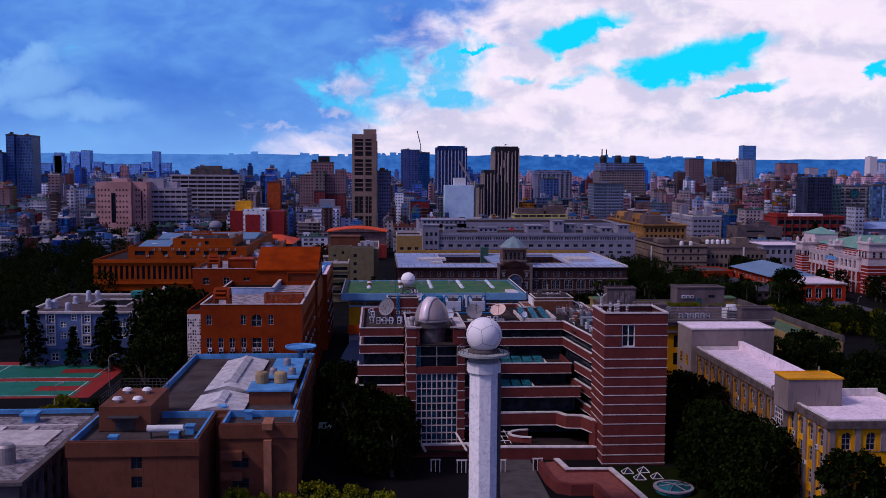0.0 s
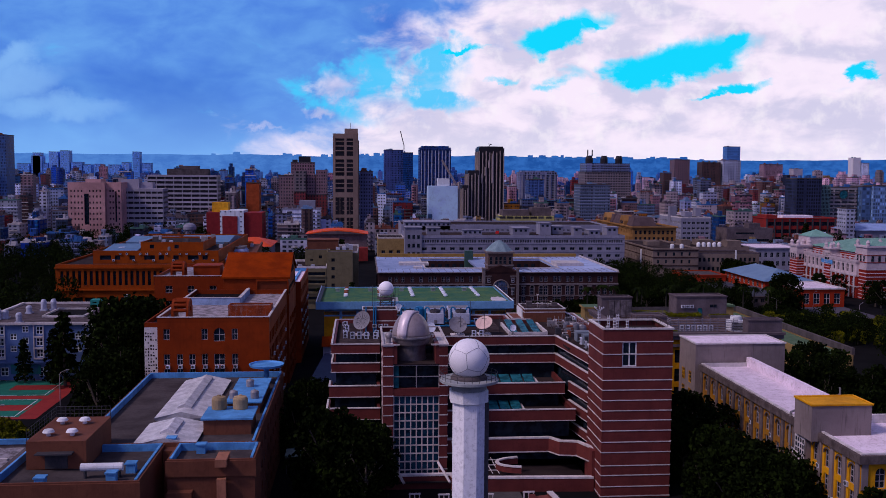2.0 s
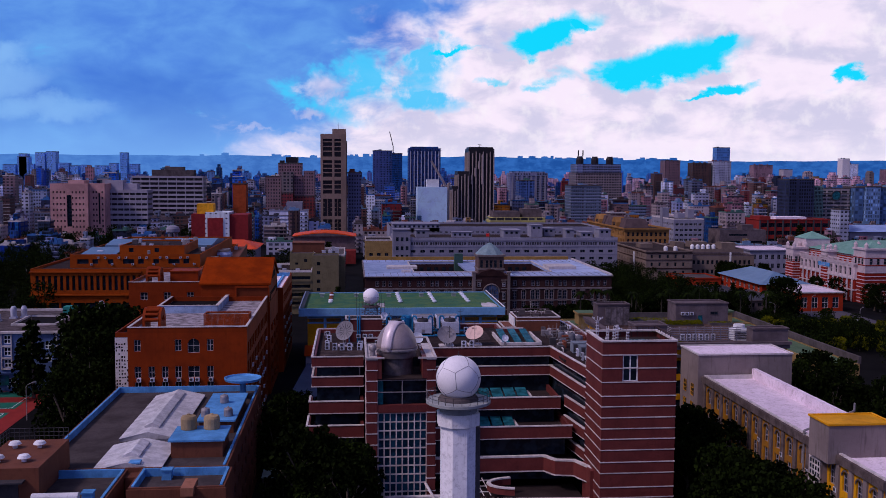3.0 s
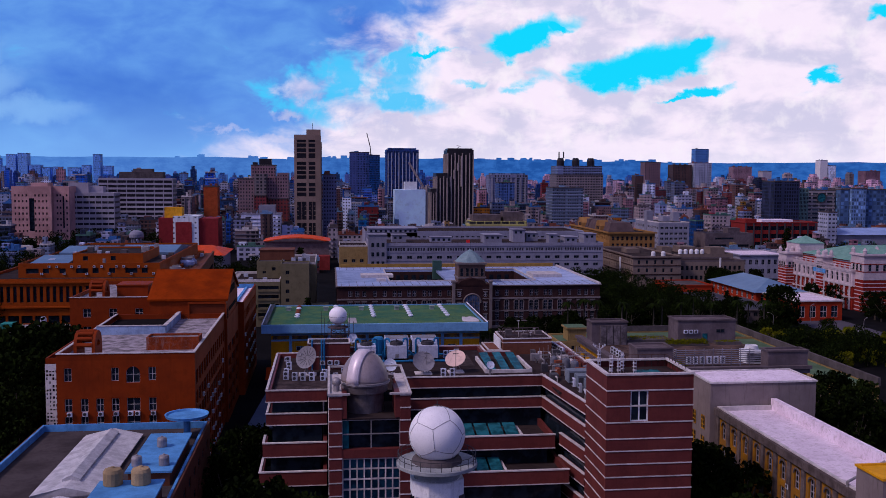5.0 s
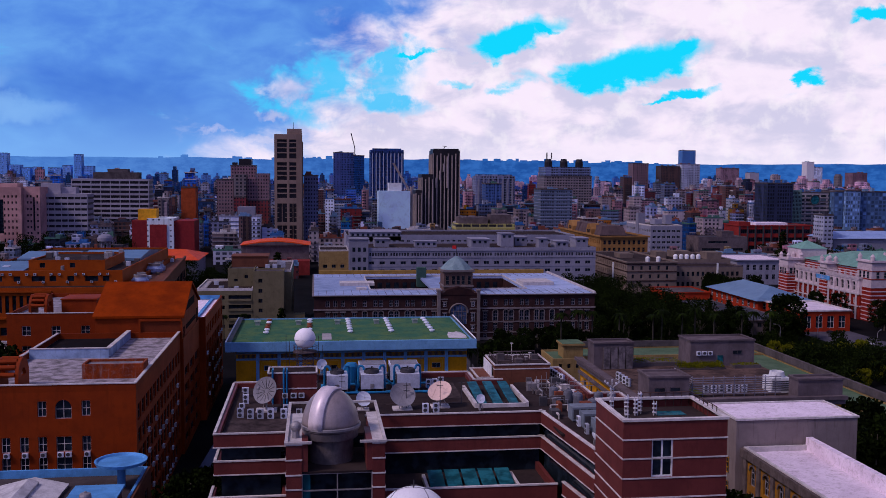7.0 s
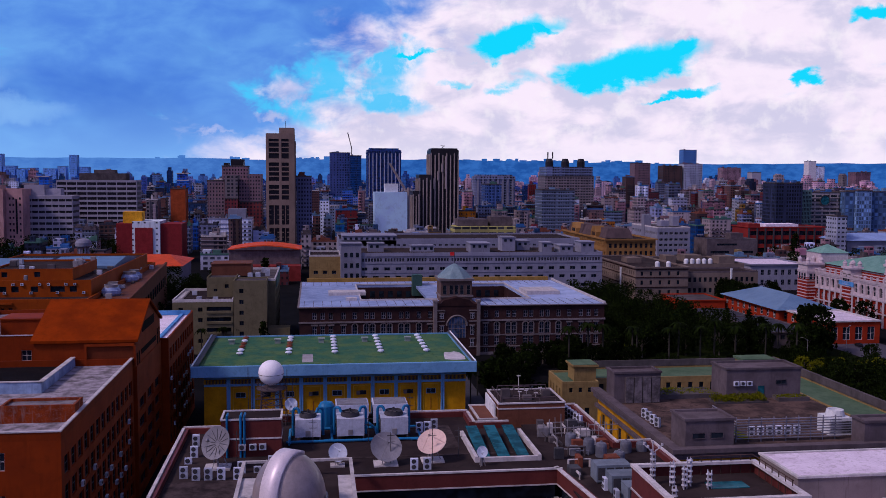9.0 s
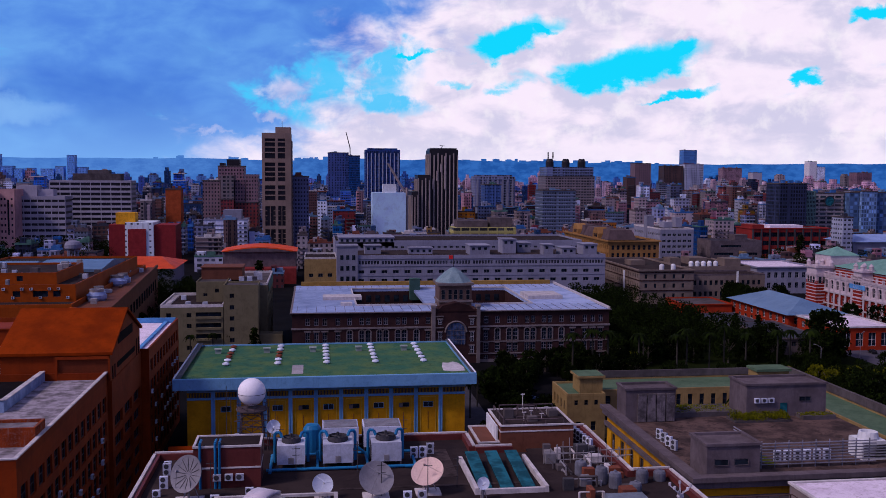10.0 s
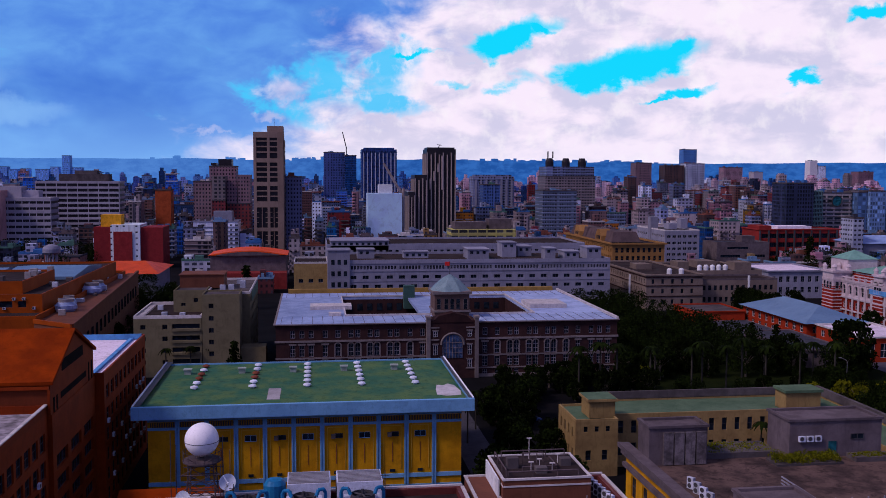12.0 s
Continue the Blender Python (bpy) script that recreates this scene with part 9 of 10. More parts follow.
grove(-120, -20, 530, 640, 50, (0, 1, 2), (0.7, 1.0), True)
grove(118, 174, 420, 440, 14, (0, 1, 2), (0.7, 1.0))
grove(118, 174, 436, 486, 56, (0, 1, 2), (0.7, 1.05), True)     # park behind the institute
grove(122, 174, 480, 566, 60, (0, 1, 2), (0.8, 1.05), True)
grove(320, 420, 500, 760, 60, (0, 1), (0.8, 1.2), True)
grove(-260, -120, 640, 900, 90, (0, 1), (0.9, 1.2), True)
grove(54, 76, 300, 338, 8, (0, 2), (0.8, 1.0))
grove(64, 75, 342, 396, 16, (0, 2), (0.7, 0.95))
grove(-57, -50, 430, 520, 12, (0, 2), (0.7, 0.9))
grove(-44, -30, 500, 590, 16, (0, 1), (0.7, 0.95))
grove(72, 118, 400, 430, 22, (0, 2), (0.6, 0.85))
grove(68, 124, 286, 330, 20, (0, 2), (0.7, 0.95))
grove(108, 140, 196, 270, 34, (0, 1), (0.9, 1.2))
grove(145, 200, 225, 370, 44, (0, 1, 2), (0.7, 1.1), True)      # trees along the avenue
grove(118, 200, 362, 412, 70, (0, 2), (0.4, 0.62), True)
grove(176, 204, 330, 440, 40, (0, 2), (0.4, 0.7), True)
grove(150, 180, 390, 412, 5, (0, 2, 3), (0.5, 0.7))
grove(238, 248, 440, 500, 5, (0, 1), (0.8, 1.0))
grove(205, 238, 536, 570, 12, (0, 1), (0.8, 1.0))
plant(TREES[1], 188, 424, 1.3)
plant(TREES[1], 193, 429, 1.2)
plant(TREES[0], 184, 420, 1.1)
for x, y in ((-69, 301), (-66, 295), (-63, 303), (-60, 297), (-58, 290), (-64, 284), (-68, 292)):
    plant(TREES[1], x, y, rng.uniform(1.5, 1.85))
for x, y, q in ((-25, 166, 0.85), (-21, 164, 0.8), (-12, 169, 0.9), (-9, 166, 0.9), (-4, 166, 0.9), (1, 163, 0.85), (4, 162, 0.7), (-16, 165, 0.75)):
    plant(TREES[3], x, y, q)
for x, y, q in ((80, 151.5, 1.4), (84, 150, 1.0), (77, 148, 0.9)):
    plant(TREES[0], x, y, q)
for x, y, q in ((-4, 196, 1.35), (0, 193, 1.2), (3, 196, 1.15)):
    plant(TREES[1], x, y, q * 0.95)
grove(166, 212, 345, 395, 26, (3, 3, 2), (0.5, 0.85))
plant(TREES[3], 118, 416, 0.9)
plant(TREES[3], 182, 396, 0.7)
for x, y, s in ((-83, 299, 1.35), (-87, 303, 1.0), (-108, 304, 1.2), (-58, 262, 1.0), (-2, 430, 0.9), (-10, 600, 1.3), (107, 246, 0.85), (112, 243, 0.95), (118, 240, 0.9), (110, 228, 0.8), (122, 232, 0.9), (178, 452, 0.8), (174, 462, 0.75), (360, 760, 1.4), (-96, 304, 0.8)):
    plant(PINE, x, y, s)
for i in range(13):
    plant(PALM, 96 + i * 6.6 + rng.uniform(-2, 2), 412 + rng.uniform(-4, 4), rng.uniform(0.95, 1.25))
for x, y in ((58, 372), (61, 378), (57, 366), (-24, 446), (-12, 452), (118, 341), (-17, 449), (-6, 456)):
    plant(PALM, x, y, 0.8)

# woods too dense to tell one tree from the next
co, faces, base = [], [], 0
for k, x, y, sc, a in WOODS:
    for ch in TREES[k].children:
        me = ch.data
        v = np.empty(len(me.vertices) * 3)
        me.vertices.foreach_get("co", v)
        v = v.reshape(-1, 3) * sc
        c, s_ = math.cos(a), math.sin(a)
        co.append(np.stack([v[:, 0] * c - v[:, 1] * s_ + x, v[:, 0] * s_ + v[:, 1] * c + y, v[:, 2]], 1))
        faces += [[base + i for i in p.vertices] for n_, p in enumerate(me.polygons) if n_ % 7 < 2]
        base += len(v)
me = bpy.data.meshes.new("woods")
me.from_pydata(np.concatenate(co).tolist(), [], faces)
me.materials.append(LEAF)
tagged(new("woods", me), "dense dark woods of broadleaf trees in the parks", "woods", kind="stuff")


# ---------------------------------------------------------------- plant on the roof of the brick offices
PALEDISH = surf("pale_dish_paint", (0.74, 0.78, 0.88), (0.66, 0.7, 0.8), 0.5, 0.8, streak=0.15, stain=0.08)
GREYDISH = surf("grey_dish_mesh", (0.27, 0.255, 0.28), (0.21, 0.20, 0.225), 0.6, 0.8, stain=0.2)
PINKDISH = surf("faded_pink_dish", (0.8, 0.58, 0.5), (0.72, 0.5, 0.44), 0.6, 0.6, stain=0.1)
PIPEBLUE = surf("bright_blue_pipe", (0.0156, 0.1872, 0.39), (0.0156, 0.1482, 0.3276), 0.4, 0.8)
ACWHITE = surf("ac_white", (0.60, 0.62, 0.74), (0.46, 0.48, 0.58), 0.55, 0.9, vary=0.3)


def observatory_dome(x=12.2, y=212.0):
    r = thing("observatory_dome", "brushed steel observatory dome with a closed slit", "dome", (x, y, 24))
    bm = bmesh.new()
    lathe(bm, x, y, [(3.1, 24.35), (3.1, 27.4), (3.75, 27.6), (3.8, 28.6), (3.95, 28.7), (3.95, 29.1)], 40)
    part("drum", bm, surf("dark_drum_steel", (0.1872, 0.156, 0.1638), (0.117, 0.0975, 0.1014), 0.45, 0.8, 0.004, metal=0.4, streak=0.7), r)
    dull = surf("dull_dome_steel", (0.36, 0.29, 0.285), (0.26, 0.21, 0.21), 0.42, 0.5, 0.004, metal=0.25, streak=0.3, stain=0.12)
    bm = bmesh.new()
    lathe(bm, x, y, [(3.85 * math.cos(a), 29.1 + 4.9 * math.sin(a)) for a in [math.pi / 2 * i / 12 for i in range(12)]] + [(0.05, 34.0)], 40)
    dome = part("dome_shell", bm, dull, r, smooth=True)
    bm = bmesh.new()
    t = radians(238)
    fwd, sidev = Vector((math.cos(t), math.sin(t), 0)), Vector((-math.sin(t), math.cos(t), 0))
    prev = None
    for i in range(11):
        a = math.pi * 0.62 * i / 10
        c = Vector((x, y, 29.1)) + fwd * (4.05 * math.cos(a)) + Vector((0, 0, 5.1 * math.sin(a)))
        inn = Vector((x, y, 29.1)) + fwd * (3.7 * math.cos(a)) + Vector((0, 0, 4.75 * math.sin(a)))
        cur = [bm.verts.new(p) for p in (c - sidev * 1.05, c + sidev * 1.05, inn + sidev * 1.05, inn - sidev * 1.05)]
        if prev:
            for j in range(4):
                bm.faces.new((prev[j], prev[(j + 1) % 4], cur[(j + 1) % 4], cur[j]))
        else:
            bm.faces.new(cur[::-1])
        prev = cur
    bm.faces.new(prev)
    bmesh.ops.recalc_face_normals(bm, faces=bm.faces)
    part("slit_shutter", bm, surf("satin_steel", (0.74, 0.64, 0.67), (0.64, 0.55, 0.58), 0.45, 0.8, metal=0.2, stain=0.08), r, smooth=True)
    bm = bmesh.new()
    lathe(bm, x, y, [(3.98, 28.9), (4.08, 28.95), (4.08, 29.25), (3.9, 29.3)], 40, cap=False)
    part("rail_ring", bm, STEEL, r)


observatory_dome()


def dish(name, label, at, radius, aim, tilt, mat, mast=1.2, base=True, ribs=0):
    """A dish on a mast: aim in degrees from +y towards +x, tilt up."""
    x, y, z = at
    r = thing(name, label, "dish antenna", at, "roof dishes")
    d = Vector((math.sin(radians(aim)) * math.cos(radians(tilt)), math.cos(radians(aim)) * math.cos(radians(tilt)), math.sin(radians(tilt))))
    c = Vector((x, y, z + mast + radius * 0.75))
    q = d.to_track_quat("Z", "Y")
    bm = bmesh.new()
    n, m = 28, 6
    rings = []
    for off in (0.0, -0.06):
        for i in range(m + 1):
            rr = radius * i / m
            rings.append([bm.verts.new(c + q @ Vector((rr * math.cos(2 * math.pi * k / n), rr * math.sin(2 * math.pi * k / n), 0.22 * radius * (i / m) ** 2 + off))) for k in range(n)] if i else [bm.verts.new(c + q @ Vector((0, 0, off)))])
    for s in (0, m + 1):
        for i in range(m):
            a, b = rings[s + i], rings[s + i + 1]
            for k in range(n):
                f = (a[0], b[k], b[(k + 1) % n]) if i == 0 else (a[k], b[k], b[(k + 1) % n], a[(k + 1) % n])
                bm.faces.new(f if s == 0 else f[::-1])
    for k in range(n):
        bm.faces.new((rings[m][k], rings[2 * m + 1][k], rings[2 * m + 1][(k + 1) % n], rings[m][(k + 1) % n]))
    part("reflector", bm, mat, r)
    feed = c + d * radius * 0.95
    bm = bmesh.new()
    for k in range(3):
        e = c + q @ Vector((radius * 0.9 * math.cos(2.1 * k), radius * 0.9 * math.sin(2.1 * k), 0.2 * radius))
        rod(bm, e, feed, 0.03, 4)
    rod(bm, feed - d * 0.2, feed + d * 0.25, 0.14, 8)
    part("feed", bm, mat, r)
    bm = bmesh.new()
    rod(bm, (x, y, z), (x, y, z + mast + radius * 0.5), 0.14, 8)
    for k in range(3):
        rod(bm, (x + radius * 0.6 * math.cos(2.1 * k), y + radius * 0.6 * math.sin(2.1 * k), z), c - d * 0.15, 0.06, 5)
    part("mast", bm, STEEL, r)
    if ribs:
        bm = bmesh.new()
        for k in range(ribs):
            a = 2 * math.pi * k / ribs
            rod(bm, c - d * 0.1, c + q @ Vector((radius * math.cos(a), radius * math.sin(a), 0.2 * radius - 0.05)), 0.05, 4)
        part("rib", bm, DARKSTEEL, r)
    if base:
        part("pad", boxes([(x - radius * 0.75, x + radius * 0.75, y - radius * 0.6, y + radius * 0.6, z, z + 0.22)]), WHITE_TRIM, r)


dish("dish_antenna", "large grey dish antenna on a concrete pad", (24.1, 235.6, 25), 2.1, 170, 38, GREYDISH, 0.6)
dish("dish_antenna", "faded pink dish antenna tilted to the sky", (30.4, 236.4, 25), 2.0, 208, 50, PINKDISH, 0.9)
dish("dish_antenna", "white dish antenna on a concrete pad", (17.8, 235.6, 25), 1.25, 165, 30, PALEDISH, 0.8)
dish("dish_antenna", "large mesh dish antenna with dark ribs", (2.4, 236.5, 25), 2.2, 215, 25, GREYDISH, 1.6, True, 14)
dish("dish_antenna", "small white round dish beside the roof lights", (36.6, 233.5, 25), 0.75, 170, 15, PALEDISH, 1.3, False)
dish("dish_antenna", "white dish on the wing roof", (48.5, 209.5, 25), 0.9, 80, 30, PALEDISH, 1.0, False)


def cooling_tower(x0, x1, y0, y1, z1, label="white cooling tower with blue feed pipes", fan=True):
    xm, ym, z0 = (x0 + x1) / 2, (y0 + y1) / 2, 25.0
    r = thing("cooling_tower", label, "cooling tower", (xm, ym, z0), "cooling towers")
    part("casing", boxes([(x0, x1, y0, y1, z0 + 0.7, z1)]), ACWHITE, r)
    for a in (x0, x1 - 0.2):
        for b in (y0, y1 - 0.2):
            part("leg", boxes([(a, a + 0.2, b, b + 0.2, z0, z0 + 0.698)]), DARKSTEEL, r)
    part("louvre", boxes([(x0 - 0.06, x0 - 0.002, y0 + 0.2, y1 - 0.2, z0 + 0.9 + 0.3 * i, z0 + 1.08 + 0.3 * i) for i in range(7)]), DARKSTEEL, r)
    if not fan:
        part("top_slat", boxes([(x0 + 0.15, x1 - 0.15, y0 + 0.2 + 0.45 * i, y0 + 0.45 + 0.45 * i, z1, z1 + 0.12) for i in range(9)]), STEEL, r)
        return
    bm = bmesh.new()
    rad = (x1 - x0) * 0.33
    lathe(bm, xm, ym, [(rad, z1), (rad * 1.06, z1 + 0.1), (rad, z1 + 0.65), (rad * 0.93, z1 + 0.65), (rad * 0.9, z1 + 0.15)], 20)
    ring = part("fan_ring", bm, DARKSTEEL, r)
    bm = bmesh.new()
    for k in range(5):
        a = 2 * math.pi * k / 5
        rod(bm, (xm, ym, z1 + 0.5), (xm + rad * 0.85 * math.cos(a), ym + rad * 0.85 * math.sin(a), z1 + 0.45), 0.13, 4)
    rod(bm, (xm, ym, z1 + 0.2), (xm, ym, z1 + 1.1), 0.16, 8)
    part("fan", bm, DARKSTEEL, ring)
    for sx, xe in ((-1, x0), (1, x1)):
        bm = bmesh.new()
        pts = [(xe + sx * 0.35, ym + 0.6, z0 + 0.3), (xe + sx * 0.35, ym + 0.6, z1 + 0.7), (xe + sx * 0.15, ym + 0.4, z1 + 1.15), (xe - sx * 0.4, ym + 0.2, z1 + 1.15), (xe - sx * 0.65, ym, z1 + 0.5)]
        for p, q in zip(pts, pts[1:]):
            rod(bm, p, q, 0.2, 8)
        part("feed_pipe", bm, PIPEBLUE, r, "bright blue feed pipe")
    part("door", boxes([(xm - 0.35, xm + 0.35, y0 - 0.05, y0 - 0.003, z0 + 0.8, z0 + 1.6)]), STEEL, r)


for a, b in ((12.1, 15.7), (18.0, 21.9), (24.3, 28.2)):
    cooling_tower(a, b, 247.2, 251.0, 28.2)
for a, b in ((18.0, 22.9), (23.6, 28.8)):
    cooling_tower(a, b, 254.0, 258.5, 28.5, "tall white cooling tower with a slatted top", False)
bm = bmesh.new()
lathe(bm, 16.6, 255.5, [(1.2, 25), (1.25, 25.2), (1.25, 28.2), (0.9, 28.7), (0.1, 28.8)], 16)
single("water_tank", bm, PIPEBLUE, "blue upright tank between cooling towers", "water tank", (16.6, 255.5, 25))
for x0, y0, pts in ((16.5, 248, [(16.2, 246.6, 25.3), (17.3, 246.6, 25.3), (17.3, 250, 25.3), (17.3, 250, 26.6)]), (22.4, 247, [(22.2, 246.4, 25.4), (23.8, 246.4, 25.4), (23.8, 252, 25.4), (22.6, 252, 26.4)]), (28.6, 247, [(28.6, 246.2, 25.3), (30.0, 246.2, 25.3), (30.0, 250.5, 25.3)]), (11, 247, [(10.8, 246.4, 25.3), (29.8, 246.4, 25.3)]), (11.4, 252, [(11.3, 245, 25.4), (11.3, 252.6, 25.4), (30, 252.6, 25.4)])):
    bm = bmesh.new()
    for p, q in zip(pts, pts[1:]):
        rod(bm, p, q, 0.2, 8)
    single("water_pipe", bm, PIPEBLUE, "bright blue water pipe along the roof", "pipe", (x0, y0, 25.1), "roof pipes")
for x in (3.2, 5.0, 5.5):
    bm = bmesh.new()
    rod(bm, (x, 240.8, 25), (x, 240.8, 30.6), 0.16, 8)
    rod(bm, (x, 240.8, 30.6), (x, 242.5, 30.6), 0.16, 8)
    single("riser_pipe", bm, PIPEBLUE, "blue riser pipe on the roof room wall", "pipe", (x, 240.8, 25), "roof pipes")


MASTGREY = surf("weathered_mast_steel", (0.117, 0.0858, 0.0936), (0.078, 0.0585, 0.0624), 0.8, 1.2)


def radar_mast(x=8.3, y=258.0):
    r = thing("radome_mast", "small white radome on a weathered steel lattice platform", "radar", (x, y, 25))
    bm = bmesh.new()
    for a in (-1.7, 1.7):
        for b in (-1.7, 1.7):
            rod(bm, (x + a, y + b, 25), (x + a * 0.8, y + b * 0.8, 30.4), 0.09, 5)
    for z in (26.6, 28.4, 30.2):
        for s in (-1, 1):
            rod(bm, (x - 1.5, y + 1.5 * s, z), (x + 1.5, y + 1.5 * s, z), 0.06, 4)
            rod(bm, (x + 1.5 * s, y - 1.5, z), (x + 1.5 * s, y + 1.5, z), 0.06, 4)
            rod(bm, (x - 1.5 * s, y - 1.5, z), (x + 1.5 * s, y - 1.5, z - 1.7), 0.05, 4)
            rod(bm, (x - 1.5 * s, y - 1.5, z), (x - 1.5 * s, y + 1.5, z - 1.7), 0.05, 4)
    for z in (25.8, 27.4, 29.2):
        for s in (-1, 1):
            rod(bm, (x - 2.3, y + 1.6 * s, z), (x + 2.3, y + 1.6 * s, z), 0.06, 4)
            rod(bm, (x - 2.2 * s, y - 1.6, z), (x + 1.2 * s, y - 1.6, z + 1.8), 0.05, 4)
            rod(bm, (x + 2.2, y + 1.6 * s, z - 0.8), (x + 2.2, y + 1.6 * s, z + 1.2), 0.05, 4)
    part("lattice", bm, MASTGREY, r)
    bm = bmesh.new()
    lathe(bm, x, y, [(1.0, 30.3), (2.2, 30.4), (2.2, 30.55), (1.0, 30.65)], 18)
    part("platform", bm, MASTGREY, r)
    bm = bmesh.new()
    for k in range(14):
        a, b = 2 * math.pi * k / 14, 2 * math.pi * (k + 1) / 14
        p, q = (x + 2.15 * math.cos(a), y + 2.15 * math.sin(a)), (x + 2.15 * math.cos(b), y + 2.15 * math.sin(b))
        rod(bm, (*p, 30.6), (*p, 31.6), 0.03, 4)
        for z in (31.1, 31.6):
            rod(bm, (*p, z), (*q, z), 0.03, 4)
    part("handrail", bm, MASTGREY, r)
    bm = bmesh.new()
    ball(bm, (x, y, 32.9), 1.92, 32, 20)
    part("radome", bm, surf("small_radome_white", (0.86, 0.83, 0.86), (0.8, 0.77, 0.8), 0.45, 0.8, 0.002, streak=0.05, stain=0.04), r, "white seamed radome", smooth=True)
    bm = bmesh.new()
    for k in range(32):
        a, b = 2 * math.pi * k / 32, 2 * math.pi * (k + 1) / 32
        rod(bm, (x + 1.925 * math.cos(a), y + 1.925 * math.sin(a), 32.75), (x + 1.925 * math.cos(b), y + 1.925 * math.sin(b), 32.75), 0.03, 4)
    part("seam", bm, CONCRETE, r)
    for dx, h in ((-3.4, 34.0), (3.2, 31.8), (2.4, 33.5), (-2.8, 32.6)):
        bm = bmesh.new()
        rod(bm, (x + dx, y - 0.8, 25), (x + dx, y - 0.8, h), 0.05, 4)
        part("whip_aerial", bm, DARKSTEEL, r)


radar_mast()
dish("dish_antenna", "white drum dish on the radar mast", (11.3, 255.8, 27.2), 0.95, 170, 5, PALEDISH, 0.6, False)
dish("dish_antenna", "white drum dish low on the radar mast", (6.5, 255.6, 25.6), 0.9, 200, 5, PALEDISH, 0.6, False)


def ac_unit(wd=0.95, dp=0.4, ht=0.8, fans=1):
    r = thing("ac_unit", "white air conditioning unit with a dark round fan", "air conditioner", (0, 0, 0), "air conditioners")
    part("casing", boxes([(-wd / 2, wd / 2, 0, dp, 0, ht)]), ACWHITE, r)
    bm = bmesh.new()
    for k in range(fans):
        z = 0.06 + (ht - 0.06) * (k + 0.5) / fans
        bmesh.ops.create_cone(bm, cap_ends=True, segments=14, radius1=min(wd, ht / fans) * 0.40, radius2=min(wd, ht / fans) * 0.40, depth=0.03, matrix=Matrix.Translation((-0.08 * wd, -0.012, z)) @ Matrix.Rotation(math.pi / 2, 4, "X"))
    part("fan_grille", bm, DARKSTEEL, r)
    return r


AC1, AC2 = ac_unit(), ac_unit(1.0, 0.45, 1.5, 2)
USED_AC = set()


def put_ac(proto, x, y, z, turn=0.0):
    m = pose(x, y, z, 0, 0, turn)
    if proto.name not in USED_AC:
        USED_AC.add(proto.name)
        proto.matrix_basis = m
        return proto
    return copy_thing(proto, m)


# on the roof of the offices
for x, y, p in ((-1.4, 232.4, AC2), (0.2, 231.6, AC2), (1.7, 231.5, AC2), (3.3, 231.4, AC2), (5.3, 231.3, AC2), (-1.6, 238.5, AC1), (-1.2, 241.4, AC2), (-1.6, 246.7, AC2), (-2.0, 250, AC1), (5.6, 233.8, AC2), (7.6, 233.8, AC1), (9.2, 238.2, AC1), (27.6, 232.6, AC2), (29.3, 232.6, AC2), (5.2, 240.5, AC1), (6.6, 240.5, AC1), (7.9, 240.5, AC1), (30.2, 250.4, AC2), (31.4, 250.6, AC2), (32.6, 252, AC2)):
    put_ac(p, x, y, 25.0 if y != 240.5 else 26.0)
for i in range(7):
    put_ac(AC2, 54.2 + i * 0.1, 260.0 - i * 1.35, 25.0, -60)
for i in range(5):
    put_ac(AC2, 49.6 + (i % 2) * 2.2, 218 + i * 2.2, 25.0, -90)
for i in range(4):
    put_ac(AC2, 69.2, 257.0 + i * 2.0, 22.9, -60)
for i in range(3):
    put_ac(AC1, 90.4 + i * 1.25, 273.59, 25.3)
for i in range(6):
    put_ac(AC2, 82.0 + i * 1.5, 250.0, 22.9)
# under the windows of the orange school
for z in (15.6, 12.1, 8.6, 5.2):
    for c in (-43.4, -40.5, -37.6, -34.7, -32.0, -30.7, -27.7):
        put_ac(AC1, c + 0.15, 246.09, z)
for i in range(12):
    for z in (1.4, 5.2, 9.0, 12.8, 16.6):
        if rng.random() < 0.5:
            put_ac(AC1, -19.19, 249.5 + i * 3.95, z, 90)
for i in range(10):
    for z in (5.2, 9.0, 12.8, 16.6):
        if rng.random() < 0.45:
            put_ac(AC1, -17.0, 331 + i * 4.1, z, 90)
for i in range(16):
    put_ac(AC1, -108 + i * 2.9, 453.59, 24.3 if i % 3 else 21.4)
for i in range(9):
    put_ac(AC1, 78.09, 161.2 + i * 4.62, 9.3 if i % 2 else 13.4, -90)

# chillers beside the court wall
for i in range(3):
    x0, y0 = 49.4 + 0.6 * i, 224.5 - 4.2 * i
    r = thing("chiller", "grey boxed chiller with louvred sides", "chiller", (x0 + 2, y0 + 1.4, 25), "chillers")
    part("casing", boxes([(x0, x0 + 4.4, y0, y0 + 2.6, 25.2, 27.3)]), surf("blue_grey_casing", (0.1872, 0.2184, 0.2652)), r)
    part("skid", boxes([(x0 + 0.1, x0 + 4.3, y0 + 0.1, y0 + 2.5, 25.0, 25.198)]), DARKSTEEL, r)
    part("louvre", boxes([(x0 + 0.2 + 1.1 * k, x0 + 1.1 + 1.1 * k, y0 - 0.04, y0 - 0.003, 25.5, 27.0) for k in range(4)]), DARKSTEEL, r)
dull_tank = surf("dull_tank_steel", (0.17, 0.175, 0.215), (0.10, 0.10, 0.125), 0.6, 0.7, streak=0.6)
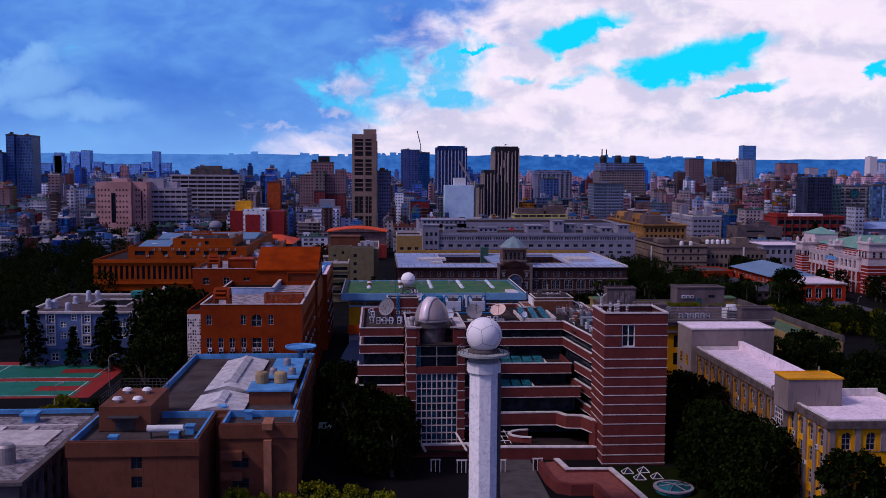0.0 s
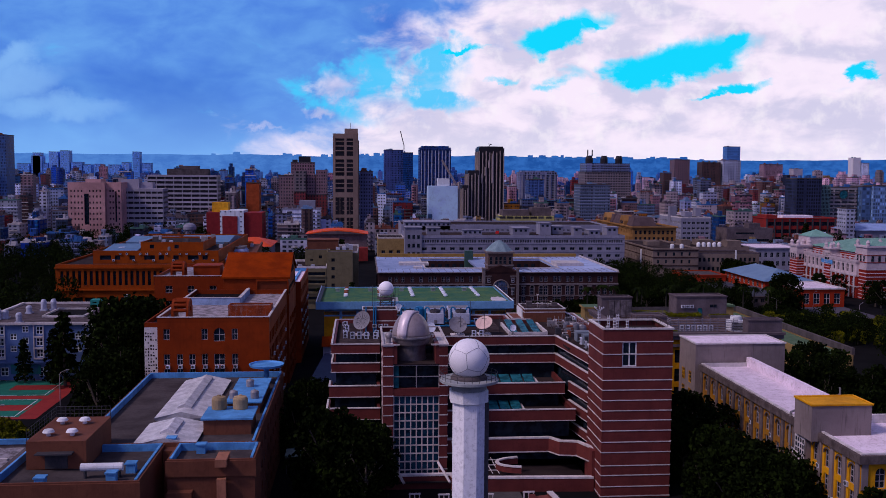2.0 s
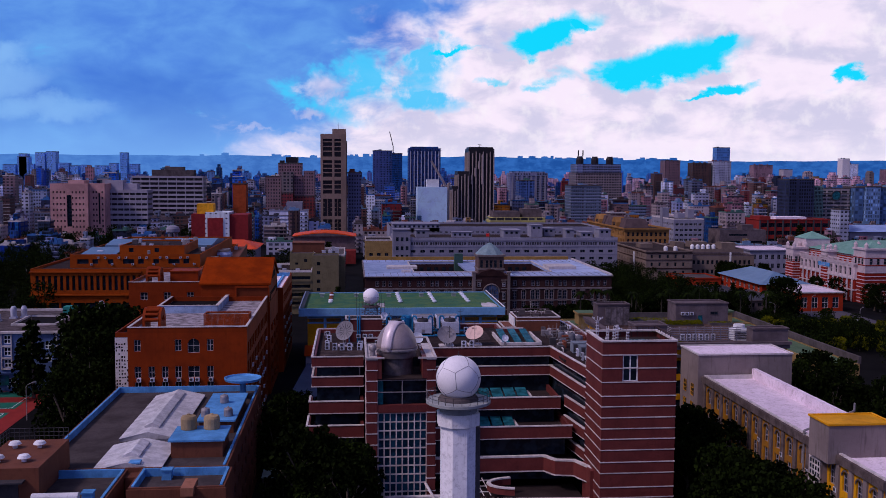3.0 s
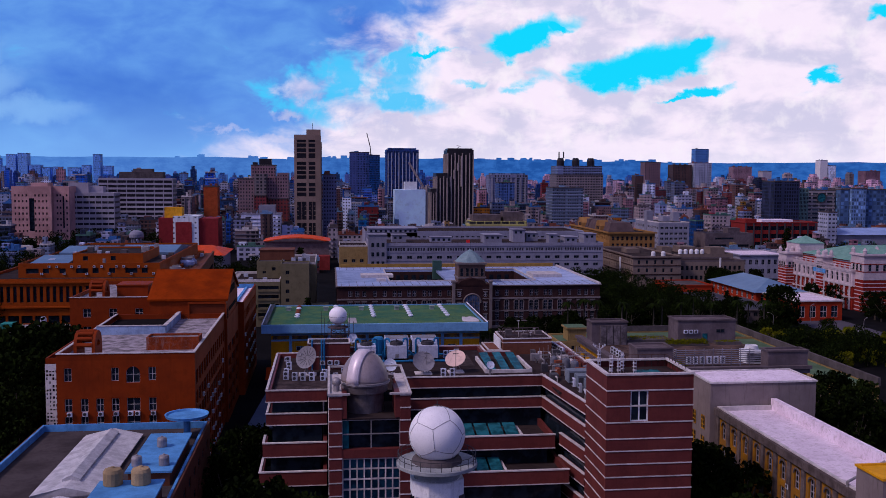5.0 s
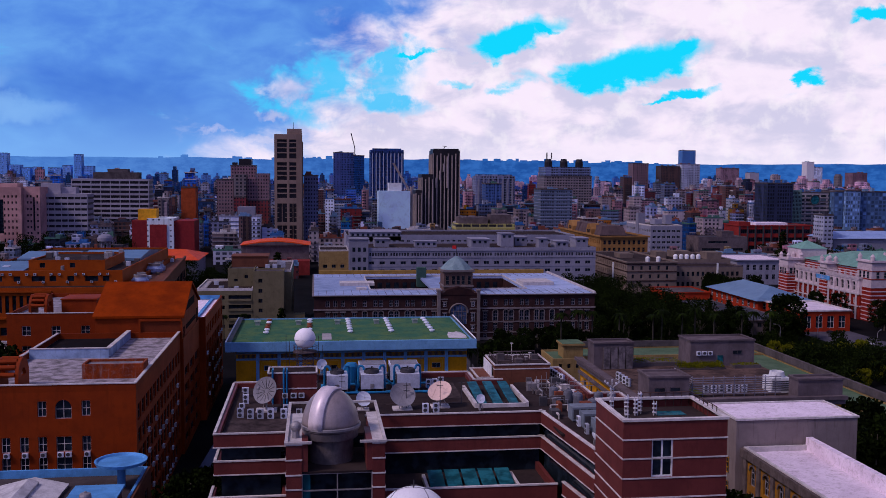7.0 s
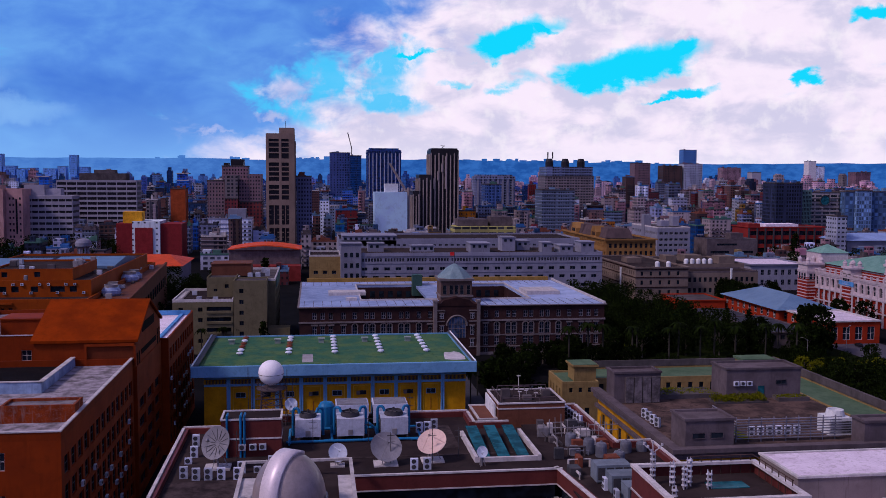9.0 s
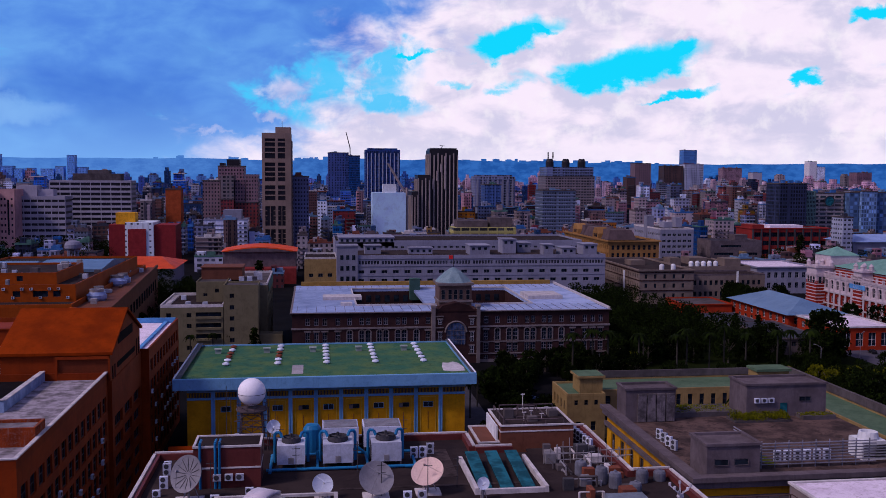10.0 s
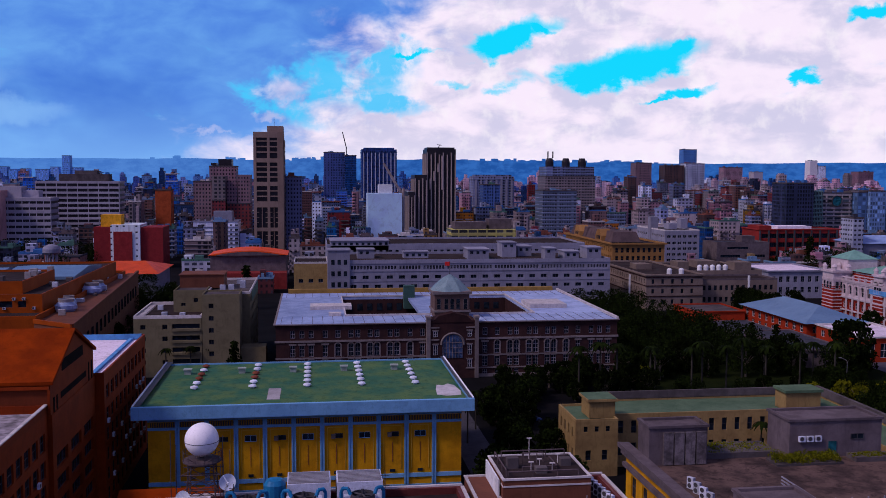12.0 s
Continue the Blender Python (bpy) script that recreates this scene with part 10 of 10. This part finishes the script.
for x, y, h in ((52.2, 237.4, 2.6), (53.4, 235.6, 2.4), (57.4, 237.2, 2.0), (50.6, 241.0, 2.2), (59.8, 237.6, 1.6), (55.0, 232.8, 1.9)):
    round_tank(x, y, 25.0, 0.78, h * 0.85, dull_tank, "dull steel water tank on the wing roof")
for x, y, n in ((47.0, 246, 7), (49.5, 249, 6), (52, 244, 6), (55, 247, 5)):
    r = thing("pipe_rack", "steel pipe rack across the wing roof", "pipe rack", (x, y, 25), "pipe racks")
    for k in range(n):
        bm = bmesh.new()
        rod(bm, (x + k * 0.9, y, 25), (x + k * 0.9, y, 26.6 + 0.5 * (k % 3)), 0.06, 5)
        part("post", bm, STEEL, r)
    for z in (25.5, 26.3):
        bm = bmesh.new()
        rod(bm, (x, y, z), (x + n * 0.9, y, z), 0.07, 5)
        part("pipe", bm, STEEL, r)
# instruments on the tower: slim lattice masts with a collar at each tier
instrument_paint = surf("instrument_paint", (0.60, 0.58, 0.64), (0.44, 0.42, 0.47), 0.6, 0.8)
for i, (x, y, h) in enumerate(((49.1, 204.4, 3.6), (50.9, 203.6, 2.6), (51.8, 202.6, 2.4), (52.7, 203.6, 2.9), (54.3, 202.4, 1.9), (49.6, 199.6, 1.4))):
    r = thing("weather_instrument", "slim white lattice mast with weather sensors", "instrument", (x, y, 31.6), "weather instruments")
    for k in range(3):
        dx, dy = 0.24 * math.cos(2.1 * k + i), 0.24 * math.sin(2.1 * k + i)
        bm = bmesh.new()
        rod(bm, (x + dx, y + dy, 31.6), (x + dx, y + dy, 31.6 + h), 0.055, 5)
        part("mast", bm, instrument_paint, r)
    for k in range(int(h / 0.55)):
        bm = bmesh.new()
        lathe(bm, x, y, [(0.22, 31.95 + 0.55 * k), (0.34, 31.97 + 0.55 * k), (0.34, 32.05 + 0.55 * k), (0.22, 32.1 + 0.55 * k)], 8)
        part("collar", bm, instrument_paint, r)
    if i == 0:
        for k in range(5):
            a = 1.257 * k
            bm = bmesh.new()
            rod(bm, (x, y, 34.9), (x + 0.95 * math.cos(a), y + 0.95 * math.sin(a), 35.6), 0.05, 5)
            rod(bm, (x + 0.95 * math.cos(a), y + 0.95 * math.sin(a), 35.6), (x + 0.95 * math.cos(a), y + 0.95 * math.sin(a), 35.85), 0.13, 6)
            part("arm", bm, instrument_paint, r)
single("roof_mat", boxes([(54.6, 58.6, 202.2, 204.2, 31.6, 31.68)]), TEAL, "flat teal green mat on the tower roof", "mat", (56.6, 203.2, 31.6))
railing_paint = surf("brown_railing_paint", (0.085, 0.05, 0.045), (0.05, 0.03, 0.028), 0.8, 0.8)
r = thing("roof_railing", "thin brown railing round the tower roof", "railing", (57, 206, 31.6))
posts = [(54.2 + k * 1.1, 206.8) for k in range(7)] + [(61, 198.2 + k * 1.4) for k in range(6)]
for x, y in posts:
    bm = bmesh.new()
    rod(bm, (x, y, 31.6), (x, y, 33.6), 0.06, 4)
    part("baluster", bm, railing_paint, r)
for z in (32.6, 33.6):
    bm = bmesh.new()
    rod(bm, (54.0, 206.8, z), (61, 206.8, z), 0.06, 4)
    rod(bm, (61, 206.8, z), (61, 198, z), 0.06, 4)
    part("rail", bm, railing_paint, r)
bm = bmesh.new()
ball(bm, (7.6, 209.2, 29.6), 0.75, 16, 10)
rod(bm, (7.6, 209.2, 26.3), (7.6, 209.2, 29.0), 0.5, 8)
single("small_radome", bm, STEEL, "small steel ball antenna beside the dome", "antenna", (7.6, 209.2, 26.3), smooth=False)
# mast and small things on the rear roof room
for x, y, h in ((46.5, 256, 1.3), (48, 258, 1.0), (49.2, 256.5, 0.9), (50.5, 259, 1.2), (47.4, 261, 2.8)):
    r = thing("aerial", "thin white aerial on the rear roof room", "aerial", (x, y, 28.2), "white aerials")
    bm = bmesh.new()
    rod(bm, (x, y, 28.2), (x, y, 28.2 + h), 0.05, 4)
    part("mast", bm, WHITE_TRIM, r)
    bm = bmesh.new()
    rod(bm, (x - 0.3, y, 28.2 + h * 0.95), (x + 0.3, y, 28.2 + h * 0.95), 0.09, 5)
    part("crossbar", bm, WHITE_TRIM, r)
r = thing("white_screen", "white louvred screen beside the roof room", "screen", (42.3, 258, 25.8))
for k in range(5):
    part("screen_panel", boxes([(42.2, 42.4, 254.4 + k * 1.6, 255.9 + k * 1.6, 25.8, 28.0)]), WHITE, r)

# pitched shed and dark awning between the hall and the offices
r = thing("tiled_shed", "small shed with an orange tiled ridge roof", "shed", (-2, 300, 0))
part("wall", boxes([(-9, 6, 296, 304, 0, 11.5)]), OFFWHITE, r)
bm = bmesh.new()
v = [bm.verts.new(p) for p in ((-9.4, 295.4, 11.4), (6.4, 295.4, 11.4), (6.4, 300, 13.6), (-9.4, 300, 13.6), (-9.4, 304.6, 11.4), (6.4, 304.6, 11.4))]
for f in ((0, 1, 2, 3), (3, 2, 5, 4), (0, 3, 4), (1, 5, 2), (0, 4, 5, 1)):
    bm.faces.new([v[i] for i in f])
part("roof", bm, TERRACOTTA, r)
bm = bmesh.new()
v = [bm.verts.new(p) for p in ((-12, 268, 6.5), (-5, 268, 6.5), (-1, 295, 9.5), (-8.5, 295, 9.5))]
u = [bm.verts.new(p.co + Vector((0, 0, -0.3))) for p in v]
bm.faces.new(v), bm.faces.new(u[::-1])
for i in range(4):
    bm.faces.new((v[(i + 1) % 4], v[i], u[i], u[(i + 1) % 4]))
for x, y, z in ((-11.5, 268.6, 6.2), (-5.5, 268.6, 6.2), (-1.6, 294.4, 9.2), (-8, 294.4, 9.2)):
    rod(bm, (x, y, 0), (x, y, z), 0.15, 6)
single("awning", bm, surf("slate_blue_sheet", (0.0468, 0.0585, 0.1092), (0.039, 0.0468, 0.0936), 0.5, 0.2), "large dark slate blue sheet canopy", "canopy", (-7, 281, 0))

# vents on the green roof
for k, x in enumerate((-3.2, 8.5, 19.7, 31.0, 42.3)):
    for i in range(6):
        y = 345.0 + i * 4.4
        bm = bmesh.new()
        lathe(bm, x, y, [(0.4, 19.3), (0.4, 19.55), (0.85, 19.65), (0.72, 19.95), (0.25, 20.1)], 14)
        single("roof_vent", bm, RUST if (k < 2 and i in (2, 3, 5) and rng.random() < 0.6) else PALEDISH, "low round vent on the green roof", "vent", (x, y, 19.3), "roof vents")
    bm = boxes([(x - 3.9, x - 2.5, 359.8, 361.0, 19.3, 20.3), (x - 4.1, x - 2.3, 359.6, 361.2, 20.3, 20.5)])
    single("roof_hood", bm, surf("pale_green_hood", (0.351, 0.4056, 0.3744)), "square pale hood on the green roof", "vent", (x - 3.2, 360.4, 19.3), "roof hoods")
single("roof_patch", boxes([(11.9, 14.4, 334.2, 344.0, 19.3, 19.36)]), surf("pale_patch", (0.429, 0.39, 0.4056)), "pale repair patch on the green roof", "patch", (13, 339, 19.3))
bm = bmesh.new()
prism(bm, [(45.6, 334.6), (47.4, 333.4), (50.4, 333.8), (50.8, 337.4), (50.2, 342.6), (49.0, 344.2), (47.9, 342.8), (46.6, 343.4), (45.9, 339.2)], 19.3, 19.36)
single("roof_patch", bm, surf("pale_patch_b", (0.6, 0.55, 0.57)), "pale ragged patch on the green roof", "patch", (49, 338.5, 19.3))

# skylights and basin on the lawn
for x, y in ((52.0, 190.5), (55.5, 191.0), (53.5, 186.5), (57.2, 187.0)):
    bm = bmesh.new()
    v = [bm.verts.new(p) for p in ((x - 1.1, y - 1, 0.06), (x + 1.1, y - 1, 0.06), (x + 1.1, y + 1, 0.06), (x - 1.1, y + 1, 0.06), (x, y, 1.1))]
    for i in range(4):
        bm.faces.new((v[i], v[(i + 1) % 4], v[4]))
        rod(bm, v[i].co, v[4].co, 0.09, 4, 1)
        rod(bm, v[i].co, v[(i + 1) % 4].co, 0.09, 4, 1)
    single("pyramid_skylight", bm, [DARKGLASS, WHITE_TRIM], "small glass pyramid skylight on the lawn", "skylight", (x, y, 0.06), "pyramid skylights")
bm = bmesh.new()
lathe(bm, 58.0, 178.6, [(3.6, 0), (3.6, 0.9), (3.1, 0.95), (3.0, 0.8), (0.2, 1.5)], 28)
ob = single("round_skylight", bm, TEAL, "round glazed rooflight with a pink rim", "skylight", (58, 178.6, 0))
bm = bmesh.new()
lathe(bm, 58.0, 178.6, [(3.65, 0.7), (3.95, 0.75), (3.95, 1.05), (3.3, 1.08)], 28, cap=False)
for k in range(6):
    rod(bm, (58, 178.6, 1.55), (58 + 3.3 * math.cos(k * 1.047), 178.6 + 3.3 * math.sin(k * 1.047), 1.0), 0.1, 4)
part("rim", bm, surf("grey_rim", (0.234, 0.2106, 0.2496)), ob)
# ---------------------------------------------------------------- cars, lamps
def car(x, y, turn, paint, label):
    r = thing("car", label, "car", (x, y, 0), "parked cars")
    m = Matrix.Translation((x, y, 0)) @ Matrix.Rotation(radians(turn), 4, "Z")
    bm = bmesh.new()
    prof = [(-2.2, 0.35), (2.2, 0.35), (2.25, 0.75), (1.3, 0.92), (0.7, 1.4), (-1.0, 1.45), (-1.8, 0.95), (-2.25, 0.85)]
    a = [bm.verts.new(m @ Vector((px, -0.85, pz))) for px, pz in prof]
    b = [bm.verts.new(m @ Vector((px, 0.85, pz))) for px, pz in prof]
    bm.faces.new(a), bm.faces.new(b[::-1])
    for i in range(8):
        bm.faces.new((a[(i + 1) % 8], a[i], b[i], b[(i + 1) % 8]))
    bmesh.ops.recalc_face_normals(bm, faces=bm.faces)
    body = part("body", bm, paint, r)
    for sy in (-0.87, 0.87):
        bm = bmesh.new()
        f = [bm.verts.new(m @ Vector((px, sy, pz))) for px, pz in ((-1.5, 0.98), (1.05, 0.98), (0.6, 1.34), (-0.95, 1.38))]
        bm.faces.new(f)
        part("window", bm, DARKGLASS, r)
    for px in (-1.35, 1.4):
        for sy in (-0.8, 0.8):
            bm = bmesh.new()
            rod(bm, m @ Vector((px, sy - 0.1, 0.33)), m @ Vector((px, sy + 0.1, 0.33)), 0.33, 12)
            part("wheel", bm, DARKSTEEL, r)


paints = [surf("car_white", (0.78, 0.78, 0.8), None, 0.3, streak=0.0), surf("car_black", (0.0156, 0.0156, 0.0195), None, 0.25, streak=0.0), surf("car_blue", (0.078, 0.1404, 0.312), None, 0.3, streak=0.0), surf("car_silver", (0.351, 0.351, 0.3744), None, 0.3, streak=0.0)]
for x, y, t, p, l in ((74.4, 398.6, 5, 0, "white saloon car at the end of the lane"), (77.5, 393.0, 8, 1, "black saloon car on the lane"), (77.0, 384.0, 10, 2, "blue van like car on the lane"), (70.5, 408, 0, 1, "dark car beside shrubs"), (214, 402, 80, 1, "dark car on the avenue"), (218, 415, 80, 3, "silver car on the avenue"), (211, 388, 80, 0, "white car on the avenue"), (216, 440, 80, 1, "dark car on the avenue"), (-190, 470, 20, 0, "white car parked under trees"), (-184, 478, 20, 3, "silver car parked under trees")):
    car(x, y, t, paints[p], l)


def street_lamp(x, y, h=9.0, turn=0.0):
    r = thing("street_lamp", "tall grey street lamp with a curved arm", "street lamp", (x, y, 0), "street lamps")
    bm = bmesh.new()
    rod(bm, (x, y, 0), (x, y, h - 1), 0.1, 8)
    c, s = math.cos(turn), math.sin(turn)
    pts = [(x + c * 1.6 * t, y + s * 1.6 * t, h - 1 + math.sqrt(t)) for t in (0, 0.2, 0.5, 1.0)]
    for p, q in zip(pts, pts[1:]):
        rod(bm, p, q, 0.07, 6)
    part("pole", bm, STEEL, r)
    bm = bmesh.new()
    rod(bm, pts[-1], (pts[-1][0] + c * 0.8, pts[-1][1] + s * 0.8, h), 0.16, 6)
    part("lamp_head", bm, STEEL, r)


for x, y, t in ((-77, 275, 0.4), (178, 408, 2.5), (206, 392, 0.5), (205, 430, 0.5), (229, 410, 3.0), (199, 350, 0.5), (-80, 238, 0.0), (-150, 520, 1.0), (-170, 560, 2.0), (232, 560, 1.0)):
    street_lamp(x, y, 9.5, t)
# roof hedges of the garden office
for a, b, c, d, z, nn in ((76.8, 87.2, 275.3, 280.3, 23.9, 220), (85.2, 94.8, 270.6, 273.6, 23.7, 210), (97.4, 102.8, 271.2, 273.4, 23.8, 100)):
    bm = bmesh.new()
    for _ in range(nn):
        leaf_quads(bm, (rng.uniform(a, b), rng.uniform(c, d), z + rng.uniform(-0.4, 0.4 if nn == 210 else -0.15)), 0.45, 26, 0.13, rng, 0.6 if nn == 210 else 0.25)
    single("roof_hedge", bm, LEAF_Y, "yellow green hedge in a roof planter", "hedge", ((a + b) / 2, (c + d) / 2, 23.2), "roof hedges")
r = thing("cooling_unit", "white cooling unit behind the louvred screen", "cooling unit", (96, 251, 22.9))
part("casing", boxes([(94.2, 98.0, 249.0, 252.6, 22.9, 25.6)]), WHITE, r)
bm = bmesh.new()
lathe(bm, 96.1, 250.8, [(1.5, 25.6), (1.3, 26.6), (1.0, 26.6), (0.9, 25.8)], 16)
part("fan_ring", bm, WHITE, r)
part("louvre", boxes([(94.4, 97.8, 248.94, 248.996, 23.3 + 0.4 * k, 23.5 + 0.4 * k) for k in range(5)]), DARKSTEEL, r)

# plant on the orange teaching block
plant_rng = random.Random(5)
for k in range(34):
    if k < 12:
        y = plant_rng.uniform(445, 560)
        x, z = -52.5 - (y - 426) * 9 / 154 + plant_rng.uniform(-3.5, 2.0), 19.6
    else:
        x, y, z = plant_rng.uniform(-112, -64), plant_rng.uniform(456, 500), 25.3
        if -98.5 < x < -69.5 and y > 461.5:
            z = 28.6
    a, b, h = plant_rng.uniform(0.5, 1.4), plant_rng.uniform(0.5, 1.4), plant_rng.uniform(0.8, 2.4)
    bm = boxes([(x - a, x + a, y - b, y + b, z, z + h)])
    bmesh.ops.bevel(bm, geom=bm.edges, offset=0.08, segments=1, affect="EDGES")
    single("plant_box", bm, (ACWHITE, STEEL, ACGREY, CONCRETE)[k % 4], "pale metal plant box on the teaching block roof", "plant box", (x, y, z), "plant boxes")
# pipes and rails on the rear roof room
for k, (x0, y0, x1, y1, h) in enumerate(((43.4, 254.2, 51.8, 254.2, 0.7), (44.0, 261.5, 52.0, 261.5, 1.0), (43.2, 254.4, 43.2, 261.6, 0.9), (45.6, 256.6, 49.8, 256.6, 0.5), (49.8, 256.6, 49.8, 260.4, 0.5), (46.2, 259.4, 48.8, 259.4, 1.3))):
    r = thing("roof_rail", "dull grey pipe rail on the rear roof room", "railing", (x0, y0, 28.2), "roof rails")
    bm = bmesh.new()
    rod(bm, (x0, y0, 28.2 + h), (x1, y1, 28.2 + h), 0.09, 6)
    part("pipe", bm, MASTGREY, r)
    for f in (0.0, 0.35, 0.7, 1.0):
        bm = bmesh.new()
        q = (x0 + (x1 - x0) * f, y0 + (y1 - y0) * f)
        rod(bm, (*q, 28.2), (*q, 28.2 + h), 0.07, 6)
        part("post", bm, MASTGREY, r)
for x, y, h in ((44.6, 257.8, 1.4), (51.2, 258.2, 1.0), (47.6, 255.6, 0.8)):
    bm = boxes([(x - 0.7, x + 0.7, y - 0.5, y + 0.5, 28.2, 28.2 + h)])
    bmesh.ops.bevel(bm, geom=bm.edges, offset=0.06, segments=1, affect="EDGES")
    single("plant_box", bm, CONCRETE, "grey plant box on the rear roof room", "plant box", (x, y, 28.2), "plant boxes")

# litter of pipes, boxes and conduits on the wing roof
lit_rng = random.Random(21)
for k in range(26):
    x, y = lit_rng.uniform(47.4, 55.2), lit_rng.uniform(226, 251)
    a, b, h = lit_rng.uniform(0.3, 0.9), lit_rng.uniform(0.3, 0.9), lit_rng.uniform(0.5, 1.8)
    bm = boxes([(x - a, x + a, y - b, y + b, 25.0, 25.0 + h)])
    bmesh.ops.bevel(bm, geom=bm.edges, offset=0.06, segments=1, affect="EDGES")
    single("plant_box", bm, (CONCRETE, STEEL, DARKSTEEL, RUST, WHITE_TRIM)[k % 5], "small metal plant box on the wing roof", "plant box", (x, y, 25.0), "plant boxes")
for k in range(18):
    x, y = lit_rng.uniform(47.2, 53), lit_rng.uniform(224, 248)
    bm = bmesh.new()
    L, up = lit_rng.uniform(1.5, 3), lit_rng.uniform(0.2, 1.4)
    pts = [(x, y, 25.05), (x, y, 25 + up), (x + L * (k % 2), y + L * (1 - k % 2), 25 + up), (x + L * (k % 2), y + L * (1 - k % 2), 25.02)]
    for p, q in zip(pts, pts[1:]):
        rod(bm, p, q, lit_rng.uniform(0.08, 0.2), 6)
    single("roof_pipe", bm, (STEEL, CONCRETE, WHITE_TRIM)[k % 3], "grey pipe bend across the wing roof", "pipe", (x, y, 25.0), "roof pipes")
for k in range(10):
    x, y, h = lit_rng.uniform(-2, 36), lit_rng.uniform(231, 252), lit_rng.uniform(3, 7)
    bm = bmesh.new()
    rod(bm, (x, y, 25.0), (x, y, 25 + h), 0.05, 5)
    for t in (0.7, 0.9):
        rod(bm, (x - 0.5, y, 25 + h * t), (x + 0.5, y, 25 + h * t), 0.04, 4)
    single("aerial_mast", bm, DARKSTEEL, "thin dark aerial mast on the roof", "aerial", (x, y, 25.0), "aerial masts")
for x0, x1, y0, y1 in ((-3.0, 6.0, 224, 231), (20, 44, 238.5, 239.2), (31.5, 35, 242, 254), (47, 60, 227, 228)):
    single("roof_mat", boxes([(x0, x1, y0, y1, 25.0, 25.04)]), surf("worn_roof_mat", (0.0858, 0.0624, 0.0624), (0.0273, 0.02028, 0.02184), 0.95, 0.5), "worn grey walkway mat on the roof", "mat", (x0, y0, 25.0), "roof mats")
